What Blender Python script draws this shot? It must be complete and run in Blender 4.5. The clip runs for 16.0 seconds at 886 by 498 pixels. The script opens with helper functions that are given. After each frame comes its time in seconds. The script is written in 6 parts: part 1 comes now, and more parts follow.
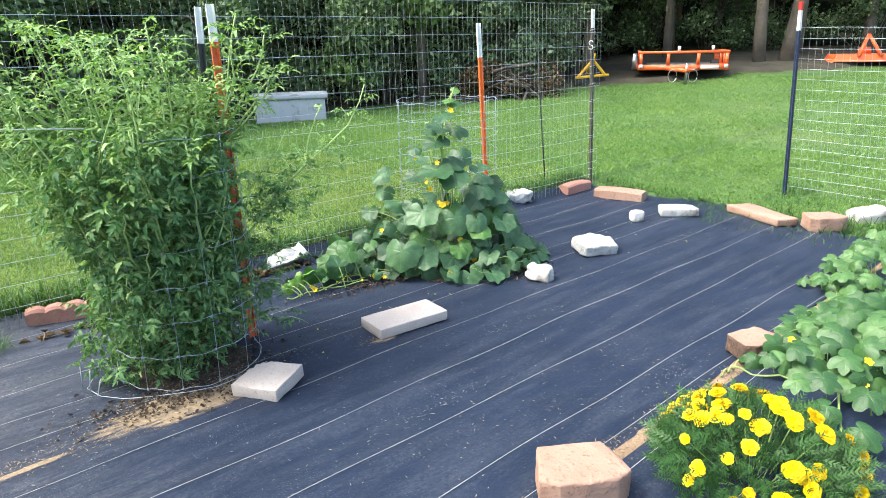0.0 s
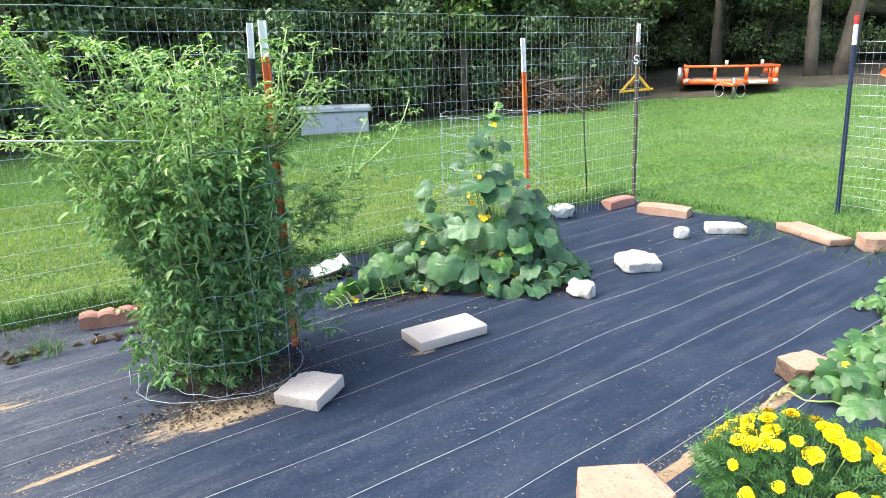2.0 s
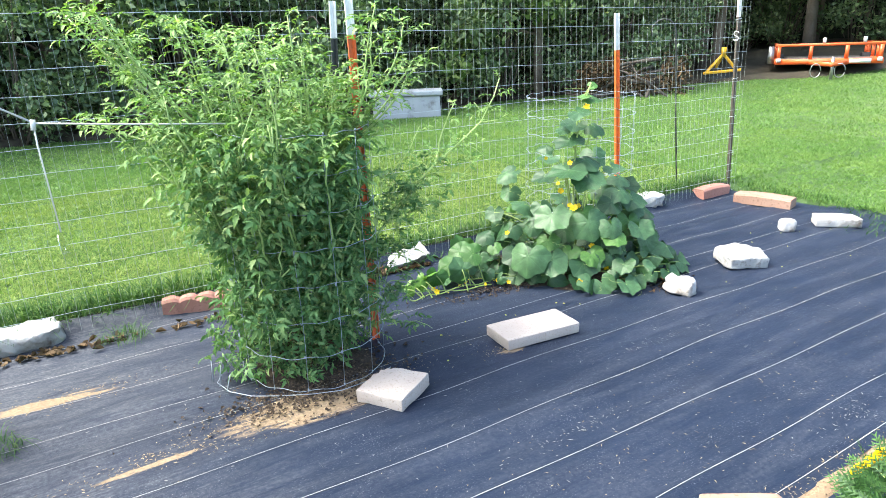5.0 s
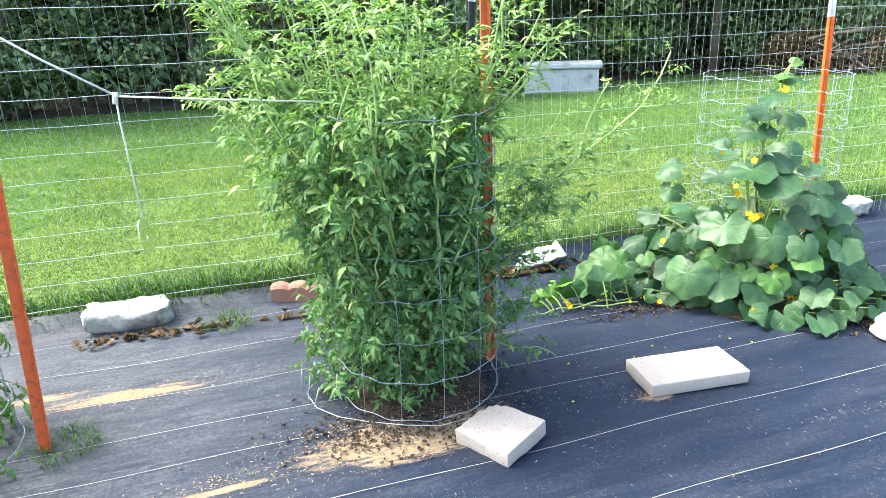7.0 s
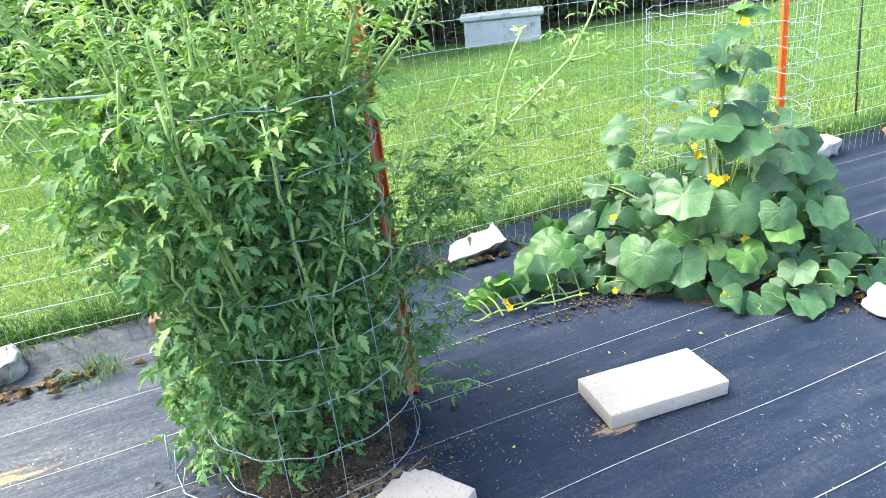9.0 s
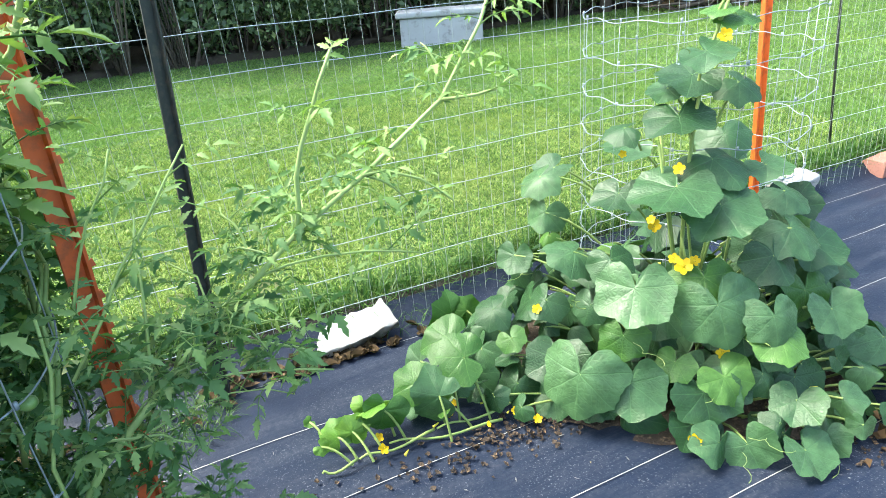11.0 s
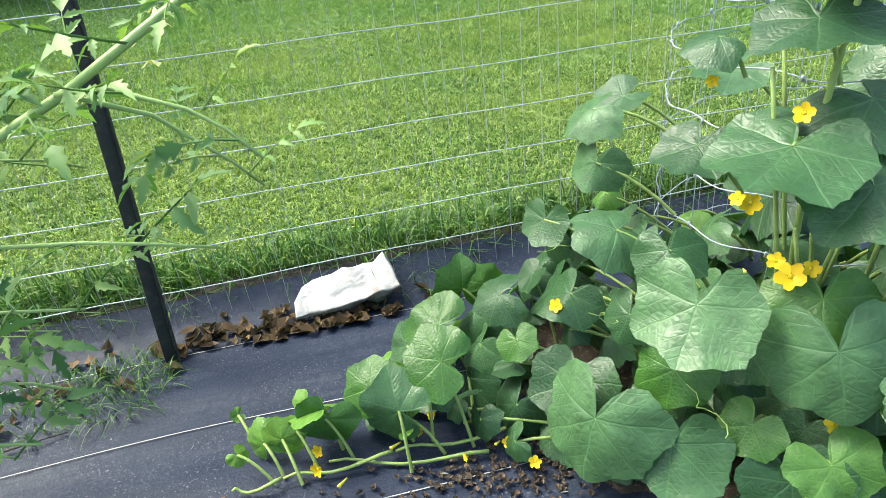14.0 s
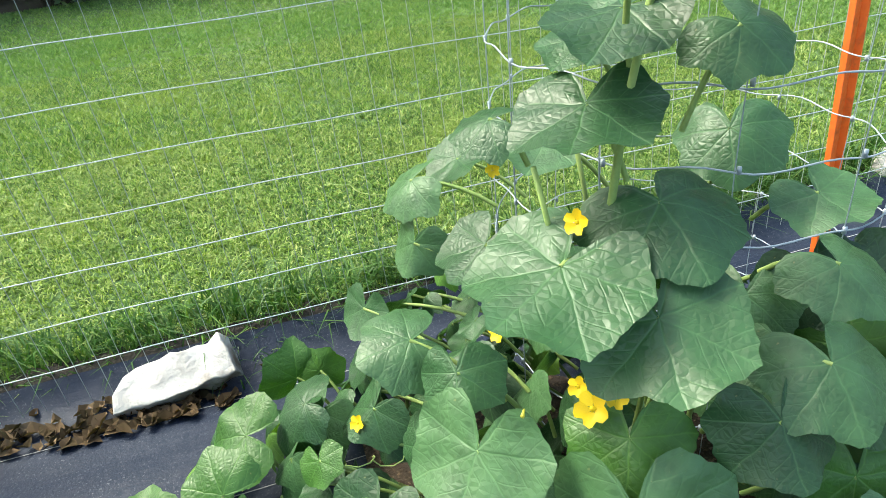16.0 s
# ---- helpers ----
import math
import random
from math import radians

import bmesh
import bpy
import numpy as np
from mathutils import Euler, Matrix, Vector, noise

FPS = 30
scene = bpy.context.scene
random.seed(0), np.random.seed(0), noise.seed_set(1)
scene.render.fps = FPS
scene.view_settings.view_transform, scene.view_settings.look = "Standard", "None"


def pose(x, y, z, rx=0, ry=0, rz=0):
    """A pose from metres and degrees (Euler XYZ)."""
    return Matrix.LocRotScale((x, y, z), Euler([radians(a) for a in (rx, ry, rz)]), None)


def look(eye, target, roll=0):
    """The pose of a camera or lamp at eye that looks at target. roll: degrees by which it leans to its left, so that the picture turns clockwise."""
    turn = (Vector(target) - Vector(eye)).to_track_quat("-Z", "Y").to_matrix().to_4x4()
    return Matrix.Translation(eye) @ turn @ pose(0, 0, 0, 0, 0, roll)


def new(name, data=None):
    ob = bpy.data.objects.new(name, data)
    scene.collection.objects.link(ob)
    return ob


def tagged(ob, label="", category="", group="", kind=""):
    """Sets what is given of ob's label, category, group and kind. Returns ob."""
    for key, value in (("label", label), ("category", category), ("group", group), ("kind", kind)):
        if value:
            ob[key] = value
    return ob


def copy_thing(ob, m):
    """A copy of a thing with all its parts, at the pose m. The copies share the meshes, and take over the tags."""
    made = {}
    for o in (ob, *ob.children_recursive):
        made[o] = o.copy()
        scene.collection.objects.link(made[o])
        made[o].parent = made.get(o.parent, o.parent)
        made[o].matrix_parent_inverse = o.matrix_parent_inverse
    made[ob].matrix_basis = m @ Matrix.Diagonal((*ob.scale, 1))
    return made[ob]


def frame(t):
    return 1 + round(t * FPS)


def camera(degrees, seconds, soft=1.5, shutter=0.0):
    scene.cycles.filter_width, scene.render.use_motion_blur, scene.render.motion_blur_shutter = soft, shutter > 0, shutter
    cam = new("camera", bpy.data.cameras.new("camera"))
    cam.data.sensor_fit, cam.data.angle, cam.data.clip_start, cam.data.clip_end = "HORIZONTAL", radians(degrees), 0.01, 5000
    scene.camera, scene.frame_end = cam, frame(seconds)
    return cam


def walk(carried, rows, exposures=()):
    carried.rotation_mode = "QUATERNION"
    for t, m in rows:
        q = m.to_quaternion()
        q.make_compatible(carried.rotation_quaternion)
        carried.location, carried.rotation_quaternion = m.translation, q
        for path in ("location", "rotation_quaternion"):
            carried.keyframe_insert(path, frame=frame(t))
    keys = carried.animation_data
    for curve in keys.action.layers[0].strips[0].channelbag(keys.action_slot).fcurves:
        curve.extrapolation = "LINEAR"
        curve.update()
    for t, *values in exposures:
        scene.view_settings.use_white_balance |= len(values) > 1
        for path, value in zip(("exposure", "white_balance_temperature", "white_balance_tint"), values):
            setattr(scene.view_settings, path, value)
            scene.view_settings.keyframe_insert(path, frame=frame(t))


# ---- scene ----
cam = camera(70.0, 16.0, soft=0.7)
PATH = [
    (0, (0.267, 0.284, 1.361), (0.155, 2.185, 0.749), -1.13),
    (0.5, (0.272, 0.280, 1.365), (0.145, 2.181, 0.756), -1.09),
    (1, (0.263, 0.285, 1.369), (0.091, 2.185, 0.767), -1.31),
    (1.5, (0.257, 0.282, 1.365), (0.048, 2.184, 0.785), -1.07),
    (2, (0.250, 0.282, 1.368), (0.018, 2.184, 0.796), -1.10),
    (2.5, (0.246, 0.279, 1.365), (-0.001, 2.183, 0.805), -0.92),
    (3, (0.240, 0.275, 1.373), (-0.042, 2.180, 0.835), -0.55),
    (3.5, (0.237, 0.276, 1.367), (-0.058, 2.180, 0.829), -0.53),
    (4, (0.187, 0.310, 1.342), (-0.142, 2.185, 0.727), -0.70),
    (4.2, (0.169, 0.337, 1.333), (-0.159, 2.211, 0.716), -1.31),
    (6.3, (0.016, 0.722, 1.347), (-0.596, 2.522, 0.725), -1.48),
    (6.5, (0.006, 0.779, 1.331), (-0.618, 2.562, 0.675), -1.56),
    (7, (0.029, 0.962, 1.316), (-0.825, 2.639, 0.638), -1.87),
    (7.5, (0.077, 1.113, 1.323), (-0.922, 2.707, 0.644), -1.59),
    (8, (0.021, 1.245, 1.315), (-0.905, 2.876, 0.620), -0.39),
    (8.5, (-0.016, 1.368, 1.301), (-0.779, 3.054, 0.542), -3.54),
    (9, (-0.005, 1.559, 1.262), (-0.751, 3.233, 0.464), -6.45),
    (9.5, (0.024, 1.831, 1.276), (-0.810, 3.501, 0.558), -4.24),
    (10, (-0.018, 2.015, 1.246), (-0.661, 3.769, 0.531), -4.09),
    (10.2, (-0.050, 2.111, 1.246), (-0.637, 3.863, 0.480), -4.86),
    (12.3, (-0.045, 2.815, 1.076), (-0.718, 4.485, 0.205), -4.65),
    (12.5, (-0.038, 2.845, 1.074), (-0.775, 4.479, 0.188), -6.30),
    (13, (0.026, 2.914, 1.063), (-1.002, 4.369, 0.153), -5.06),
    (13.5, (0.083, 2.972, 1.046), (-1.015, 4.300, 0.032), -6.71),
    (14, (0.033, 3.069, 1.023), (-0.899, 4.515, 0.002), -5.45),
    (14.5, (-0.020, 3.173, 1.012), (-0.759, 4.717, -0.024), -3.30),
    (15, (0.040, 3.273, 1.014), (-0.684, 4.811, -0.040), -4.31),
    (15.5, (0.145, 3.374, 1.033), (-0.655, 4.883, -0.008), -4.58),
    (16, (0.200, 3.450, 1.037), (-0.671, 4.939, 0.024), -6.32),
]
walk(cam, [(t, look(eye, target, roll)) for t, eye, target, roll in PATH],
     exposures=[(0.0, 2.05, 6300, 4), (2.0, 2.17, 6300, 4), (3.5, 2.32, 6300, 4), (4.0, 2.34, 6300, 4), (6.5, 2.52, 6400, 3), (8.0, 2.65, 6400, 2), (10.0, 2.6, 6400, 1),
                (12.5, 2.15, 6450, 1), (14.0, 2.05, 6550, 0), (16.0, 1.98, 6700, -2)])

# ---- world and light ----
SUN_EL, SUN_AZ = radians(56), radians(258)      # azimuth clockwise from +y
world = bpy.data.worlds.new("sky")
scene.world = world
world.use_nodes = True
wn = world.node_tree
sky = wn.nodes.new("ShaderNodeTexSky")
sky.sky_type, sky.sun_disc = "NISHITA", False
sky.sun_elevation, sky.sun_rotation = SUN_EL, SUN_AZ
sky.air_density, sky.dust_density = 1.0, 5.0
wn.nodes["Background"].inputs[1].default_value = 0.15
wn.links.new(sky.outputs[0], wn.nodes["Background"].inputs[0])
sun_data = bpy.data.lights.new("sun", "SUN")
sun_data.energy, sun_data.angle, sun_data.color = 1.3, radians(22), (1.0, 0.96, 0.88)
sun = new("sun", sun_data)
sun_dir = Vector((math.sin(SUN_AZ) * math.cos(SUN_EL), math.cos(SUN_AZ) * math.cos(SUN_EL), math.sin(SUN_EL)))
sun.matrix_world = look(sun_dir * 40, (0, 0, 0))


# ---- materials ----
class Mat:
    """A small helper to write node materials in a few lines."""

    def __init__(self, name, rough=0.7, metal=0.0, spec=0.5):
        self.m = bpy.data.materials.new(name)
        self.m.use_nodes = True
        self.t = self.m.node_tree
        self.b = self.t.nodes["Principled BSDF"]
        self.set("Roughness", rough)
        self.set("Metallic", metal)
        self.set("Specular IOR Level", spec)

    def set(self, key, v):
        if isinstance(v, bpy.types.NodeSocket):
            self.t.links.new(v, self.b.inputs[key])
        else:
            self.b.inputs[key].default_value = (*v, 1) if isinstance(v, tuple) else v

    def node(self, kind, outs=0, **ins):
        n = self.t.nodes.new("ShaderNode" + kind)
        for k, v in ins.items():
            sock = n.inputs[int(k[1:])] if k[0] == "i" and k[1:].isdigit() else n.inputs[k]
            if isinstance(v, bpy.types.NodeSocket):
                self.t.links.new(v, sock)
            else:
                sock.default_value = v
        return n

    def coord(self, which="Object"):
        return self.node("TexCoord").outputs[which]

    def mapped(self, vec, scale=(1, 1, 1), rot=0.0):
        n = self.node("Mapping", Vector=vec)
        n.inputs["Scale"].default_value = scale
        n.inputs["Rotation"].default_value = (0, 0, rot)
        return n.outputs[0]

    def noise(self, vec, scale, detail=4.0, rough=0.55):
        return self.node("TexNoise", Vector=vec, Scale=scale, Detail=detail, Roughness=rough).outputs["Fac"]

    def ramp(self, fac, *stops):
        n = self.node("ValToRGB", Fac=fac)
        e = n.color_ramp.elements
        while len(e) < len(stops):
            e.new(0.5)
        for el, (p, c) in zip(e, stops):
            el.position = p
            el.color = (*c, 1) if isinstance(c, tuple) else (c, c, c, 1)
        return n.outputs[0]

    def mix(self, fac, a, b, kind="MIX"):
        n = self.t.nodes.new("ShaderNodeMix")
        n.data_type, n.blend_type = "RGBA", kind
        for sock, v in ((n.inputs[0], fac), (n.inputs[6], a), (n.inputs[7], b)):
            if isinstance(v, bpy.types.NodeSocket):
                self.t.links.new(v, sock)
            else:
                sock.default_value = (*v, 1) if isinstance(v, tuple) else v
        return n.outputs[2]

    def math(self, op, a, b=0.0, c=0.0):
        n = self.t.nodes.new("ShaderNodeMath")
        n.operation = op
        for sock, v in zip(n.inputs, (a, b, c)):
            if isinstance(v, bpy.types.NodeSocket):
                self.t.links.new(v, sock)
            else:
                sock.default_value = v
        return n.outputs[0]

    def bump(self, height, strength=0.3, dist=0.01):
        n = self.node("Bump", Height=height, Strength=strength, Distance=dist)
        self.t.links.new(n.outputs[0], self.b.inputs["Normal"])

    def rnd(self, which="island"):
        if which == "island":
            return self.t.nodes.new("ShaderNodeNewGeometry").outputs["Random Per Island"]
        return self.t.nodes.new("ShaderNodeObjectInfo").outputs["Random"]


def mottled(name, a, b, c=None, scale=6.0, fine=60.0, rough=0.8, bump=0.3, dist=0.004, metal=0.0, spec=0.4, coords="Object"):
    """Two scales of colour variation and fine relief."""
    m = Mat(name, rough, metal, spec)
    v = m.coord(coords)
    big = m.noise(v, scale, 5)
    small = m.noise(v, fine, 4)
    col = m.mix(m.ramp(big, (0.3, 0.0), (0.7, 1.0)), a, b)
    if c:
        col = m.mix(m.ramp(small, (0.55, 0.0), (0.72, 1.0)), col, c)
    else:
        col = m.mix(m.ramp(small, (0.3, 0.0), (0.7, 0.35)), col, tuple(x * 0.6 for x in a))
    m.set("Base Color", col)
    m.bump(m.math("ADD", small, m.math("MULTIPLY", big, 0.5)), bump, dist)
    return m.m


def leafy(name, stops, rough=0.5, spec=0.4, which="island", trans=0.25, scale=40.0, patch=None):
    """Foliage: colour by piece, a little light passing through."""
    m = Mat(name, rough, 0.0, spec)
    col = m.ramp(m.rnd(which), *stops)
    n = m.noise(m.coord("Generated" if which == "island" else "Object"), scale, 3)
    col = m.mix(m.math("MULTIPLY", n, 0.3), col, (0.02, 0.05, 0.01))
    if patch:   # drier and lusher patches of the turf
        v = m.coord("Object")
        col = m.mix(m.ramp(m.noise(v, 1.4, 5, 0.6), (0.45, 0.0), (0.72, 0.55)), col, patch)
        col = m.mix(m.ramp(m.noise(v, 9.0, 3), (0.5, 0.0), (0.75, 0.5)), col, (0.05, 0.125, 0.025))
    m.set("Base Color", col)
    tr = m.node("BsdfTranslucent", Color=m.mix(1.0, col, (0.9, 1.0, 0.35), "MULTIPLY"))
    ms = m.node("MixShader", i0=trans, i1=m.b.outputs[0], i2=tr.outputs[0])
    m.t.links.new(ms.outputs[0], m.t.nodes["Material Output"].inputs[0])
    return m.m


def broad_leaf(name, dark, mid, pale):
    """A big vine leaf: palmate veins with side veins, blistered surface, dusty bloom."""
    m = Mat(name, 0.45, 0.0, 0.45)
    uv = m.node("UVMap").outputs[0]
    wob = m.node("VectorMath", i0=m.node("VectorMath", i0=m.node("TexNoise", Vector=uv, Scale=4.0).outputs["Color"], i1=(-0.5, -0.5, -0.5)).outputs[0])
    wob.operation = "SCALE"
    wob.inputs["Scale"].default_value = 0.06
    bent = m.node("VectorMath", i0=uv, i1=wob.outputs[0])
    sep = m.node("SeparateXYZ", Vector=m.node("VectorMath", i0=uv, i1=wob.outputs[0]).outputs[0])
    x = m.math("SUBTRACT", sep.outputs[0], 0.5)
    y = m.math("SUBTRACT", sep.outputs[1], 0.5)
    r = m.math("SQRT", m.math("ADD", m.math("MULTIPLY", x, x), m.math("MULTIPLY", y, y)))
    ang = m.math("ADD", m.math("ARCTAN2", x, y), 8 * 0.9)
    side = m.math("PINGPONG", ang, 0.45)
    d = m.math("MULTIPLY", r, side)
    vein = m.ramp(d, (0.0, 1.0), (0.010, 0.0))
    # side veins leave the main ones at a slant
    rib = m.math("PINGPONG", m.math("SUBTRACT", m.math("MULTIPLY", r, 0.9), m.math("MULTIPLY", d, 0.9)), 0.042)
    twig = m.math("MULTIPLY", m.ramp(rib, (0.0, 1.0), (0.006, 0.0)), m.ramp(r, (0.08, 0.0), (0.16, 1.0)))
    vor = m.t.nodes.new("ShaderNodeTexVoronoi")
    vor.feature = "DISTANCE_TO_EDGE"
    vor.inputs["Scale"].default_value = 19.0
    m.t.links.new(bent.outputs[0], vor.inputs["Vector"])
    net = m.ramp(vor.outputs["Distance"], (0.0, 0.0), (0.45, 1.0))
    tone = m.ramp(m.rnd("object"), (0.0, dark), (0.45, mid), (1.0, pale))
    col = m.mix(m.ramp(m.noise(uv, 6, 4), (0.35, 0.0), (0.7, 0.55)), tone, tuple(c * 0.75 for c in dark))
    col = m.mix(m.math("MULTIPLY", m.math("SUBTRACT", 1.0, net), 0.1), col, pale)
    col = m.mix(m.math("MULTIPLY", m.math("MAXIMUM", vein, m.math("MULTIPLY", twig, 0.5)), 0.22), col, tuple(min(1, c * 1.6) for c in pale))
    col = m.mix(m.ramp(m.noise(uv, 23, 2), (0.7, 0.0), (0.78, 0.45)), col, (0.24, 0.24, 0.1))
    col = m.mix(m.ramp(m.noise(uv, 9, 5, 0.7), (0.66, 0.0), (0.74, 0.4)), col, (0.2, 0.22, 0.09))
    m.set("Base Color", col)
    m.set("Roughness", m.ramp(m.noise(uv, 12, 3), (0.3, 0.34), (0.7, 0.52)))
    m.bump(m.math("SUBTRACT", m.math("ADD", m.math("MULTIPLY", net, 0.8), m.noise(uv, 9, 2, 0.4)), m.math("ADD", m.math("MULTIPLY", vein, 1.0), m.math("MULTIPLY", twig, 0.5))), 0.24, 0.004)
    tr = m.node("BsdfTranslucent", Color=m.mix(1.0, col, (0.9, 1.0, 0.3), "MULTIPLY"))
    ms = m.node("MixShader", i0=0.24, i1=m.b.outputs[0], i2=tr.outputs[0])
    m.t.links.new(ms.outputs[0], m.t.nodes["Material Output"].inputs[0])
    return m.m


def plain(name, c, rough=0.5, metal=0.0, wear=0.25, scale=30.0, dirt=(0.12, 0.08, 0.05)):
    """Paint or metal with scuffs."""
    m = Mat(name, rough, metal)
    v = m.coord()
    n = m.noise(v, scale, 5)
    m.set("Base Color", m.mix(m.ramp(n, (0.5, 0.0), (0.75, wear * 2)), c, dirt))
    m.set("Roughness", m.ramp(m.noise(v, scale * 3), (0.3, rough * 0.8), (0.7, min(1.0, rough * 1.3))))
    m.bump(n, 0.15, 0.002)
    return m.m


# the garden's axes: U along the fabric's seams and the fence, V across towards the fence
UX, UY = 0.7216, 0.6923
ANG = math.atan2(UY, UX)


def ground_z(x, y):
    """The lawn's rise past the garden: level towards the left of the wood, climbing towards the trailer."""
    s = max(0.0, y - 6.0)
    s = s * s / (s + 0.8) if s else 0.0
    return s * (-0.014 + 0.062 * max(0.0, min(1.15, (x + 4) / 9)))


def guv(u, v):
    return (u * UX - v * UY, u * UY + v * UX)


def to_uv(x, y):
    return (x * UX + y * UY, -x * UY + y * UX)


# landscape fabric: woven black, pale dust, straw stains of their own shapes
def fabric_material():
    m = Mat("landscape_fabric", 0.6, 0.0, 0.16)
    p = m.mapped(m.coord(), (1, 1, 1), -ANG)
    along = m.mapped(m.coord(), (0.45, 3.2, 1), 0.0)
    base = m.mix(m.noise(p, 3.0, 4), (0.006, 0.011, 0.025), (0.012, 0.02, 0.042))
    streak = m.node("Mapping", Vector=m.node("VectorRotate", Vector=m.coord(), Angle=-ANG, Axis=(0, 0, 1)).outputs[0])
    streak.inputs["Scale"].default_value = (1.0, 7.0, 1.0)
    dust = m.ramp(m.noise(streak.outputs[0], 1.5, 6, 0.65), (0.46, 0.0), (0.8, 0.4))
    grainy = m.ramp(m.noise(m.coord(), 70, 3), (0.35, 0.2), (0.7, 1.0))
    col = m.mix(m.math("MULTIPLY", dust, grainy), base, (0.1, 0.11, 0.135))
    # more dust to the fence side and on the walked left part
    sep = m.node("SeparateXYZ", Vector=m.coord())
    worn = m.node("MapRange", Value=m.math("ADD", m.math("ADD", sep.outputs[0], m.math("MULTIPLY", sep.outputs[1], 0.45)), m.math("MULTIPLY", m.math("SUBTRACT", m.noise(streak.outputs[0], 0.9, 5, 0.65), 0.5), 2.2)), i1=0.3, i2=-1.1, i3=0.0, i4=1.0).outputs[0]
    wpat = m.ramp(m.noise(streak.outputs[0], 3.5, 6, 0.7), (0.28, 0.0), (0.62, 0.95))
    col = m.mix(m.math("MULTIPLY", m.math("MULTIPLY", worn, wpat), m.math("ADD", 0.4, m.math("MULTIPLY", grainy, 0.6))), col, (0.07, 0.074, 0.085))
    fine = m.node("Mapping", Vector=m.node("VectorRotate", Vector=m.coord(), Angle=-ANG, Axis=(0, 0, 1)).outputs[0])
    fine.inputs["Scale"].default_value = (5.0, 60.0, 1.0)
    thread = m.ramp(m.noise(fine.outputs[0], 1.6, 5, 0.7), (0.42, 0.0), (0.68, 1.0))
    col = m.mix(m.math("MULTIPLY", m.math("MULTIPLY", thread, m.math("ADD", 0.1, m.math("MULTIPLY", worn, 0.5))), grainy), col, (0.18, 0.185, 0.195))
    sand = None
    for cx, cy, lu, lv in ((-0.89, 2.5, 0.42, 0.13), (-2.03, 2.27, 0.34, 0.04), (-1.3, 2.03, 0.2, 0.02), (-0.2, 3.06, 0.09, 0.03), (-2.3, 2.12, 0.2, 0.03)):
        d = m.node("VectorMath", i0=m.coord(), i1=(cx, cy, 0.0))
        d.operation = "SUBTRACT"
        r = m.node("VectorRotate", Vector=d.outputs[0], Angle=-ANG, Axis=(0, 0, 1))
        q = m.node("SeparateXYZ", Vector=r.outputs[0])
        a = m.math("DIVIDE", q.outputs[0], lu)
        b = m.math("DIVIDE", q.outputs[1], lv)
        g = m.math("SUBTRACT", 1.0, m.math("SQRT", m.math("ADD", m.math("MULTIPLY", a, a), m.math("MULTIPLY", b, b))))
        sand = g if sand is None else m.math("MAXIMUM", sand, g)
    rag = m.math("ADD", sand, m.math("MULTIPLY", m.math("SUBTRACT", m.noise(streak.outputs[0], 5.5, 7, 0.72), 0.5), 4.0))
    mask = m.math("MULTIPLY", m.ramp(rag, (0.05, 0.0), (0.4, 1.0)), m.ramp(sand, (0.0, 0.0), (0.2, 1.0)))
    straw = m.mix(m.noise(m.coord(), 90, 3), (0.12, 0.085, 0.055), (0.36, 0.275, 0.18))
    col = m.mix(mask, col, straw)
    speck = m.math("MULTIPLY", m.ramp(m.noise(m.coord(), 190, 2), (0.6, 0.0), (0.7, 1.0)), m.ramp(m.noise(m.coord(), 5, 4), (0.4, 0.05), (0.65, 0.6)))
    col = m.mix(m.math("MULTIPLY", speck, m.math("SUBTRACT", 1.0, mask)), col, (0.16, 0.17, 0.19))
    m.set("Base Color", col)
    m.set("Roughness", m.ramp(m.math("ADD", dust, mask), (0.0, 0.5), (0.6, 0.9)))
    m.bump(m.noise(m.coord(), 160, 2), 0.35, 0.003)
    return m.m


def lawn_soil():
    m = Mat("lawn_soil", 0.95, 0.0, 0.1)
    v = m.coord()
    col = m.mix(m.ramp(m.noise(v, 1.2, 5), (0.35, 0.0), (0.65, 1.0)), (0.05, 0.092, 0.034), (0.085, 0.14, 0.054))
    col = m.mix(m.ramp(m.noise(v, 0.35, 3), (0.5, 0.0), (0.7, 0.6)), col, (0.128, 0.16, 0.07))
    col = m.mix(m.ramp(m.noise(v, 45, 4), (0.4, 0.0), (0.7, 0.7)), col, (0.05, 0.085, 0.02))
    m.set("Base Color", col)
    m.bump(m.noise(v, 60, 4), 0.6, 0.02)
    return m.m


M = {}
M["fabric"] = fabric_material()
M["soil"] = lawn_soil()
M["grass"] = leafy("grass_blades", ((0.0, (0.026, 0.07, 0.014)), (0.35, (0.12, 0.235, 0.05)), (0.72, (0.275, 0.42, 0.1)), (1.0, (0.52, 0.56, 0.24))), 0.55, 0.3, trans=0.35, scale=3.0, patch=(0.29, 0.36, 0.09))
M["grass_far"] = leafy("mown_grass", ((0.0, (0.095, 0.195, 0.052)), (0.5, (0.165, 0.3, 0.085)), (1.0, (0.265, 0.39, 0.125))), 0.6, 0.2, trans=0.35, scale=3.0, patch=(0.24, 0.33, 0.09))
M["grass_edge"] = leafy("edge_grass", ((0.0, (0.025, 0.085, 0.014)), (0.7, (0.06, 0.15, 0.025)), (1.0, (0.13, 0.21, 0.045))), 0.5, 0.4, trans=0.3, scale=3.0)
M["seam"] = mottled("seam_thread", (0.4, 0.4, 0.39), (0.25, 0.25, 0.25), scale=8, fine=200, rough=0.8, bump=0.2)
M["wire"] = plain("galvanised_wire", (0.47, 0.52, 0.57), 0.45, 0.4, 0.2, 60, (0.3, 0.3, 0.3))
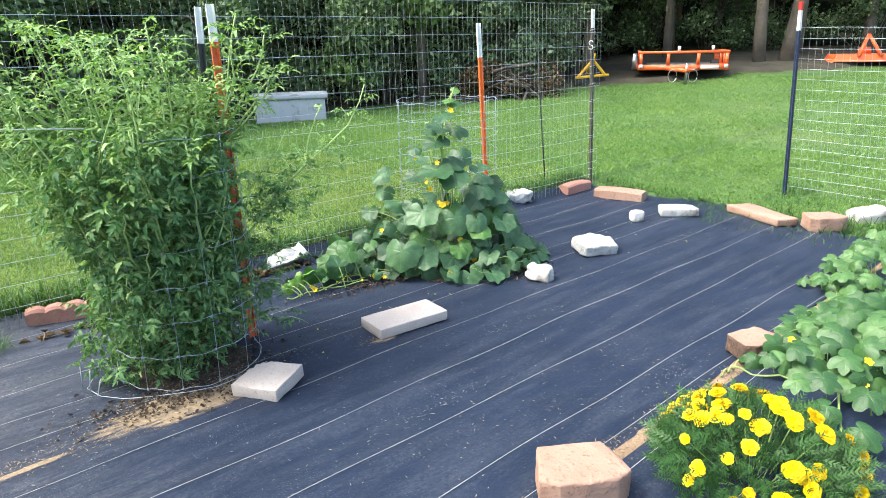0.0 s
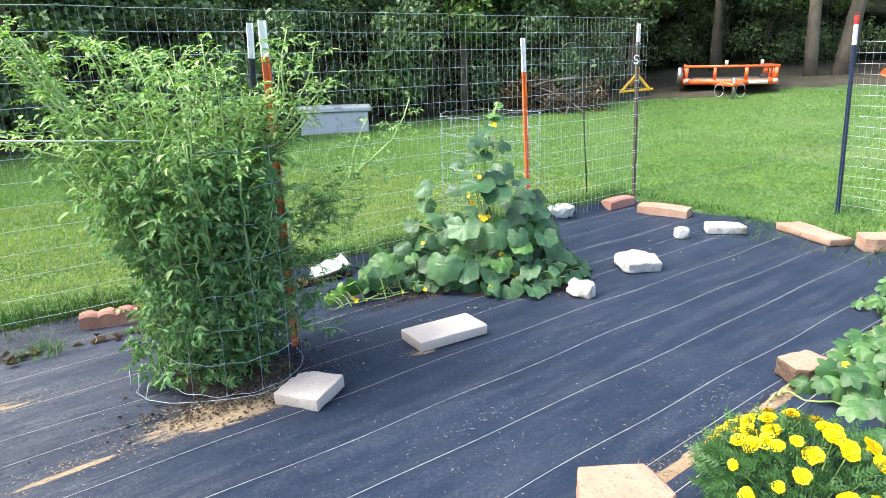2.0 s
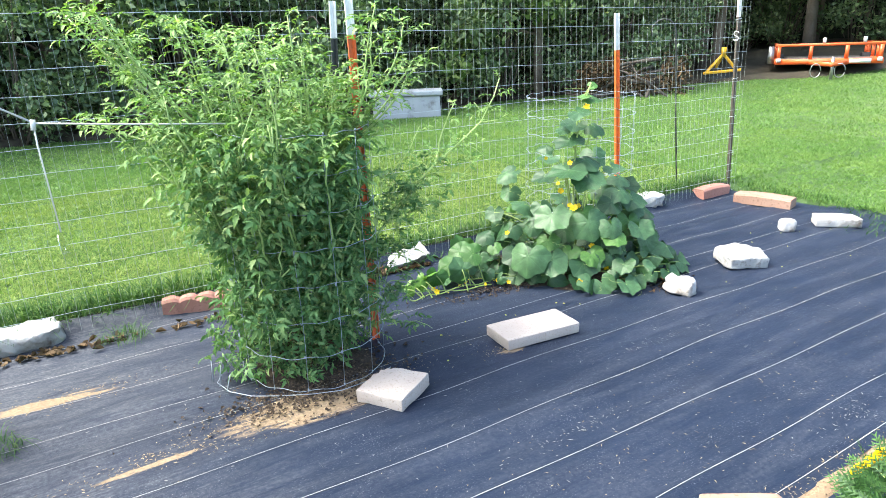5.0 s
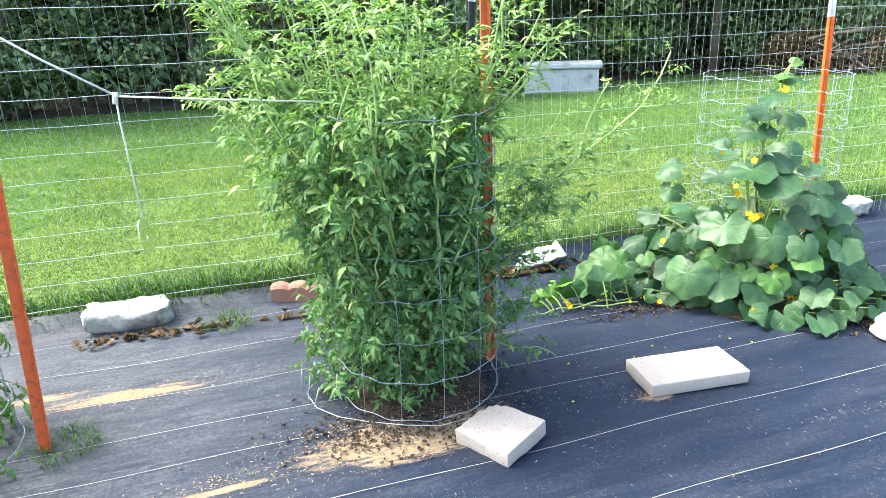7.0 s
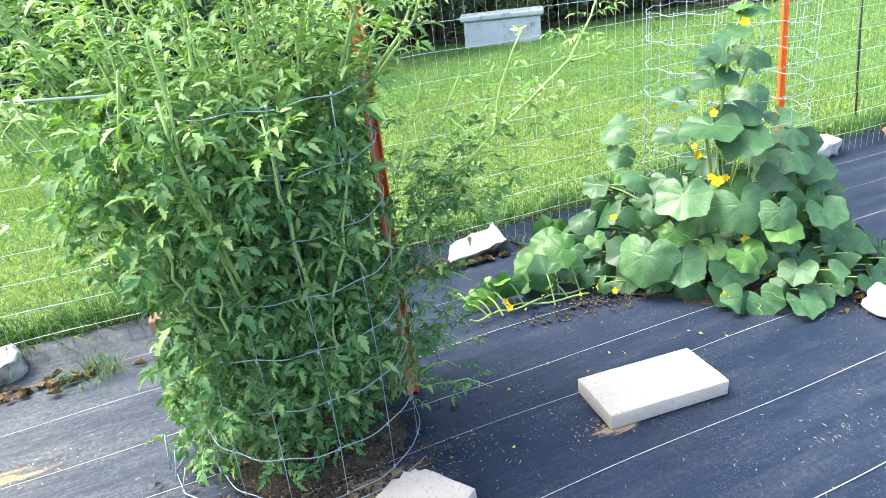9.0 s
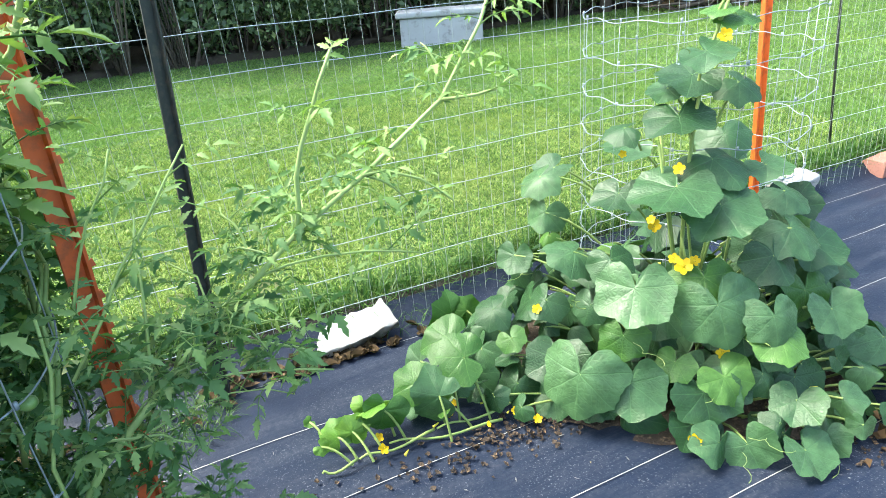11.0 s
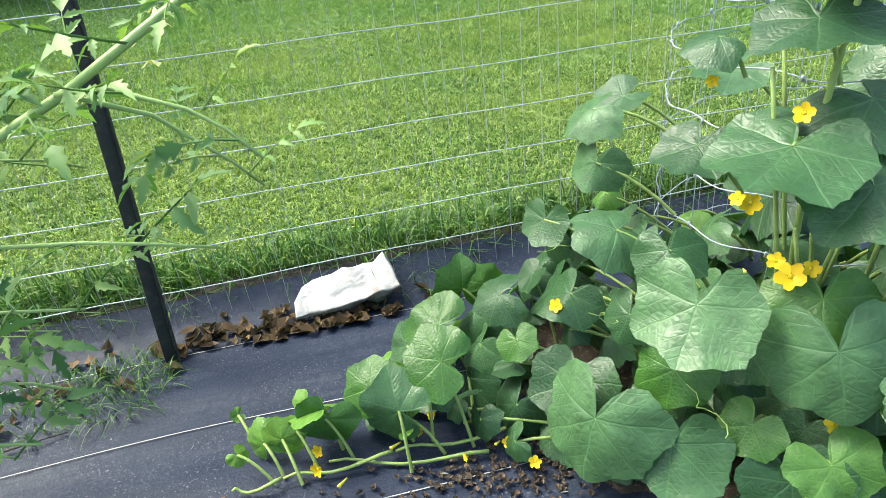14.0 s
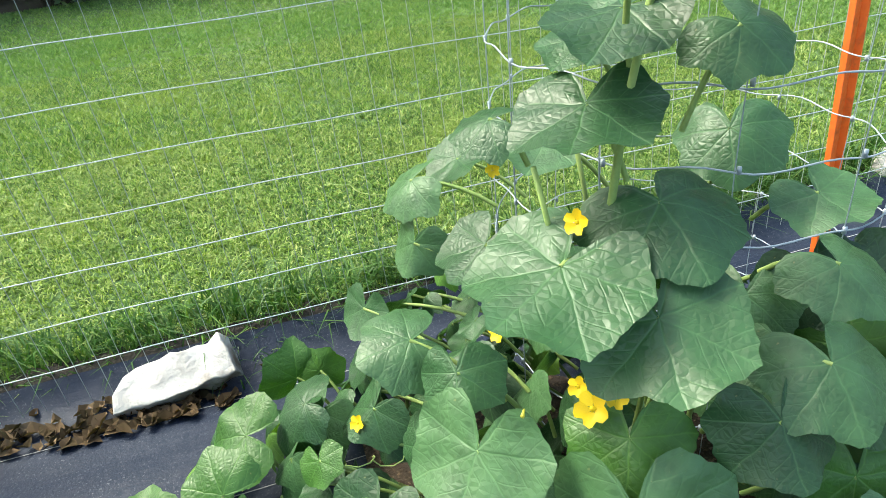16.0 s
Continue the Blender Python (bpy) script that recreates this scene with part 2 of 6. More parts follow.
# same wire in a darker tone: the uprights' weaker light is painted in
M["upright_wire"] = plain("shaded_upright_wire", (0.33, 0.38, 0.36), 0.55, 0.3, 0.2, 60, (0.25, 0.25, 0.24))
M["cage_wire"] = plain("dull_galvanised_wire", (0.3, 0.35, 0.4), 0.5, 0.4, 0.2, 60, (0.3, 0.3, 0.3))
M["concrete"] = mottled("pale_concrete", (0.36, 0.31, 0.275), (0.43, 0.38, 0.34), (0.27, 0.225, 0.185), 7, 120, 0.9, 0.5, 0.003)
M["rough_concrete"] = mottled("rough_concrete", (0.33, 0.33, 0.32), (0.41, 0.41, 0.4), (0.22, 0.2, 0.18), 9, 45, 0.92, 0.9, 0.012)
M["white_rock"] = mottled("whitewashed_rock", (0.45, 0.45, 0.45), (0.36, 0.345, 0.32), (0.13, 0.1, 0.075), 14, 11, 0.9, 1.0, 0.02)
M["red_block"] = mottled("red_concrete", (0.32, 0.15, 0.115), (0.38, 0.2, 0.155), (0.22, 0.11, 0.085), 8, 90, 0.92, 0.5, 0.004)
M["tan_block"] = mottled("tan_concrete", (0.26, 0.15, 0.105), (0.33, 0.215, 0.16), (0.16, 0.095, 0.065), 7, 60, 0.93, 0.8, 0.008)
M["orange"] = plain("orange_paint", (0.82, 0.15, 0.02), 0.45, 0.0, 0.3, 40, (0.2, 0.07, 0.03))
M["rust_orange"] = plain("faded_orange_paint", (0.6, 0.11, 0.028), 0.55, 0.0, 0.4, 40, (0.16, 0.06, 0.03))
M["white_paint"] = plain("white_paint", (0.75, 0.74, 0.7), 0.5, 0.0, 0.25, 30, (0.4, 0.38, 0.33))
M["dark_steel"] = plain("dark_painted_steel", (0.03, 0.035, 0.032), 0.5, 0.2, 0.3, 40, (0.1, 0.08, 0.06))
M["brown_steel"] = plain("weathered_brown_steel", (0.11, 0.09, 0.07), 0.6, 0.3, 0.4, 40, (0.05, 0.05, 0.05))
M["blue"] = plain("navy_paint", (0.01, 0.022, 0.06), 0.4, 0.0, 0.2, 40)
M["red_paint"] = plain("red_paint", (0.55, 0.03, 0.02), 0.5, 0.0, 0.2, 40)
M["yellow_paint"] = plain("yellow_paint", (0.75, 0.42, 0.02), 0.5, 0.0, 0.2, 20)
M["trailer_orange"] = plain("trailer_orange", (0.8, 0.13, 0.03), 0.4, 0.0, 0.15, 12)
M["rubber"] = plain("tyre_rubber", (0.018, 0.018, 0.02), 0.85, 0.0, 0.3, 30)
M["steel"] = plain("bare_steel", (0.45, 0.45, 0.46), 0.4, 0.9, 0.2, 30)
M["deck"] = mottled("grey_deck_boards", (0.2, 0.17, 0.14), (0.28, 0.25, 0.21), scale=4, fine=40)
M["tank"] = mottled("stained_white_shell", (0.44, 0.46, 0.49), (0.36, 0.38, 0.4), (0.22, 0.22, 0.22), 2.5, 9, 0.7, 0.3, 0.01)
M["lint"] = mottled("pale_lint", (0.2, 0.2, 0.19), (0.13, 0.13, 0.125), scale=20, fine=300, rough=0.9)
M["cord"] = mottled("white_cord", (0.75, 0.75, 0.72), (0.6, 0.6, 0.57), scale=20, fine=300, rough=0.85)
M["petal"] = leafy("yellow_petal", ((0.0, (0.8, 0.5, 0.01)), (1.0, (0.9, 0.66, 0.02))), 0.5, 0.3, trans=0.2)
M["marigold"] = leafy("marigold_petal", ((0.0, (0.78, 0.5, 0.0)), (1.0, (0.88, 0.66, 0.004))), 0.5, 0.2, trans=0.15)
M["bud"] = leafy("pale_bud", ((0.0, (0.55, 0.55, 0.1)), (1.0, (0.75, 0.65, 0.08))), 0.5, 0.3)
M["blossom"] = leafy("pale_blossom", ((0.0, (0.45, 0.48, 0.2)), (1.0, (0.6, 0.58, 0.26))), 0.5, 0.3)
M["tomato_leaf"] = leafy("tomato_leaf", ((0.0, (0.068, 0.16, 0.06)), (0.5, (0.14, 0.275, 0.11)), (0.9, (0.235, 0.365, 0.145)), (1.0, (0.34, 0.43, 0.18))), 0.6, 0.25, trans=0.42)
M["tomato_young"] = leafy("young_tomato_leaf", ((0.0, (0.13, 0.26, 0.07)), (0.6, (0.235, 0.39, 0.115)), (1.0, (0.37, 0.51, 0.19))), 0.5, 0.35, trans=0.35)
M["dead_leaf"] = leafy("dry_leaf", ((0.0, (0.035, 0.022, 0.014)), (0.6, (0.095, 0.056, 0.034)), (1.0, (0.22, 0.15, 0.095))), 0.85, 0.1, trans=0.1)
M["stem"] = mottled("green_stem", (0.27, 0.39, 0.12), (0.36, 0.48, 0.18), scale=10, fine=120, rough=0.6, bump=0.2)
M["vine"] = mottled("cucumber_vine", (0.2, 0.3, 0.08), (0.28, 0.36, 0.11), scale=10, fine=120, rough=0.6, bump=0.2)
M["green_fruit"] = mottled("unripe_tomato", (0.17, 0.3, 0.09), (0.24, 0.38, 0.13), scale=15, fine=90, rough=0.3, bump=0.05)
M["cuke_leaf"] = broad_leaf("cucumber_leaf", (0.018, 0.058, 0.02), (0.033, 0.095, 0.034), (0.085, 0.18, 0.072))
M["cuke_fresh"] = broad_leaf("fresh_cucumber_leaf", (0.035, 0.11, 0.018), (0.062, 0.165, 0.026), (0.105, 0.225, 0.046))
M["cuke_young"] = broad_leaf("young_cucumber_leaf", (0.06, 0.16, 0.024), (0.11, 0.25, 0.035), (0.17, 0.32, 0.05))
M["melon_leaf"] = broad_leaf("melon_leaf", (0.022, 0.07, 0.02), (0.048, 0.125, 0.032), (0.1, 0.2, 0.055))
M["marigold_leaf"] = leafy("marigold_leaf", ((0.0, (0.018, 0.062, 0.018)), (1.0, (0.065, 0.15, 0.035))), 0.55, 0.3)
M["bark"] = mottled("tree_bark", (0.1, 0.08, 0.06), (0.17, 0.145, 0.115), scale=3, fine=22, rough=0.95, bump=0.9, dist=0.03)
M["forest_leaf"] = leafy("forest_leaf", ((0.0, (0.06, 0.1, 0.052)), (0.6, (0.14, 0.215, 0.1)), (0.93, (0.26, 0.35, 0.165)), (1.0, (0.42, 0.5, 0.24))), 0.45, 0.4, trans=0.25)
M["edge_leaf"] = leafy("edge_tree_leaf", ((0.0, (0.065, 0.13, 0.034)), (0.6, (0.155, 0.255, 0.07)), (1.0, (0.29, 0.38, 0.12))), 0.45, 0.4, trans=0.3)
M["brush"] = mottled("dead_brush", (0.06, 0.05, 0.042), (0.12, 0.105, 0.09), scale=3, fine=20, rough=0.95)
M["straw"] = leafy("straw", ((0.0, (0.17, 0.12, 0.075)), (1.0, (0.4, 0.31, 0.2))), 0.8, 0.2, trans=0.1)
M["soil_dark"] = mottled("garden_soil", (0.03, 0.022, 0.017), (0.07, 0.05, 0.035), (0.2, 0.14, 0.085), 12, 90, 0.95, 0.9, 0.01)
M["litter"] = mottled("leaf_litter", (0.032, 0.027, 0.018), (0.06, 0.05, 0.034), (0.05, 0.06, 0.025), 1.3, 14, 0.95, 0.9, 0.02)
M["split"] = mottled("split_brown_concrete", (0.08, 0.048, 0.034), (0.13, 0.082, 0.06), (0.045, 0.028, 0.02), 9, 55, 0.95, 1.0, 0.012)
# near-black, since the shaded gap below the turf is put into this colour
M["gap_shade"] = mottled("soil_with_gap_shade", (0.01, 0.009, 0.008), (0.022, 0.019, 0.015), (0.05, 0.04, 0.03), 12, 70, 0.95, 0.9, 0.01)
M["strip"] = mottled("sandy_straw_soil", (0.16, 0.105, 0.065), (0.27, 0.19, 0.12), (0.07, 0.048, 0.032), 9, 80, 0.95, 0.9, 0.008)
# near-black greens: the wood's inner shade is put into the backdrop's colour
M["shade_sheet"] = mottled("deep_wood_shade", (0.012, 0.016, 0.01), (0.03, 0.04, 0.023), (0.07, 0.088, 0.048), 0.7, 3.0, 1.0, 0.5, 0.2)


def disc_material():
    m = Mat("mirrored_disc", 0.12, 1.0)
    m.set("Base Color", (0.8, 0.82, 0.85))
    m.b.inputs["Anisotropic"].default_value = 0.8
    return m.m


M["disc"] = disc_material()


# ---- building helpers ----
class Geo:
    """Collects vertices and faces (with uv, if given) for one mesh."""

    def __init__(self):
        self.v, self.f, self.uv = [], [], []

    def add(self, verts, faces, uv=None):
        n = len(self.v)
        self.v += [tuple(p) for p in verts]
        self.f += [tuple(i + n for i in f) for f in faces]
        if uv is not None:
            self.uv += list(uv)
        return self

    def mesh(self, name, mat, smooth=True):
        me = bpy.data.meshes.new(name)
        me.from_pydata(self.v, [], self.f)
        me.materials.append(mat)
        if self.uv:
            lay = me.uv_layers.new(name="UVMap")
            idx = np.zeros(len(me.loops), dtype=np.int32)
            me.loops.foreach_get("vertex_index", idx)
            lay.data.foreach_set("uv", np.array(self.uv, dtype=np.float32)[idx].ravel())
        if smooth:
            me.polygons.foreach_set("use_smooth", [True] * len(me.polygons))
        me.update()
        return me


def part(name, geo, mat, parent=None, label="", smooth=True):
    me = geo if isinstance(geo, bpy.types.Mesh) else geo.mesh(name, mat, smooth)
    ob = new(name, me)
    ob.parent = parent
    if label:
        ob["label"] = label
    return ob


def thing(name, label, category, at=(0, 0, 0), turn=0.0, group="", kind=""):
    ob = new(name)
    ob.empty_display_size = 0.1
    ob.matrix_basis = pose(*at, 0, 0, turn)
    return tagged(ob, label, category, group, kind)


def tube(geo, pts, r, sides=5, r2=None, cap=True):
    """A round tube along points; r to r2."""
    pts = [Vector(p) for p in pts]
    n = len(pts)
    r2 = r if r2 is None else r2
    verts, faces = [], []
    a = None
    for i, p in enumerate(pts):
        d = (pts[min(i + 1, n - 1)] - pts[max(i - 1, 0)])
        d = d.normalized() if d.length > 1e-9 else Vector((0, 0, 1))
        if a is None:
            a = d.orthogonal().normalized()
        a = (a - d * a.dot(d))
        a = a.normalized() if a.length > 1e-6 else d.orthogonal().normalized()
        b = d.cross(a)
        rr = r + (r2 - r) * i / max(1, n - 1)
        for k in range(sides):
            t = 2 * math.pi * k / sides
            verts.append(p + a * (rr * math.cos(t)) + b * (rr * math.sin(t)))
    for i in range(n - 1):
        for k in range(sides):
            k2 = (k + 1) % sides
            faces.append((i * sides + k, i * sides + k2, (i + 1) * sides + k2, (i + 1) * sides + k))
    if cap:
        faces.append(tuple(range(sides))[::-1])
        faces.append(tuple((n - 1) * sides + k for k in range(sides)))
    return geo.add(verts, faces)


def box(geo, x0, y0, z0, x1, y1, z1, m=None, taper=0.0):
    """A box, its top drawn in by taper."""
    v = [Vector((x, y, z)) for z, t in ((z0, 0), (z1, taper)) for x, y in ((x0 + t, y0 + t), (x1 - t, y0 + t), (x1 - t, y1 - t), (x0 + t, y1 - t))]
    if m is not None:
        v = [m @ p for p in v]
    return geo.add(v, [(3, 2, 1, 0), (4, 5, 6, 7), (0, 1, 5, 4), (1, 2, 6, 5), (2, 3, 7, 6), (3, 0, 4, 7)])


def from_bm(name, bm, mat, smooth=False):
    me = bpy.data.meshes.new(name)
    bm.to_mesh(me)
    bm.free()
    me.materials.append(mat)
    if smooth:
        me.polygons.foreach_set("use_smooth", [True] * len(me.polygons))
    return me


def worn_block(name, outline, height, mat, seed=0, bevel=0.006, rough=0.003, cuts=3, drop=None):
    """A cast block from a plan outline, with rounded, chipped edges."""
    bm = bmesh.new()
    vs = [bm.verts.new((x, y, 0)) for x, y in outline]
    f = bm.faces.new(vs)
    top = bmesh.ops.extrude_face_region(bm, geom=[f])
    bmesh.ops.translate(bm, vec=(0, 0, height), verts=[g for g in top["geom"] if isinstance(g, bmesh.types.BMVert)])
    bmesh.ops.recalc_face_normals(bm, faces=bm.faces)
    bmesh.ops.bevel(bm, geom=list(bm.edges), offset=bevel, segments=2, affect="EDGES", profile=0.6)
    bmesh.ops.triangulate(bm, faces=[x for x in bm.faces if len(x.verts) > 4])
    bmesh.ops.subdivide_edges(bm, edges=[e for e in bm.edges if e.calc_length() > 0.05], cuts=cuts, use_grid_fill=True)
    for v in bm.verts:
        o = v.co * 22 + Vector((seed * 7.1, seed * 3.3, 0))
        v.co += Vector((noise.noise(o), noise.noise(o + Vector((9, 0, 0))), noise.noise(o + Vector((0, 9, 0))))) * rough
    return from_bm(name, bm, mat, True)


def rock_mesh(name, size, mat, seed=0, amp=0.25, flat=0.3, level=3, facet=0.0):
    """A broken rock: a rounded box, dented by noise, flat below."""
    bm = bmesh.new()
    bmesh.ops.create_icosphere(bm, subdivisions=level, radius=1.0)
    off = Vector((seed * 5.3, seed * 1.7, seed * 2.9))
    for v in bm.verts:
        d = v.co.normalized()
        k = 1.0 / max(abs(d.x), abs(d.y), abs(d.z)) ** 0.72
        n1 = noise.noise(d * 1.6 + off)
        n2 = noise.noise(d * 5.0 + off) * 0.35
        c = noise.cell(d * 2.3 + off) * facet
        p = d * k * (1 + amp * (n1 + n2) + c)
        p.z = max(p.z, -0.75)
        v.co = Vector((p.x * size[0] / 2, p.y * size[1] / 2, p.z * size[2] / 2 + size[2] * 0.36))
    return from_bm(name, bm, mat, True)

# ---- the setting: lawn, fabric, seams ----
def np_mesh(name, verts, faces, mat):
    """A mesh from arrays: verts (n, 3), faces (m, k)."""
    me = bpy.data.meshes.new(name)
    k = faces.shape[1]
    me.vertices.add(len(verts))
    me.vertices.foreach_set("co", verts.astype(np.float32).ravel())
    me.loops.add(faces.size)
    me.loops.foreach_set("vertex_index", faces.astype(np.int32).ravel())
    me.polygons.add(len(faces))
    me.polygons.foreach_set("loop_start", np.arange(0, faces.size, k, dtype=np.int32))
    me.update(calc_edges=True)
    me.materials.append(mat)
    return me


def ground_np(x, y):
    s = np.maximum(0.0, y - 6.0)
    s = s * s / (s + 0.8)
    return s * (-0.014 + 0.062 * np.clip((x + 4) / 9, 0, 1.15))


def lawn_lift(u, v):
    """The turf stands higher than the fabric along the fence, less so at the garden's end."""
    return np.maximum(0.085 * np.clip((v - 3.77) / 0.07, 0, 1), 0.045 * np.clip((u - 5.55) / 0.12, 0, 1))


def build_ground():
    xs = np.concatenate([np.linspace(-900, -40, 12), np.linspace(-36, -8, 15), np.linspace(-7.5, 12, 90), np.linspace(13, 40, 15), np.linspace(60, 900, 12)])
    ys = np.concatenate([np.linspace(-900, -30, 12), np.linspace(-26, -4, 12), np.linspace(-3.5, 20, 110), np.linspace(22, 40, 10), np.linspace(60, 900, 12)])
    X, Y = np.meshgrid(xs, ys)
    Z = np.minimum(ground_np(X, Y), 1.6) - 0.03
    U = X * UX + Y * UY
    V = -X * UY + Y * UX
    out = np.clip(np.maximum(V - 3.85, U - 5.65) / 0.12, 0, 1)
    Z += lawn_lift(U, V) + 0.02 * out * np.sin(X * 1.3 + 1) * np.sin(Y * 1.1)
    n, m = X.shape
    idx = np.arange(n * m).reshape(n, m)
    f = np.stack([idx[:-1, :-1], idx[:-1, 1:], idx[1:, 1:], idx[1:, :-1]], -1).reshape(-1, 4)
    ob = new("ground", np_mesh("ground", np.stack([X, Y, Z], -1).reshape(-1, 3), f, M["soil"]))
    tagged(ob, "mown green lawn on gently rising ground", "lawn", kind="structure")


def sheet(name, u0, u1, v0, v1, label, wander0=0.0, wander1=0.0):
    """One length of landscape fabric with soft wrinkles."""
    nu, nv = int((u1 - u0) / 0.045), int((v1 - v0) / 0.04)
    us = np.linspace(u0, u1, nu)
    ts = np.linspace(0, 1, nv)
    Ug, T = np.meshgrid(us, ts)
    lo = v0 + wander0 * np.sin(us * 1.9) + 0.4 * wander0 * np.sin(us * 5.1)
    hi = v1 + wander1 * np.sin(us * 1.3 + 2)
    Vg = lo[None, :] * (1 - T) + hi[None, :] * T
    end = 0.12 * np.sin(Vg * 3.1) + 0.06 * np.sin(Vg * 7.7)
    Ug = Ug + end * np.clip((Ug - u1 + 1.2) / 1.2, 0, 1)
    X, Y = Ug * UX - Vg * UY, Ug * UY + Vg * UX
    Z = ground_np(X, Y) + 0.004
    Z += 0.004 * np.sin(Vg * 20.5 + 0.5 * np.sin(Ug * 1.3)) + 0.003 * np.sin(Ug * 6 + 5 * np.sin(Vg * 3)) + 0.0025 * np.sin(Vg * 47 + Ug * 2.0)
    Z += 0.066 * np.clip((Vg - 3.7) / 0.07, 0, 1) ** 1.5      # turned up against the turf
    n, m = X.shape
    idx = np.arange(n * m).reshape(n, m)
    f = np.stack([idx[:-1, :-1], idx[:-1, 1:], idx[1:, 1:], idx[1:, :-1]], -1).reshape(-1, 4)
    me = np_mesh(name, np.stack([X, Y, Z], -1).reshape(-1, 3), f, M["fabric"])
    me.polygons.foreach_set("use_smooth", [True] * len(me.polygons))
    ob = tagged(new(name, me), label, "ground cover", kind="structure")
    return ob


def fab_z(u, v):
    x, y = guv(u, v)
    return ground_z(x, y) + 0.004 + 0.004 * math.sin(v * 20.5 + 0.5 * math.sin(u * 1.3)) + 0.003 * math.sin(u * 6 + 5 * math.sin(v * 3)) + 0.0025 * math.sin(v * 47 + u * 2.0)


build_ground()
pavement = sheet("ground_cover", -5.0, 5.62, 1.095, 3.79, "black woven landscape fabric, dusty and wrinkled", 0.012, 0.02)
pavement_2 = sheet("ground_cover", -5.0, 5.55, -4.0, 1.04, "black woven landscape fabric beside the sandy gap", 0.0, 0.015)

random.seed(11)
for k, v in enumerate((1.125, 1.3, 1.607, 1.907, 2.217, 2.535, 2.735, 3.008, 3.31, 3.6, 0.98, 0.68, 0.37, 0.07, -0.23)):
    g = Geo()
    w = 0.0012
    vs, fs = [], []
    u, i, ph = -4.9, 0, random.random() * 6
    while u < 5.4:
        vv = v + 0.006 * math.sin(u * 1.7 + ph) + 0.003 * math.sin(u * 6 + ph)
        z = fab_z(u, vv) + 0.003
        for s in (-1, 1):
            vs.append((*guv(u, vv + s * w), z))
        if i:
            fs.append((2 * i - 2, 2 * i, 2 * i + 1, 2 * i - 1))
        u += 0.04
        i += 1
    part("seam", g.add(vs, fs), M["seam"], pavement if v > 1.05 else pavement_2, "pale stitched line")

# sandy gap between the two lengths
g = Geo()
vs, fs = [], []
for i in range(230):
    u = -4.5 + i * 0.042
    for s, (v, dz) in enumerate(((1.022, -0.012), (1.052, 0.005), (1.077, 0.005), (1.112, -0.012))):
        x, y = guv(u, v + 0.03 * noise.noise((u * 6, v * 9, 0)) + 0.015 * noise.noise((u * 19, v * 9, 4)))
        vs.append((x, y, ground_z(x, y) + dz + 0.005 * noise.noise((u * 7, v * 30, 3))))
    if i:
        fs += [(4 * i - 4 + s, 4 * i + s, 4 * i + s + 1, 4 * i - 3 + s) for s in range(3)]
# soil strip by the fence, coloured dark for the shadowed gap under the turf
edge = Geo()
ev, ef = [], []
for i in range(210):
    u = -2.8 + i * 0.04
    for v, dz in ((3.765, 0.03), (3.79, 0.058), (3.83, 0.064), (3.9, 0.05)):
        x, y = guv(u, v + 0.014 * noise.noise((u * 4, v * 5, 2)))
        ev.append((x, y, ground_z(x, y) + dz + 0.008 * noise.noise((u * 9, v * 30, 6))))
    if i:
        ef += [(4 * i - 4 + s, 4 * i + s, 4 * i + s + 1, 4 * i - 3 + s) for s in range(3)]
tagged(part("soil_edge", edge.add(ev, ef), M["gap_shade"]), "bare soil along the fence's foot, blackened for the shaded gap under the turf", "soil", kind="structure")
tagged(part("soil_strip", g.add(vs, fs), M["strip"]), "sandy soil and chopped straw between two fabric sheets", "soil", kind="structure")


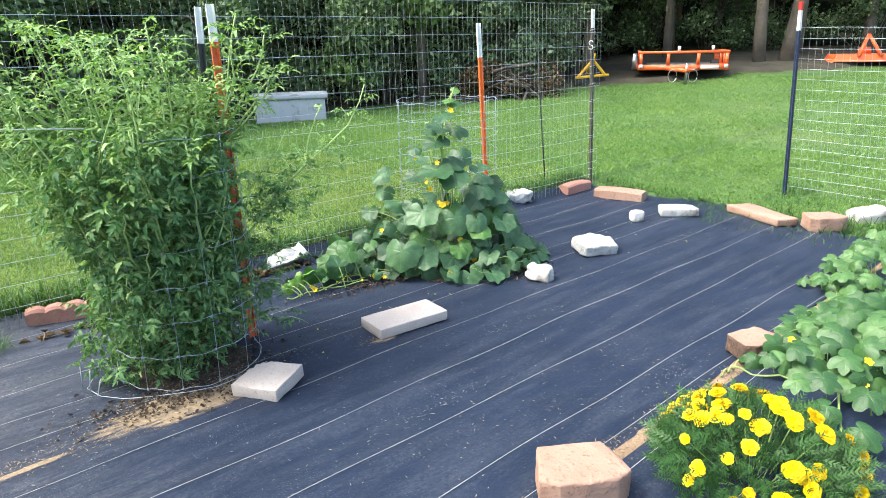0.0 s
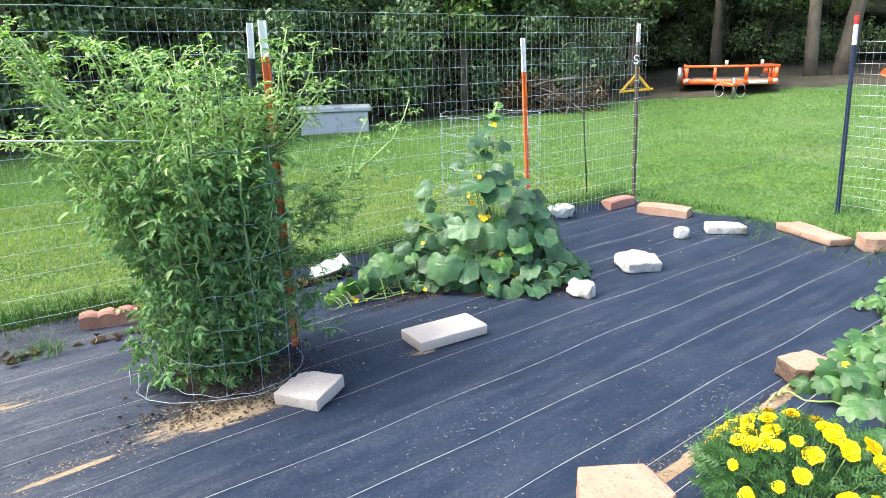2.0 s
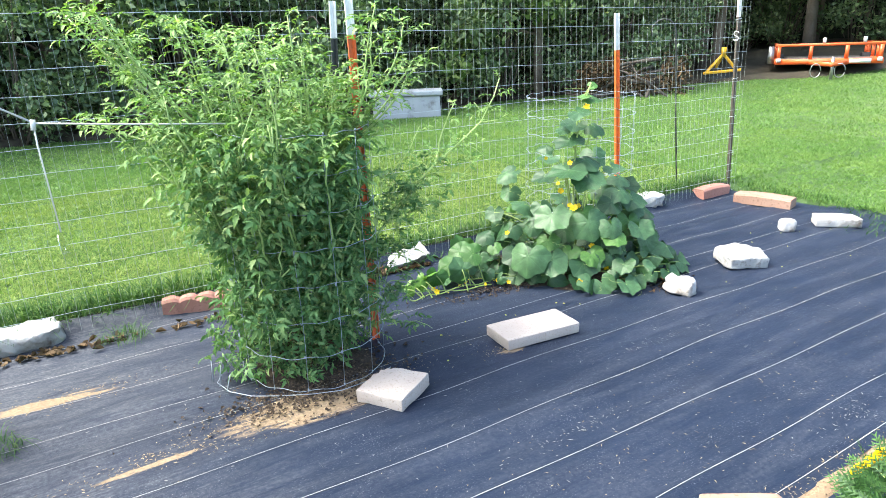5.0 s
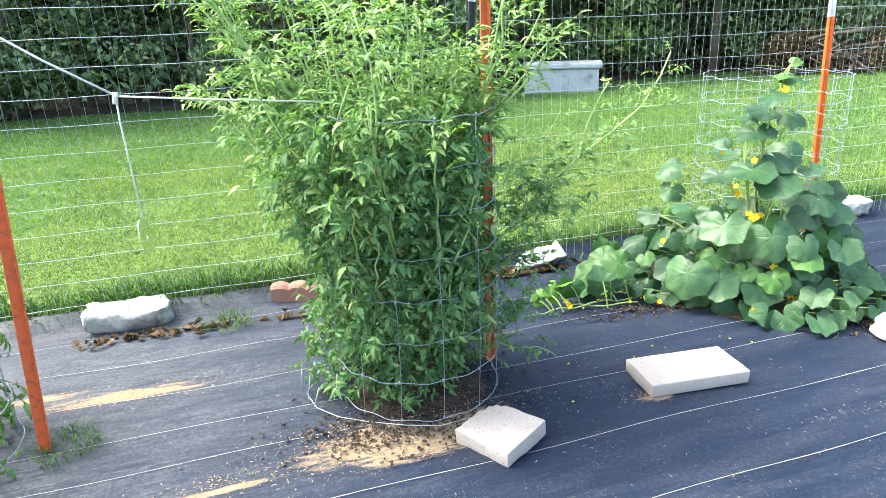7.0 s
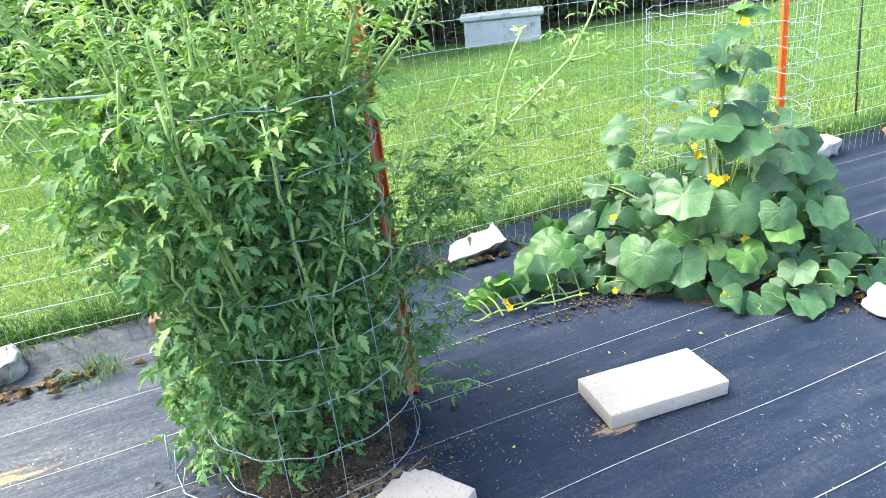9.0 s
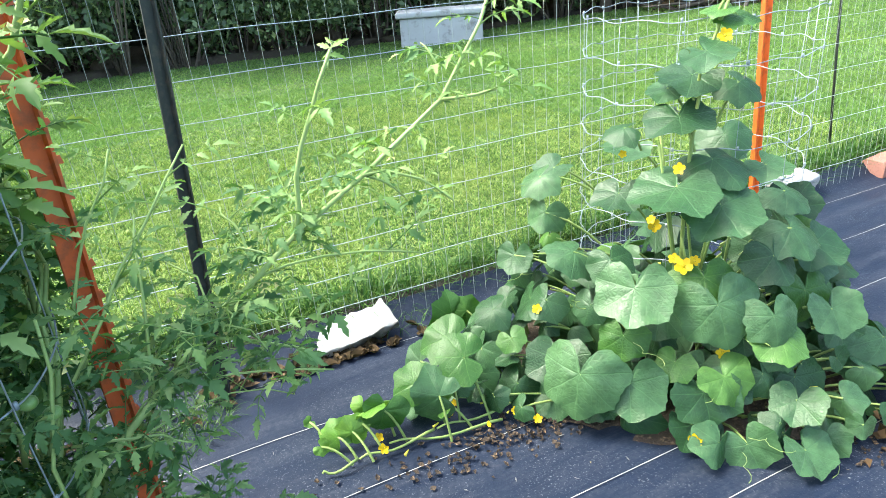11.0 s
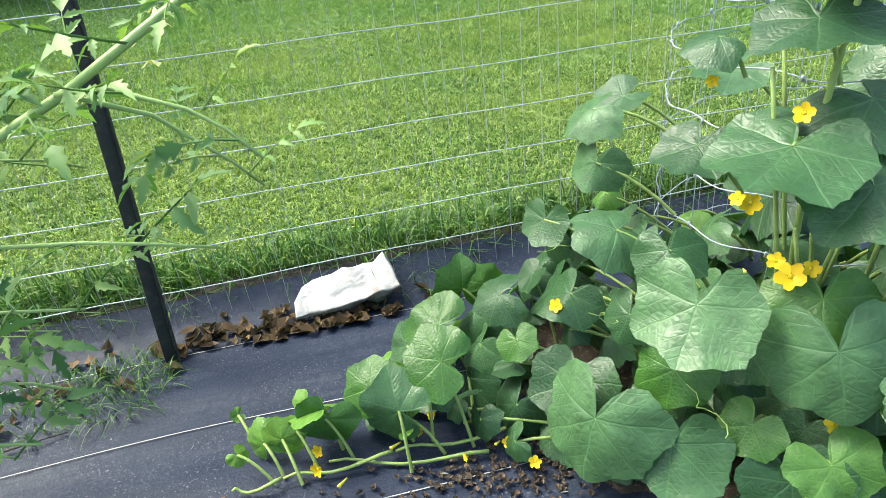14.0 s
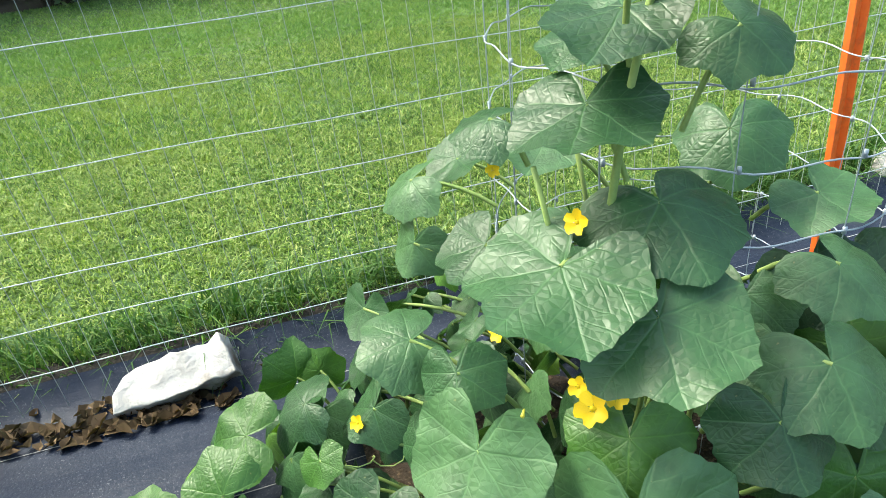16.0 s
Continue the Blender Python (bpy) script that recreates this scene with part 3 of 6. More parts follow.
def blades(name, U0, U1, V0, V1, density, height, width, mat, label, seed, keep=None, lean=0.6, two=True, tufts=0):
    """Grass blades over a stretch of the plan, as one piece of stuff."""
    rng = np.random.default_rng(seed)
    n = int((U1 - U0) * (V1 - V0) * density)
    if tufts:      # blades stand in small tufts with gaps of thatch between
        k = rng.integers(0, n // tufts, n)
        cu, cv = rng.uniform(U0, U1, n // tufts), rng.uniform(V0, V1, n // tufts)
        u, v = cu[k] + rng.normal(0, 0.008, n), cv[k] + rng.normal(0, 0.008, n)
        v = np.maximum(v, V0)
    else:
        u, v = rng.uniform(U0, U1, n), rng.uniform(V0, V1, n)
    x, y = u * UX - v * UY, u * UY + v * UX
    pat = np.sin(x * 2.1 + 1.3 * np.sin(y * 1.7)) + np.sin(y * 2.7 + 1.1 * np.sin(x * 2.3)) + 0.6 * np.sin(x * 7 + y * 5)
    ok = rng.uniform(0, 1, n) < 0.88 + 0.08 * pat
    if keep is not None:
        ok &= keep(x, y, u, v)
    u, v, x, y, pat = u[ok], v[ok], x[ok], y[ok], pat[ok]
    n = len(u)
    out = np.clip(np.maximum(v - 3.85, u - 5.65) / 0.12, 0, 1)
    z = ground_np(x, y) - 0.03 + lawn_lift(u, v) + 0.02 * out * np.sin(x * 1.3 + 1) * np.sin(y * 1.1) + rng.uniform(-0.003, 0.008, n)
    h = height * rng.uniform(0.5, 1.25, n) * (1 + 0.12 * pat)
    a = rng.uniform(0, 2 * math.pi, n)
    tilt = rng.uniform(0.1, 1.0, n) * lean
    dx, dy = np.cos(a) * tilt * h, np.sin(a) * tilt * h
    b = rng.uniform(0, math.pi, n)
    wx, wy = np.cos(b) * width * 0.5, np.sin(b) * width * 0.5
    base = np.stack([x, y, z], -1)
    W = np.stack([wx, wy, np.zeros(n)], -1)
    if two:
        mid = base + np.stack([dx * 0.35, dy * 0.35, h * 0.6], -1)
        tip = base + np.stack([dx * 1.3, dy * 1.3, h * (1 - 0.3 * tilt)], -1)
        V3 = np.stack([base - W, base + W, mid + W * 0.8, mid - W * 0.8, tip], 1).reshape(-1, 3)
        k = np.arange(n)[:, None] * 5
        F = np.concatenate([k + np.array([[0, 1, 2]]), k + np.array([[0, 2, 3]]), k + np.array([[3, 2, 4]])], 0)
    else:
        tip = base + np.stack([dx, dy, h], -1)
        V3 = np.stack([base - W, base + W, tip], 1).reshape(-1, 3)
        F = np.arange(n)[:, None] * 3 + np.array([[0, 1, 2]])
    return tagged(new(name, np_mesh(name, V3, F, mat)), label, "grass", kind="stuff")


blades("lawn_grass", -0.8, 4.6, 3.84, 5.4, 34000, 0.019, 0.0046, M["grass"], "short mown grass of the lawn, yellow-green", 3, lean=1.7, tufts=9)
blades("lawn_grass", 4.6, 5.65, 3.84, 5.4, 16000, 0.021, 0.0055, M["grass"], "short mown grass of the lawn beside the fence's end", 13, lean=1.8, two=False, tufts=8)
blades("lawn_grass", -0.8, 4.6, 5.4, 7.4, 17000, 0.021, 0.0055, M["grass"], "short mown grass in the middle of the lawn", 15, lean=1.8, two=False, tufts=8)
blades("lawn_grass", -2.6, 6.5, 5.4, 9.0, 7000, 0.023, 0.0085, M["grass_far"], "short mown grass of the lawn further out", 4, lambda x, y, u, v: (u < -0.8) | (u > 4.6) | (v > 7.4), lean=1.8, two=False, tufts=5)
blades("lawn_grass", -2.6, -0.8, 3.84, 5.4, 20000, 0.02, 0.0052, M["grass"], "short mown grass of the lawn by the fence", 5, lean=1.8, two=False, tufts=8)
blades("lawn_grass", 5.65, 8.5, -1.0, 5.4, 8000, 0.024, 0.008, M["grass_far"], "short mown grass past the garden's end", 6, lean=1.8, two=False, tufts=6)
blades("lawn_grass", -4, 16, 5.4, 15, 1700, 0.026, 0.014, M["grass_far"], "mown grass towards the wood", 7, lambda x, y, u, v: ((v > 9.0) | (u > 6.5)) & (y < 16.5), lean=1.8, two=False)
blades("lawn_grass", 8.5, 19, -6, 5.4, 1300, 0.026, 0.015, M["grass_far"], "mown grass towards the parked trailer", 8, lambda x, y, u, v: y < 17, lean=1.8, two=False)
blades("edge_grass", -2.6, 5.5, 3.775, 3.93, 8500, 0.13, 0.0055, M["grass_edge"], "longer unmown grass drooping along the fence", 9, lean=1.5)
blades("edge_grass", 5.5, 5.75, 0.6, 3.7, 900, 0.09, 0.006, M["grass_edge"], "longer grass creeping over the fabric's end", 10, lean=1.6)
blades("edge_grass", 5.0, 5.55, 0.9, 2.7, 520, 0.09, 0.006, M["grass_edge"], "grass runners over the fabric", 12, lean=1.8)


def tuft(name, x, y, n, r, h, label, seed):
    random.seed(seed)
    g = Geo()
    for _ in range(n):
        a, q = random.uniform(0, 6.28), r * math.sqrt(random.random())
        p = Vector((x + q * math.cos(a), y + q * math.sin(a), ground_z(x, y)))
        b = a + random.gauss(0, 1.2)
        d = Vector((math.cos(b), math.sin(b), 0)) * random.uniform(0.2, 1.3) * h
        w = Vector((-math.sin(b), math.cos(b), 0))
        bow, hh = w * random.uniform(-0.4, 0.4) * h, h * random.uniform(0.4, 1.1)
        pts = [p + d * f + bow * f * f + Vector((0, 0, hh * (2.2 * f - 1.75 * f * f))) for f in (0, 0.3, 0.6, 0.85, 1.15)]
        vs = [q + w * (k * wd) for q, wd in zip(pts, (0.0013, 0.0014, 0.0012, 0.0009, 0.0002)) for k in (-1, 1)]
        g.add(vs, [(2 * i, 2 * i + 1, 2 * i + 3, 2 * i + 2) for i in range(4)])
    tagged(part(name, g, M["grass_edge"], smooth=False), label, "grass", kind="stuff")


tuft("grass_tuft", -1.28, 3.63, 160, 0.11, 0.07, "grass tuft round the foot of a fence post", 1)
tuft("grass_tuft", -1.42, 3.5, 120, 0.12, 0.05, "grass tuft on the fabric by the fence", 2)
tuft("grass_tuft", -1.93, 1.98, 140, 0.1, 0.06, "grass tuft round the foot of an orange post", 3)
tuft("grass_tuft", -2.1, 2.9, 110, 0.1, 0.08, "grass tuft beside a white rock", 4)
tuft("grass_tuft", 3.2, 6.2, 220, 0.16, 0.13, "long grass round the blue post", 5)
tuft("grass_tuft", 3.0, 5.75, 220, 0.25, 0.1, "long grass at the garden's corner", 6)
tuft("grass_tuft", -1.0, 4.35, 160, 0.2, 0.07, "grass hanging over the fabric's edge", 7)
tuft("weed", -1.1, 4.4, 26, 0.03, 0.12, "bright yellow-green weed in the lawn", 8)


# ---- fence, posts and cages ----
def wire_fence(name, p0, p1, top0, top1, step, rows, label, r=0.0013, wave=0.004, lean0=0.0, lean1=0.0, seed=1):
    """Welded mesh between two points: each wire a part of its own."""
    random.seed(seed)
    root = thing(name, label, "fence")
    a, b = Vector((*p0, 0)), Vector((*p1, 0))
    L = (b - a).length
    d = (b - a) / L
    side = Vector((-d.y, d.x, 0))

    def at(s, f):
        q = s / L
        p = a + d * s
        z0 = ground_z(p.x, p.y) + 0.012
        z1 = top0 + (top1 - top0) * q
        lean = (lean0 + (lean1 - lean0) * q) * f
        sway = wave * (math.sin(s * 2.3 + f * 2) + 0.6 * math.sin(s * 5.9 + f * 5))
        return p + d * lean + side * sway + Vector((0, 0, z0 + (z1 - z0) * f))

    for k in range(rows + 1):
        f = k / rows
        n = int(L / 0.12)
        g = tube(Geo(), [at(L * i / n, f) + Vector((0, 0, 0.002 * math.sin(i * 1.3 + k))) for i in range(n + 1)], r * 1.15, 4)
        part("horizontal_wire", g, M["wire"], root)
    n = int(L / step)
    for i in range(n + 1):
        s = L * i / n
        j = random.uniform(-0.003, 0.003)
        g = tube(Geo(), [at(s + j * math.sin(q * 2), q / 5) + side * r for q in range(6)], r * 0.68, 3, cap=False)
        part("vertical_wire", g, M["upright_wire"], root)
    return root


wire_fence("wire_fence", guv(-3.2, 3.722), guv(5.56, 3.724), 1.62, 1.69, 0.0508, 14, "galvanised welded wire mesh fence along the lawn", lean0=0.0, lean1=-0.06, seed=3)
wire_fence("wire_fence", (3.04, 6.05), (4.35, 4.55), 1.45, 1.4, 0.052, 17, "slack galvanised wire mesh fence tied to the blue post", r=0.0013, wave=0.02, lean0=-0.1, lean1=-0.06, seed=4)


def tee_post(name, foot, top, mat, tip_mat, tip, label, face=(-0.35, -1, 0), studs=True, second=None):
    """A rolled steel T-post: flange, rib, studs, painted tip."""
    foot, top = Vector(foot), Vector(top)
    foot.z = ground_z(foot.x, foot.y) - 0.02
    L = (top - foot).length
    zax = (top - foot) / L
    fy = Vector(face).normalized()
    xax = zax.cross(-fy).normalized()
    yax = zax.cross(xax)
    root = thing(name, label, "fence post")
    root.matrix_basis = Matrix.Translation(foot) @ Matrix((xax, yax, zax)).transposed().to_4x4()

    def tee(z0, z1, e=0.0):
        g = Geo()
        prof = [(-0.0175 - e, -0.004 - e), (0.0175 + e, -0.004 - e), (0.0175 + e, 0.001), (0.004 + e, 0.002), (0.0025 + e, 0.03 + e), (-0.0025 - e, 0.03 + e), (-0.004 - e, 0.002), (-0.0175 - e, 0.001)]
        n = len(prof)
        g.add([(x, y, z) for z in (z0, z1) for x, y in prof], [tuple(range(n))[::-1], tuple(range(n, 2 * n))] + [(i, (i + 1) % n, n + (i + 1) % n, n + i) for i in range(n)])
        return g

    cut = L - tip
    part("post", tee(0, cut), mat, root, smooth=False)
    cap = 0.07 if second else 0.0
    part("post_tip", tee(cut + 0.0005, L - cap), tip_mat, root, "white painted tip", smooth=False)
    if second:
        part("post_cap", tee(L - cap + 0.0005, L), second, root, "red painted end", smooth=False)
    if studs:
        sm = box(Geo(), -0.008, -0.015, -0.006, 0.008, -0.003, 0.006, taper=0.002).mesh("stud", mat, False)
        st = box(Geo(), -0.008, -0.015, -0.006, 0.008, -0.003, 0.006, taper=0.002).mesh("stud", tip_mat, False)
        for i in range(int((L - 0.1) / 0.054)):
            z = 0.08 + i * 0.054
            part("stud", sm if z < cut else st, None, root).location = (0, 0, z)
    return root


tee_post("steel_post", (-0.845, 3.085, 0), (-0.89, 3.155, 1.55), M["rust_orange"], M["white_paint"], 0.155, "orange steel T-post with white tip beside the tomato plant")
tee_post("steel_post", (0.345, 4.95, 0), (0.268, 4.975, 1.505), M["orange"], M["white_paint"], 0.23, "bright orange steel T-post with white tip beside the cucumber cage")
tee_post("steel_post", (-1.98, 1.944, 0), (-1.935, 2.03, 1.4), M["rust_orange"], M["white_paint"], 0.01, "leaning faded orange steel T-post", studs=False)
tee_post("steel_post", (-1.266, 3.772, 0), (-1.25, 3.88, 1.585), M["dark_steel"], M["white_paint"], 0.19, "dark green steel T-post with white tip on the fence line", studs=False)
tee_post("steel_post", (1.405, 6.69, 0), (1.345, 6.7, 1.66), M["brown_steel"], M["white_paint"], 0.165, "weathered brown steel T-post with white tip at the fence's end")
tee_post("steel_post", (3.04, 6.055, 0), (2.962, 6.095, 1.655), M["blue"], M["white_paint"], 0.23, "navy blue steel T-post with red and white tip", second=M["red_paint"], studs=False)

# S-hook on the fence beside the end post
shook = thing("s_hook", "small white S-shaped hook hanging on the wire fence", "hook")
part("hook", tube(Geo(), [(1.33 + 0.02 * math.cos(a), 6.62, 1.36 + 0.02 * math.sin(a)) for a in (0.2, 0.9, 1.7, 2.5, 3.3, 4.1, 4.7)] + [(1.33 + 0.02 * math.cos(a), 6.62, 1.32 + 0.02 * math.sin(a)) for a in (1.5, 0.8, 0.0, -0.8, -1.6, -2.4, -3.0)], 0.004, 5), M["white_paint"], shook)

# wire ties on the corner post
tie_root = thing("wire_ties", "twisted wire ties holding the fence to its end post", "wire tie")
for i in range(9):
    f = 0.06 + i * 0.11
    p = Vector((1.405 - 0.06 * f, 6.682, 0.05 + 1.5 * f))
    part("tie", tube(Geo(), [p + Vector((0.026 * math.cos(a), 0.026 * math.sin(a), 0.004 * a)) for a in (0, 1, 2, 3, 4, 5, 6, 7)], 0.002, 4), M["wire"], tie_root)

# shepherd's hook by the fence
hook = thing("garden_hook", "thin dark steel shepherd's hook standing by the fence", "garden hook")
hx, hy = 0.93, 6.5
pts = [(hx, hy, 0.02), (hx - 0.06, hy, 0.7), (hx - 0.11, hy, 1.4)]
pts += [(hx - 0.11 - 0.1 + 0.1 * math.cos(a), hy, 1.4 + 0.1 * math.sin(a)) for a in (0.5, 1.1, 1.6, 2.1, 2.7, 3.1, 3.5)]
part("rod", tube(Geo(), pts, 0.007, 6), M["dark_steel"], hook)


def wire_cage(name, cx, cy, r, z0, z1, rings, uprights, label, seed, crimp=0.004, squash=1.0, lean=(0, 0), turn=0.0):
    """A tomato cage rolled from field fence: crimped rings, uprights with knots."""
    random.seed(seed)
    root = thing(name, label, "plant cage")

    def at(a, f):
        rr = r * (1 + 0.025 * math.sin(2 * a + seed) + 0.008 * math.sin(3 * a + f * 4))
        c, s = math.cos(a), math.sin(a) * squash
        x, y = c * rr, s * rr
        ct, st = math.cos(turn), math.sin(turn)
        return Vector((cx + x * ct - y * st + lean[0] * f, cy + x * st + y * ct + lean[1] * f, z0 + (z1 - z0) * f))

    up = [2 * math.pi * i / uprights + 0.2 for i in range(uprights)]
    for k in range(rings):
        f = k / (rings - 1)
        pts = []
        n = uprights * 8
        for i in range(n + 1):
            a = 2 * math.pi * i / n + 0.2
            w = crimp * math.sin(i * math.pi / 4 + 0.6 * k) + 0.004 * math.sin(2 * a + k)
            pts.append(at(a, f) + Vector((0.4 * w, 0.3 * w, w)))
        ring = part("ring", tube(Geo(), pts, 0.0014, 5), M["cage_wire"], root)
        knot_me = tube(Geo(), [(0, 0, -0.005), (0, 0, 0.005)], 0.0033, 5).mesh("knot", M["cage_wire"])
        for a in up:
            part("knot", knot_me, None, ring).location = at(a, f)
    for a in up:
        part("upright", tube(Geo(), [at(a + 0.02 * math.sin(q), q / 6) for q in range(7)], 0.0011, 4), M["cage_wire"], root)
    return root


wire_cage("tomato_cage", -1.05, 2.815, 0.31, 0.03, 1.05, 8, 13, "round galvanised wire cage holding the tomato plant", 2, squash=0.95)
wire_cage("cucumber_cage", 0.061, 4.565, 0.339, 0.03, 1.022, 10, 13, "round galvanised wire cage inside the cucumber vine", 5, crimp=0.0045)
wire_cage("tomato_cage", -2.29, 1.7, 0.3, 0.03, 0.8, 6, 11, "round galvanised wire cage of the second tomato plant", 7)
# lower wire of the tomato cage, pulled out over the ground
loose = thing("loose_wire", "bent galvanised wire lying at the tomato cage's foot", "wire")
pts = [(x + 0.02, y, z) for x, y, z in [(-1.42, 2.66, 0.03), (-1.40, 2.56, 0.012), (-1.3, 2.49, 0.02), (-1.2, 2.485, 0.012), (-1.08, 2.5, 0.016), (-0.95, 2.53, 0.02), (-0.84, 2.56, 0.03), (-0.74, 2.66, 0.035), (-0.7, 2.78, 0.03)]]
part("wire", tube(Geo(), pts, 0.0017, 5), M["cage_wire"], loose)
for k in range(3):
    part("wire_end", tube(Geo(), [(-1.4 + 0.05 * k, 2.56 - 0.03 * k, 0.012), (-1.41 + 0.06 * k, 2.585 - 0.03 * k, 0.12 - 0.02 * k)], 0.0018, 4), M["cage_wire"], loose)

# cord with a hanging disc
rope = thing("cord", "white cord strung from the leaning post to the tomato cage", "cord")
part("line", tube(Geo(), [(-1.938, 2.02, 1.36), (-1.82, 2.13, 1.245), (-1.698, 2.247, 1.138)], 0.0035, 5), M["cord"], rope)
part("line", tube(Geo(), [(-1.698, 2.247, 1.136), (-1.48, 2.43, 1.11), (-1.2, 2.6, 1.09)], 0.003, 5), M["cord"], rope)
part("line", tube(Geo(), [(-1.698, 2.247, 1.135), (-1.7, 2.247, 1.06), (-1.685, 2.247, 0.758)], 0.003, 5), M["cord"], rope)
part("knot", tube(Geo(), [(-1.698, 2.247, 1.148), (-1.698, 2.242, 1.113)], 0.008, 6), M["cord"], rope)
disc = thing("compact_disc", "shiny compact disc hung on a cord to scare birds", "compact disc", (-1.685, 2.247, 0.7))
bm = bmesh.new()
ring_o = [bm.verts.new((0.06 * math.cos(a), 0, 0.06 * math.sin(a))) for a in np.linspace(0, 2 * math.pi, 48, endpoint=False)]
ring_i = [bm.verts.new((0.0085 * math.cos(a), 0, 0.0085 * math.sin(a))) for a in np.linspace(0, 2 * math.pi, 48, endpoint=False)]
for i in range(48):
    bm.faces.new((ring_o[i], ring_o[(i + 1) % 48], ring_i[(i + 1) % 48], ring_i[i]))
ext = bmesh.ops.extrude_face_region(bm, geom=list(bm.faces))
bmesh.ops.translate(bm, vec=(0, 0.0012, 0), verts=[q for q in ext["geom"] if isinstance(q, bmesh.types.BMVert)])
bmesh.ops.recalc_face_normals(bm, faces=bm.faces)
part("plate", from_bm("plate", bm, M["disc"]), None, disc)
disc.matrix_basis = pose(-1.685, 2.247, 0.7, 8, 0, -55)


# ---- blocks and stones on the fabric ----
def lay(name, me, x, y, turn, label, category, tilt=(0, 0), dz=0.0, group=""):
    ob = new(name, me)
    ob.matrix_basis = pose(x, y, ground_z(x, y) + 0.005 + dz, tilt[0], tilt[1], turn)
    return tagged(ob, label, category, group)


slab = worn_block("slab", [(-0.2, -0.1), (0.2, -0.1), (0.2, 0.1), (-0.2, 0.1)], 0.052, M["concrete"], 1, 0.005, 0.002)
lay("concrete_slab", slab, -0.112, 3.255, 38.5, "pale oblong concrete cap slab lying on the fabric", "paving slab")
brk = worn_block("slab", [(-0.115, -0.09), (0.1, -0.1), (0.115, 0.1), (-0.045, 0.102), (-0.055, 0.088), (-0.072, 0.09), (-0.078, 0.072), (-0.095, 0.068), (-0.092, 0.045), (-0.108, 0.035), (-0.104, 0.005)], 0.055, M["concrete"], 5, 0.003, 0.004)
lay("broken_slab", brk, -0.614, 2.6, -14, "broken pale concrete slab by the tomato cage", "paving slab", (5, -3), 0.005)
lay("concrete_chunk", worn_block("chunk", [(-0.15, -0.1), (0.1, -0.13), (0.16, 0.03), (0.06, 0.14), (-0.13, 0.09)], 0.075, M["rough_concrete"], 9, 0.012, 0.012), 1.053, 4.455, 28, "broken pale concrete slab chunk, slightly tilted", "concrete chunk", (6, 3), 0.005)
lay("white_stone", worn_block("stone", [(-0.085, -0.035), (-0.02, -0.055), (0.075, -0.045), (0.085, 0.02), (0.04, 0.055), (-0.075, 0.045)], 0.085, M["white_rock"], 3, 0.012, 0.016), 0.64, 3.9, -35, "rough white stone at the cucumber's edge", "stone")
lay("pebble", rock_mesh("pebble", (0.1, 0.09, 0.1), M["white_rock"], 8, 0.1), 1.524, 5.226, 10, "small round white stone on the fabric", "stone")
lay("flat_stone", worn_block("flat_stone", [(-0.15, -0.08), (0.15, -0.07), (0.13, 0.08), (-0.14, 0.09)], 0.07, M["white_rock"], 4, 0.012, 0.006), 1.897, 5.402, -3, "flat cream stone paver on the fabric", "stone")
lay("fence_stone", worn_block("stone", [(-0.14, -0.05), (0.02, -0.08), (0.13, -0.04), (0.12, 0.06), (-0.03, 0.08), (-0.12, 0.05)], 0.11, M["white_rock"], 12, 0.02, 0.025), 0.62, 5.83, 30, "white stone against the fence", "stone")
lay("white_rock", worn_block("rock", [(-0.19, -0.06), (-0.02, -0.085), (0.14, -0.07), (0.19, -0.02), (0.17, 0.07), (-0.05, 0.06), (-0.17, 0.05)], 0.1, M["white_rock"], 21, 0.018, 0.022), -2.545, 2.715, 44, "long whitewashed rock at the fence's foot", "rock", (10, 3), 0.005)
lay("white_rock", worn_block("rock", [(-0.15, -0.05), (-0.06, -0.055), (0.08, -0.05), (0.15, -0.045), (0.13, 0.065), (0.085, 0.05), (0.0, 0.055), (-0.11, 0.035), (-0.14, 0.0)], 0.055, M["white_rock"], 27, 0.006, 0.014), -1.0, 4.16, 42, "whitewashed rock holding down the fabric's edge", "rock", (34, -7), 0.03)
lay("rubble", rock_mesh("rubble", (0.3, 0.2, 0.15), M["white_rock"], 31, 0.3), 3.236, 5.12, 10, "rough pale rubble by the corner fence", "rubble")


def scallop(name, mat, seed, L=0.4, W=0.085, H=0.11, lobes=4):
    """A cast lawn edger with notches on top."""
    g = Geo()
    n = lobes * 6
    prof = []
    for i in range(n + 1):
        t = i / n
        notch = abs(math.cos(math.pi * t * lobes)) ** 8 if 0 < i < n else 0.6
        prof.append((-L / 2 + L * t, H - 0.014 * notch))
    vs, fs = [], []
    for x, h in prof:
        for y, z in ((-W / 2, 0), (-W / 2, h - 0.014), (-W / 2 + 0.014, h), (W / 2 - 0.014, h), (W / 2, h - 0.014), (W / 2, 0)):
            j = noise.noise((x * 40 + seed, y * 40, z * 40)) * 0.002
            vs.append((x + j, y + j, z + (j if z else 0)))
    for i in range(n):
        fs += [(6 * i + k, 6 * i + 6 + k, 6 * i + 6 + (k + 1) % 6, 6 * i + (k + 1) % 6) for k in range(6)]
    fs += [tuple(range(6)), tuple(6 * n + k for k in range(5, -1, -1))]
    me = g.add(vs, [f[::-1] for f in fs]).mesh(name, mat, False)
    return me


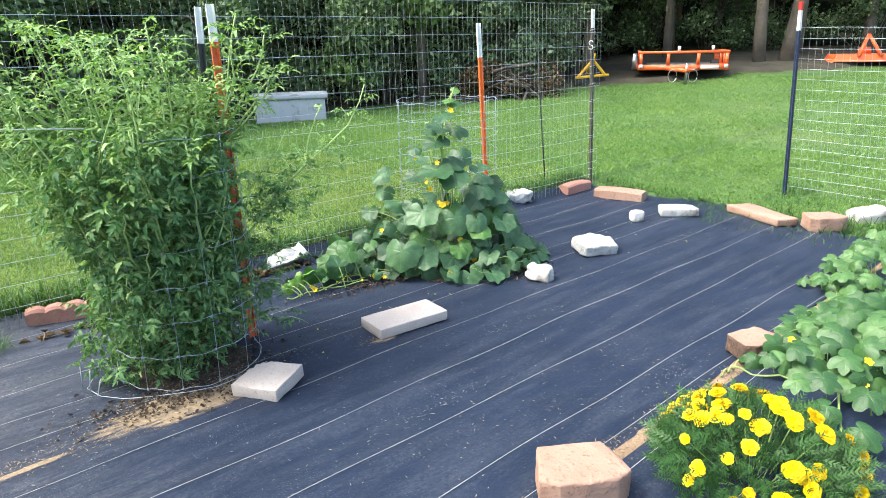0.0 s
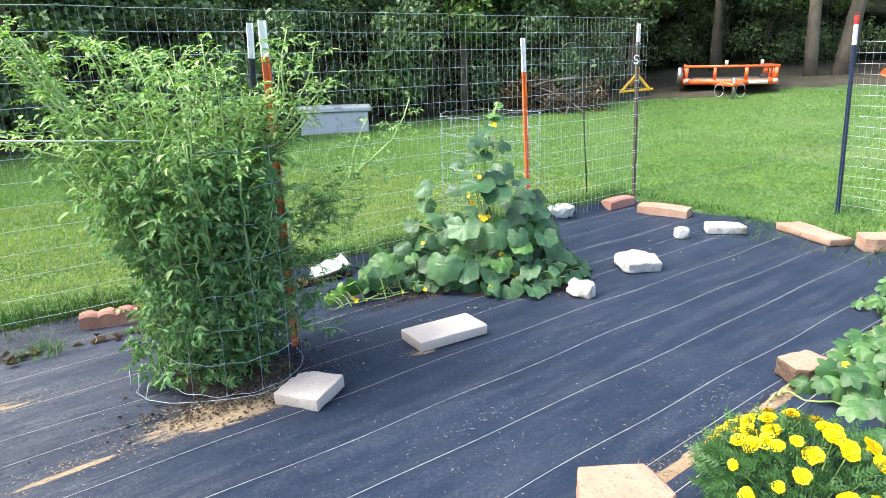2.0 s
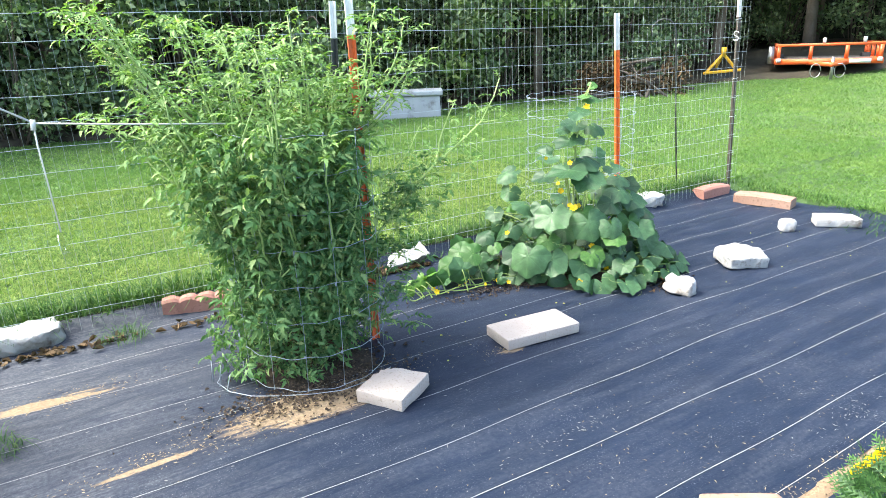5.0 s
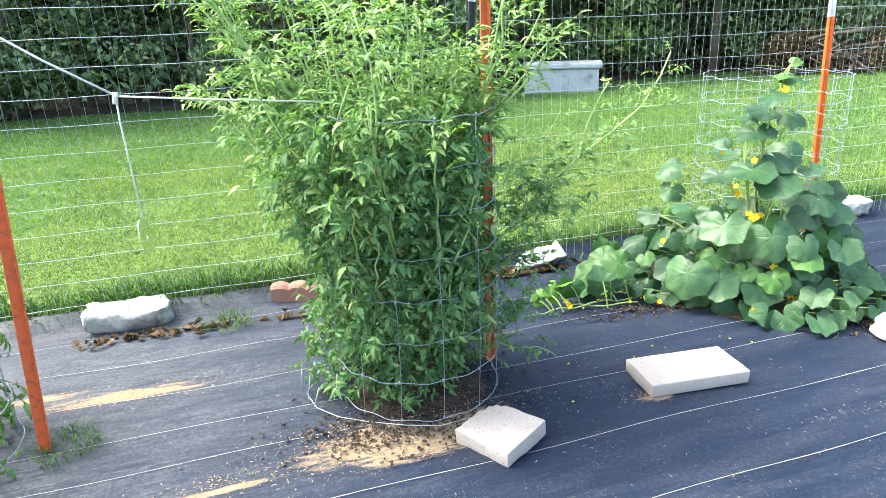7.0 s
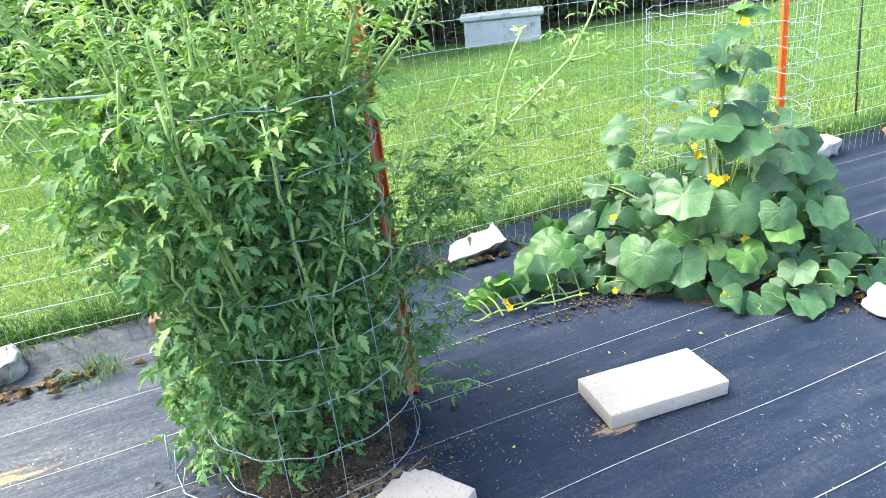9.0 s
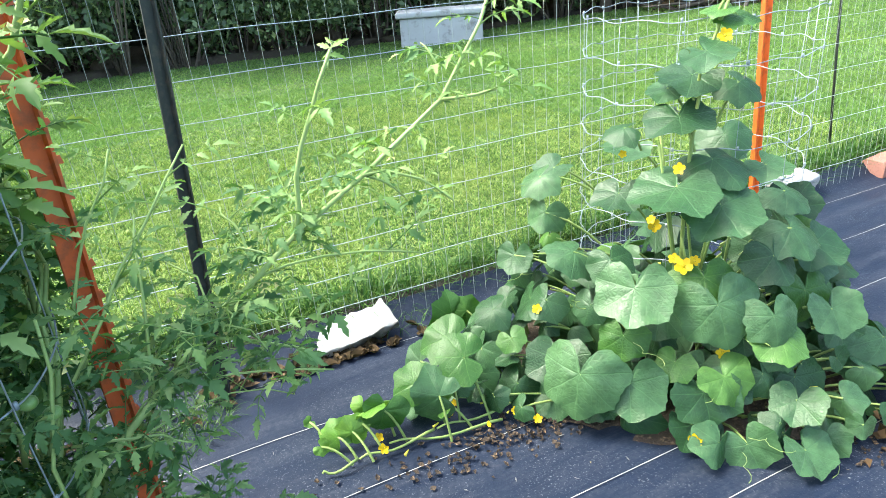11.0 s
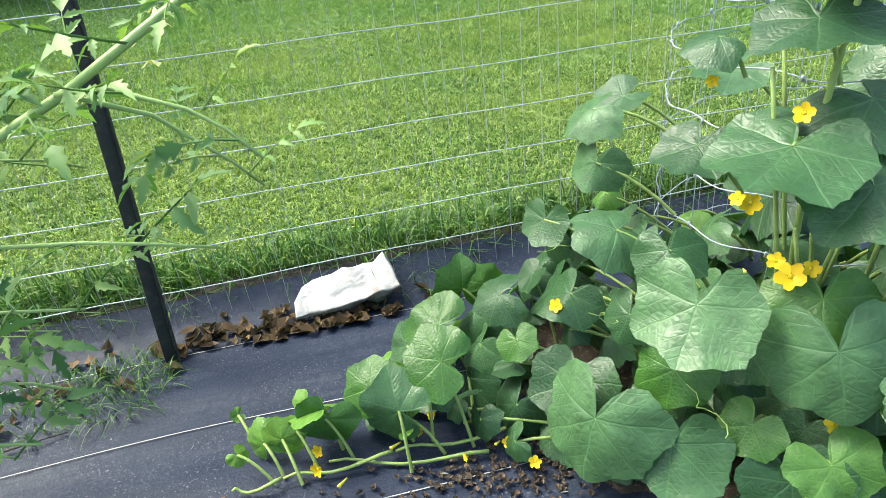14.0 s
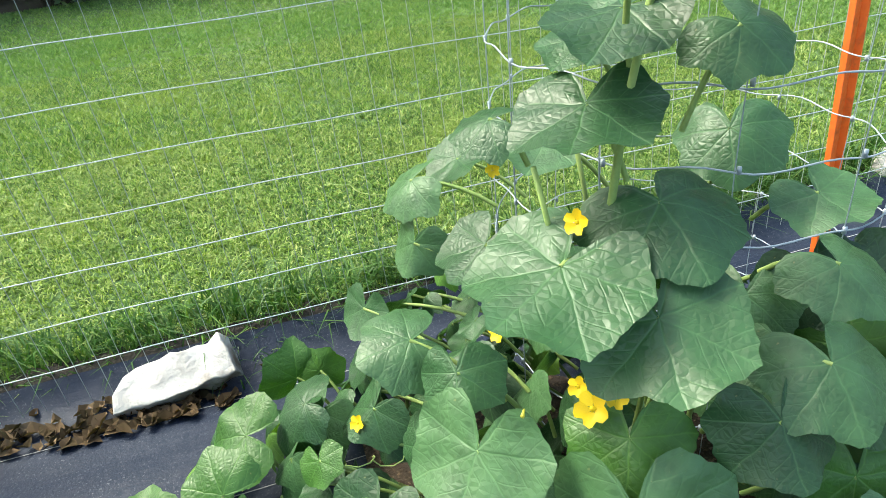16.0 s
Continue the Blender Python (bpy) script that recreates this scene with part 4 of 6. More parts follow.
lay("garden_edger", scallop("edger", M["red_block"], 2, 0.36, 0.08, 0.09), -1.936, 3.291, 30, "red scalloped concrete edging block by the fence", "edging block")
lay("garden_edger", scallop("edger", M["tan_block"], 4, 0.44, 0.16, 0.085, 1), 1.557, 6.009, -30, "tan-pink concrete edging block at the fence's end", "edging block")
lay("garden_edger", scallop("edger", M["red_block"], 6, 0.36, 0.12, 0.09, 1), 1.191, 6.296, 45, "dull red brick against the fence", "brick")
lay("stone_slab", worn_block("slab", [(-0.27, -0.1), (0.26, -0.1), (0.28, 0.08), (-0.25, 0.11)], 0.06, M["tan_block"], 8, 0.012, 0.008), 2.516, 5.291, -68, "tan stone slab half grown over by grass", "stone slab")


def wall_block(name, seed, k=1.0, split=False):
    """A retaining-wall block: split front in two facets, tapered tail, lip."""
    o = [(-0.15, -0.06), (-0.09, -0.095), (0.0, -0.1), (0.09, -0.095), (0.15, -0.06), (0.11, 0.1), (-0.11, 0.1)]
    me = worn_block(name, [(x * k, y * k) for x, y in o], 0.105 * k, M["tan_block"], seed, 0.009, 0.006)
    if split:   # darker broken sides below a smooth top
        me.materials.append(M["split"])
        for f in me.polygons:
            f.material_index = 0 if f.normal.z > 0.6 else 1
    return me


for bx, by, bt, seed, lab in ((2.834, 4.979, 8, 1, "tan retaining-wall block at the garden's corner"), (1.511, 2.948, 28, 2, "tan retaining-wall block beside the melon vine"), (0.582, 1.987, 12, 3, "tan retaining-wall block beside the marigolds")):
    lay("wall_block", wall_block("wall_block", seed, 0.8 if seed == 2 else 1.0, seed == 2), bx, by, bt, lab, "wall block", group="wall blocks round the bed")


# ---- leaves and plants ----
CUKE_LEAF = ((0, 1.04), (7, 0.97), (26, 0.86), (43, 0.95), (49, 0.99), (57, 0.93), (78, 0.82), (98, 0.9), (106, 0.92), (120, 0.85), (138, 0.83), (150, 0.75), (160, 0.56), (168, 0.24), (180, 0.04))
MELON_LEAF = ((0, 0.98), (14, 0.92), (29, 0.66), (42, 0.84), (55, 0.94), (66, 0.84), (84, 0.6), (100, 0.78), (118, 0.84), (135, 0.7), (155, 0.52), (170, 0.28), (180, 0.05))


def vine_leaf_mesh(name, mat, seed, outline, droop=0.35, side=0.3, rings=5, spokes=54):
    """A broad lobed vine leaf of radius 1, stalk at the origin, tip along +y; blade pillowed between five veins."""
    random.seed(seed)
    ph = [random.uniform(-1, 1) for _ in range(8)]
    deg, rad = [o[0] for o in outline], [o[1] for o in outline]
    vs, uv = [(0, 0, 0)], [(0.5, 0.5)]
    for k in range(1, rings + 1):
        f = k / rings
        for i in range(spokes):
            a = -math.pi + 2 * math.pi * (i + 0.5) / spokes
            r = 0.96 * float(np.interp(abs(math.degrees(a)), deg, rad))
            r *= 1 + ((0.014 if i % 2 else -0.01) + 0.03 * noise.noise((i * 0.9, seed, 3))) * (f == 1) + 0.06 * ph[0] * math.sin(a + ph[1]) + 0.05 * ph[2] * math.cos(3 * a + ph[3]) + 0.03 * ph[6] * math.sin(5 * a)
            rr = r * f
            x, y = 1.08 * rr * math.sin(a), rr * math.cos(a)
            z = -droop * rr * rr * (1 + 0.5 * ph[5] * math.sin(a)) - side * abs(x) ** 1.5 + 0.12 * ph[7] * x
            z += 0.03 * rr * abs(math.sin(math.pi * a / 0.9)) + 0.05 * math.sin(3 * a + ph[4] * 3) * rr * rr + 0.018 * math.sin(8 * a + ph[2] * 3) * rr ** 3
            z += 0.13 * noise.noise((x * 2.5 + seed, y * 2.5, 0.5)) * rr + 0.016 * noise.noise((x * 9, y * 9 + seed, 1))
            vs.append((x, y, z))
            uv.append((0.5 + x * 0.5, 0.5 + y * 0.5))
    fs = [(0, 1 + (i + 1), 1 + i) for i in range(spokes - 1)]
    for k in range(rings - 1):
        for i in range(spokes - 1):
            a, b = 1 + k * spokes + i, 1 + k * spokes + i + 1
            fs.append((a, b, b + spokes, a + spokes))
    return Geo().add(vs, fs, uv).mesh(name, mat)


def leaf_matrix(p, normal, tip, s):
    """Place a leaf at p: its face along normal, its tip along tip."""
    n = Vector(normal).normalized()
    t = Vector(tip)
    t = (t - n * t.dot(n))
    t = t.normalized() if t.length > 1e-5 else n.orthogonal().normalized()
    x = t.cross(n)
    return Matrix.Translation(p) @ Matrix((x, t, n)).transposed().to_4x4() @ Matrix.Diagonal((s, s, s, 1))


def star_flower(name, mat, seed, petals=5):
    g = Geo()
    for i in range(petals):
        a = 2 * math.pi * i / petals
        c, s = math.cos(a), math.sin(a)
        w, k = random.uniform(0.36, 0.46), random.uniform(-0.12, 0.15)
        pts = [(0.08, 0, 0), (0.45, -w, 0.24 + k), (0.5, 0, 0.08), (0.45, w, 0.24 - k), (0.82, -w * 0.75, 0.3), (0.95, 0.05, 0.2 + k), (0.84, w * 0.7, 0.36 + k)]
        g.add([(x * c - y * s, x * s + y * c, z) for x, y, z in pts], [(0, 1, 2), (0, 2, 3), (1, 4, 5, 2), (2, 5, 6, 3)])
    tube(g, [(0, 0, -0.4), (0, 0, 0.12)], 0.12, 6, 0.16)
    return g.mesh(name, mat)


def arc(p, q, sag, n=6):
    """Points from p to q, bowed upwards by sag."""
    p, q = Vector(p), Vector(q)
    return [p.lerp(q, i / n) + Vector((0, 0, sag * 4 * (i / n) * (1 - i / n))) for i in range(n + 1)]


# --- cucumber ---
random.seed(5)
cuke = thing("cucumber_plant", "bushy cucumber vine with broad leaves and yellow flowers climbing its cage", "cucumber plant")
cuke_meshes = [vine_leaf_mesh("leaf", M["cuke_leaf"], 40 + i, CUKE_LEAF, -0.12 + 0.1 * i, (0.2, 0.6, 0.95, -0.3)[i % 4]) for i in range(7)]
cuke_fresh = [vine_leaf_mesh("leaf", M["cuke_fresh"], 70 + i, CUKE_LEAF, 0.1 + 0.15 * i, 0.2 - 0.25 * i) for i in range(3)]
cuke_young = [vine_leaf_mesh("leaf", M["cuke_young"], 60 + i, CUKE_LEAF, 0.4, 0.5 - 0.5 * i) for i in range(3)]
# the leaves that can be told apart: stalk's end, the way its tip points, the way its face looks, radius, kind (0 old, 1 fresh, 2 young)
CUKE_FRONT = (
    ((-0.068, 3.935, 0.412), (-0.05, -0.6, -0.8), (-0.12, -0.75, 0.6), 0.112, 0),
    ((0.131, 3.94, 0.382), (0.3, -0.35, -0.9), (0.1, -0.85, 0.45), 0.115, 0),
    ((0.014, 4.016, 0.655), (-0.35, -0.85, -0.25), (-0.1, -0.5, 0.85), 0.118, 0),
    ((-0.265, 3.945, 0.17), (-0.05, -0.65, -0.7), (-0.1, -0.65, 0.75), 0.1, 0),
    ((-0.236, 4.066, 0.444), (-0.75, -0.6, -0.4), (0.35, -0.25, 0.9), 0.085, 0),
    ((-0.134, 4.02, 0.45), (0.35, -0.5, -0.8), (0.1, -0.65, 0.75), 0.07, 0),
    ((-0.435, 4.216, 0.35), (-0.1, -0.3, -0.9), (-0.25, -0.85, 0.5), 0.068, 0),
    ((-0.465, 4.04, 0.255), (-0.85, -0.4, -0.3), (-0.15, -0.55, 0.85), 0.07, 0),
    ((-0.655, 4.21, 0.11), (0.15, 0.05, 1.0), (0.75, -0.65, 0.15), 0.085, 1),
    ((-0.61, 4.24, 0.12), (0.5, 0.1, 0.9), (0.6, -0.75, 0.3), 0.06, 1),
    ((-0.508, 3.86, 0.2), (-0.75, -0.3, 0.1), (0.25, -0.7, 0.65), 0.085, 1),
    ((-0.555, 3.768, 0.13), (-0.75, -0.1, 0.15), (0.35, -0.85, 0.4), 0.085, 0),
    ((-0.63, 3.78, 0.15), (-0.8, 0.1, 0.25), (0.1, -0.6, 0.75), 0.07, 1),
    ((-0.712, 3.718, 0.12), (-0.6, 0.3, 0.35), (-0.45, 0.35, 0.8), 0.078, 2),
    ((-0.69, 3.7, 0.11), (-0.1, -0.45, -0.8), (0.45, -0.8, 0.2), 0.07, 1),
    ((-0.8, 3.626, 0.06), (-0.5, 0.3, 0.5), (0.4, -0.8, 0.5), 0.056, 2),
    ((-0.765, 3.645, 0.07), (0.3, 0.3, 0.6), (0.5, -0.8, 0.3), 0.05, 2),
    ((-0.6, 4.0, 0.16), (-0.95, -0.3, -0.2), (0.0, -0.45, 0.9), 0.095, 1),
    ((0.012, 4.111, 0.808), (0.1, -0.9, -0.35), (-0.05, -0.55, 0.85), 0.095, 0),
    ((-0.12, 4.144, 0.77), (-0.95, -0.3, 0.05), (-0.15, -0.45, 0.9), 0.06, 0),
    ((-0.113, 4.33, 0.672), (-0.75, -0.55, -0.2), (-0.1, -0.35, 0.95), 0.085, 0),
    ((-0.354, 4.488, 0.55), (-0.7, -0.5, -0.3), (-0.2, -0.5, 0.85), 0.08, 0),
    ((-0.376, 4.343, 0.565), (-0.75, -0.4, -0.5), (-0.35, -0.6, 0.7), 0.08, 0),
    ((-0.348, 4.285, 0.47), (-0.2, -0.2, -1.0), (-0.1, -0.9, 0.35), 0.072, 0),
    ((-0.126, 4.12, 0.6), (-0.25, -0.7, -0.6), (-0.2, -0.6, 0.75), 0.08, 0),
    ((0.1, 4.113, 0.7), (0.65, -0.7, -0.3), (0.1, -0.4, 0.9), 0.105, 0),
    ((0.123, 4.018, 0.61), (0.4, -0.5, -0.75), (0.15, -0.75, 0.6), 0.104, 0),
    ((0.1, 4.027, 0.41), (0.15, -0.6, -0.75), (0.0, -0.7, 0.7), 0.09, 1),
    ((-0.09, 3.95, 0.26), (0.0, -0.5, -0.9), (0.05, -0.8, 0.5), 0.075, 1),
    ((0.145, 4.45, 0.66), (0.2, -0.5, -0.8), (0.1, -0.9, 0.4), 0.09, 0),
    ((0.035, 4.16, 0.9), (-0.85, -0.5, -0.15), (-0.1, -0.5, 0.88), 0.095, 0),
    ((-0.19, 3.84, 0.2), (-0.1, -0.45, -0.85), (-0.15, -0.85, 0.45), 0.125, 0),
    ((-0.065, 3.87, 0.17), (0.1, -0.4, -0.9), (0.0, -0.9, 0.4), 0.105, 0),
    ((0.115, 3.89, 0.15), (0.3, -0.4, -0.85), (0.1, -0.85, 0.5), 0.095, 0),
    ((0.042, 3.92, 0.215), (-0.3, -0.6, -0.6), (-0.1, -0.7, 0.7), 0.06, 1),
    ((0.16, 3.9, 0.2), (0.6, -0.5, -0.65), (0.15, -0.75, 0.65), 0.078, 1),
    ((0.35, 4.04, 0.13), (0.05, -0.5, -0.85), (0.25, -0.8, 0.5), 0.09, 0),
    ((0.258, 3.947, 0.36), (0.25, -0.4, -0.9), (0.3, -0.8, 0.5), 0.08, 0),
    ((0.36, 4.136, 0.34), (0.1, -0.5, -0.85), (0.45, -0.75, 0.5), 0.085, 1),
    ((0.47, 4.2, 0.21), (0.4, -0.4, -0.8), (0.5, -0.7, 0.5), 0.08, 0),
    ((0.53, 4.22, 0.1), (0.8, -0.4, -0.4), (0.4, -0.6, 0.7), 0.075, 0),
    ((0.26, 4.06, 0.47), (0.4, -0.4, -0.8), (0.4, -0.7, 0.6), 0.085, 0),
    ((0.28, 3.95, 0.3), (0.2, -0.7, -0.6), (0.15, -0.5, 0.85), 0.08, 1),
    ((0.3, 4.12, 0.52), (0.4, -0.5, -0.7), (0.3, -0.5, 0.8), 0.09, 0),
    ((0.38, 4.2, 0.45), (0.5, -0.4, -0.7), (0.3, -0.5, 0.8), 0.09, 0),
    ((0.42, 4.1, 0.31), (0.3, -0.5, -0.7), (0.3, -0.6, 0.7), 0.085, 0),
    ((0.3, 4.26, 0.57), (0.6, -0.3, -0.6), (0.3, -0.4, 0.85), 0.08, 0),
    ((0.46, 4.32, 0.36), (0.5, -0.5, -0.6), (0.3, -0.4, 0.85), 0.085, 0),
    ((0.27, 4.4, 0.6), (0.5, -0.3, -0.7), (0.2, -0.4, 0.85), 0.08, 0),
    ((0.5, 4.3, 0.24), (0.6, -0.5, -0.5), (0.4, -0.5, 0.75), 0.085, 0),
    ((0.06, 4.08, 0.965), (0.7, -0.6, -0.2), (0.1, -0.5, 0.85), 0.075, 0),
    ((0.13, 4.2, 1.03), (0.5, -0.8, -0.1), (0.1, -0.4, 0.9), 0.06, 1),
    ((0.09, 4.2, 1.05), (-0.9, -0.3, 0.0), (-0.1, -0.4, 0.9), 0.055, 1),
    ((0.125, 4.2, 1.1), (0.2, -0.5, 0.6), (0.0, -0.8, 0.5), 0.035, 1),
    ((-0.02, 4.2, 0.86), (-0.9, -0.2, -0.3), (-0.3, -0.5, 0.8), 0.06, 0),
    ((0.15, 4.22, 0.87), (0.8, -0.3, -0.5), (0.3, -0.6, 0.7), 0.07, 0),
    ((0.0, 4.02, 0.3), (-0.1, -0.5, -0.85), (-0.05, -0.85, 0.5), 0.08, 0),
    ((0.2, 4.02, 0.28), (0.2, -0.5, -0.85), (0.1, -0.8, 0.6), 0.085, 0),
    ((-0.18, 3.98, 0.33), (-0.3, -0.5, -0.8), (-0.2, -0.8, 0.5), 0.06, 0),
    ((-0.31, 4.04, 0.3), (-0.4, -0.5, -0.7), (-0.2, -0.7, 0.65), 0.07, 0),
    ((-0.4, 3.98, 0.2), (0.5, -0.4, -0.6), (-0.1, -0.7, 0.7), 0.05, 1),
    ((0.145, 4.358, 0.7), (0.2, -0.3, -0.8), (0.0, -0.8, 0.6), 0.085, 0),
    ((0.282, 4.334, 0.5), (0.4, -0.4, -0.7), (0.1, -0.75, 0.65), 0.09, 0),
    ((0.349, 4.395, 0.48), (0.6, -0.2, -0.7), (0.15, -0.7, 0.7), 0.085, 0),
    ((0.323, 4.268, 0.44), (0.2, -0.5, -0.8), (-0.1, -0.8, 0.55), 0.085, 1),
    ((0.369, 4.219, 0.39), (0.4, -0.4, -0.8), (0.0, -0.8, 0.55), 0.09, 0),
    ((0.251, 4.2, 0.43), (-0.2, -0.5, -0.8), (0.0, -0.75, 0.6), 0.085, 0),
    ((0.2, 4.258, 0.5), (0.1, -0.4, -0.8), (-0.1, -0.7, 0.7), 0.08, 0))
core = Vector((0.1, 4.3, 0))
petioles = []


def put_leaf(p, n, tip, s, mesh):
    ob = part("leaf", mesh, None, cuke)
    ob.matrix_basis = leaf_matrix(p, n, tip, s)
    petioles.append((Vector(p), s))


for k, (p, tip, n, s, age) in enumerate(CUKE_FRONT):
    n = Vector(n) + Vector((0, 0, 0.3 if p[2] > 0.5 else 0.0))
    put_leaf(p, n, tip, s, (cuke_meshes[(0, 4, 0, 3, 4, 1)[k % 6]], cuke_fresh[k % 3], cuke_young[k % 3])[age])


def mound(x, y):
    """Height of the leafy heap behind the outer leaves."""
    r = math.hypot((x - 0.12) * 0.95, (y - 4.32) * (1.08 if y < 4.32 else 0.95))
    h = 0.58 * max(0, 1 - (r / 0.64) ** 1.35)
    r2 = math.hypot(x + 0.27, y - 4.3)
    r3 = math.hypot((x + 0.5) * 0.85, (y - 4.02) * 1.15)
    return max(h, 0.52 * max(0, 1 - (r2 / 0.38) ** 1.6), 0.22 * max(0, 1 - (r3 / 0.3) ** 2))


tries = 0
placed = [Vector(c[0]) for c in CUKE_FRONT]
while len(placed) < 300 and tries < 16000:
    tries += 1
    x, y = random.uniform(-0.75, 0.75), random.uniform(3.8, 5.0)
    h = mound(x, y)
    u_, v_ = to_uv(x, y)
    if h < 0.08 or v_ > 3.52:
        continue
    z = max(0.06, h * random.uniform(0.12, 0.86))
    p = Vector((x, y, z))
    if min((p - q).length for q in placed) < 0.058:
        continue
    # keep clear of the outer leaves' faces
    if any((p - Vector(c[0]) - 0.5 * c[3] * Vector(c[1])).length < c[3] * 0.8 and (p - Vector(c[0])).dot(Vector(c[2])) > 0.0 for c in CUKE_FRONT):
        continue
    placed.append(p)
    out = Vector((x - core.x, y - core.y, 0))
    out = out.normalized() if out.length > 0.01 else Vector((0, -1, 0))
    n = out * random.uniform(0.2, 0.9) + Vector((random.uniform(-0.5, 0.5), random.uniform(-0.8, 0.25), random.uniform(0.3, 0.85) + 0.4 * z))
    tip = out * 0.5 + Vector((random.uniform(-1.0, 1.0), random.uniform(-0.7, 0.5), -0.8))
    put_leaf(p, n, tip, random.choice((0.04, 0.05, 0.06, 0.07, 0.08)) * random.uniform(0.9, 1.1), random.choice(cuke_meshes * 2 + cuke_young[:1]))
# trailing shoot over the fabric
for i in range(5):
    t = random.random() ** 0.7
    x, y = -0.5 - 0.38 * t + random.uniform(-0.04, 0.04), 3.82 - 0.24 * t + random.uniform(-0.05, 0.1)
    p = Vector((x, y, random.uniform(0.05, 0.13 - 0.06 * t)))
    put_leaf(p, (random.uniform(-0.9, 0.7), random.uniform(-1.0, 0.3), 0.5), (random.uniform(-1, 0.2), random.uniform(-1, 0.4), -0.5), random.uniform(0.03, 0.05) * (1.1 - 0.5 * t), random.choice(cuke_young))
stalks = Geo()
for i in range(7):
    a = i * 0.9
    tube(stalks, arc((0.1 + 0.05 * math.cos(a), 4.2 + 0.05 * math.sin(a), 0), (0.06 + 0.1 * math.cos(a * 2), 4.13 + 0.07 * math.sin(a), 0.5 + 0.25 * (i % 3) / 2), 0.02), 0.005, 6, 0.0035)
tube(stalks, [(0.08, 4.2, 0.02), (0.06, 4.16, 0.25), (0.045, 4.12, 0.45), (0.04, 4.1, 0.62), (0.05, 4.14, 0.8), (0.07, 4.17, 0.95), (0.12, 4.2, 1.12)], 0.0065, 7, 0.004)
part("vine_stem", stalks, M["vine"], cuke)
for p, s in petioles:
    q = Vector((p.x * 0.62 + 0.06 * 0.38 + random.uniform(-0.03, 0.03), p.y * 0.6 + 4.17 * 0.4, max(0.01, p.z - random.uniform(0.04, 0.13))))
    if p.y > 4.24:
        q.y = p.y + 0.04
    if p.x < -0.45:
        q = Vector((p.x + random.uniform(0.02, 0.09), p.y + random.uniform(-0.04, 0.03), 0.012))
    part("leaf_stalk", tube(Geo(), arc(q, p, 0.015, 5), 0.004, 6, 0.003, cap=False), M["vine"], cuke)
for a, b in (((-0.05, 4.1, 0.03), (-0.363, 3.923, 0.03)), ((-0.363, 3.923, 0.03), (-0.57, 3.738, 0.03)), ((-0.57, 3.738, 0.03), (-0.735, 3.586, 0.025)), ((-0.735, 3.586, 0.025), (-0.81, 3.52, 0.02)), ((-0.4, 3.83, 0.02), (-0.68, 3.66, 0.025)), ((0.15, 4.05, 0.05), (0.6, 4.08, 0.02)), ((-0.3, 4.02, 0.03), (-0.64, 3.86, 0.02))):
    pts = [Vector(a).lerp(Vector(b), i / 8) + Vector((0.009 * math.sin(i * 0.9), 0.009 * math.cos(i * 0.8), 0.006 * math.sin(i * 1.1))) for i in range(9)]
    part("runner", tube(Geo(), pts, 0.0045, 5, 0.003), M["vine"], cuke)
for _ in range(40):  # curling tendrils
    p = random.choice(petioles)[0] + Vector((random.uniform(-0.05, 0.05), -0.04, random.uniform(-0.06, 0.02)))
    w = random.uniform(0.02, 0.05)
    d = Vector((random.uniform(-1, 1), random.uniform(-1, 0.2), random.uniform(-0.3, 0.5))).normalized()
    part("tendril", tube(Geo(), [p + d * (0.012 * i) + Vector((w * 0.3 * math.sin(i * 1.1), w * 0.3 * math.cos(i * 1.1), 0)) for i in range(10)], 0.0011, 3, cap=False), M["vine"], cuke)
cuke_flower = star_flower("flower", M["petal"], 1)
cuke_bud = tube(Geo(), [(0, 0, -1), (0, 0, -0.2), (0, 0, 0.5), (0, 0, 1)], 0.14, 6, 0.3).mesh("bud", M["bud"])
spots = [(0.05, 4.04, 0.433, 0.026), (0.075, 4.06, 0.443, 0.016), (0.025, 4.06, 0.445, 0.016), (0.1, 4.15, 0.99, 0.02), (-0.42, 3.9, 0.06, 0.02), (-0.03, 4.1, 0.52, 0.02), (0.02, 4.06, 0.69, 0.017), (0.24, 4.0, 0.1, 0.02), (-0.12, 4.15, 0.7, 0.012), (-0.33, 4.02, 0.28, 0.016), (0.33, 4.05, 0.06, 0.018)]
for i in range(2):   # buds on the main stem
    spots.append((0.02 + random.uniform(-0.08, 0.08), 3.99 + random.uniform(-0.04, 0.04), random.uniform(0.45, 0.62), random.uniform(0.008, 0.013)))
spots += [(x, y, 0.04, k) for x, y, k in ((-0.401, 3.954, 0.021), (-0.464, 3.874, 0.013), (-0.543, 3.858, 0.012), (-0.543, 3.812, 0.015), (-0.567, 3.755, 0.014), (-0.702, 3.674, 0.015), (-0.672, 3.637, 0.017), (-0.608, 3.634, 0.014), (-0.424, 3.791, 0.01), (-0.367, 3.861, 0.013), (-0.385, 3.85, 0.011), (-0.3, 3.84, 0.014))]
for i in range(5):
    a = random.uniform(2.6, 6.0)
    r = random.uniform(0.25, 0.45)
    x, y = 0.1 + r * math.cos(a), 4.24 + r * math.sin(a)
    spots.append((x, y, max(0.05, mound(x, y) * 0.85), random.uniform(0.014, 0.022)))
for i, (x, y, z, s) in enumerate(spots):
    ob = part("flower" if i % 3 != 2 or i < 10 else "bud", cuke_flower if i % 3 != 2 or i < 10 else cuke_bud, None, cuke)
    ob.matrix_basis = leaf_matrix((x, y, z), (random.uniform(-0.5, 0.3), -0.8, random.uniform(0, 0.7)), (random.uniform(-1, 1), 0, 1), s)


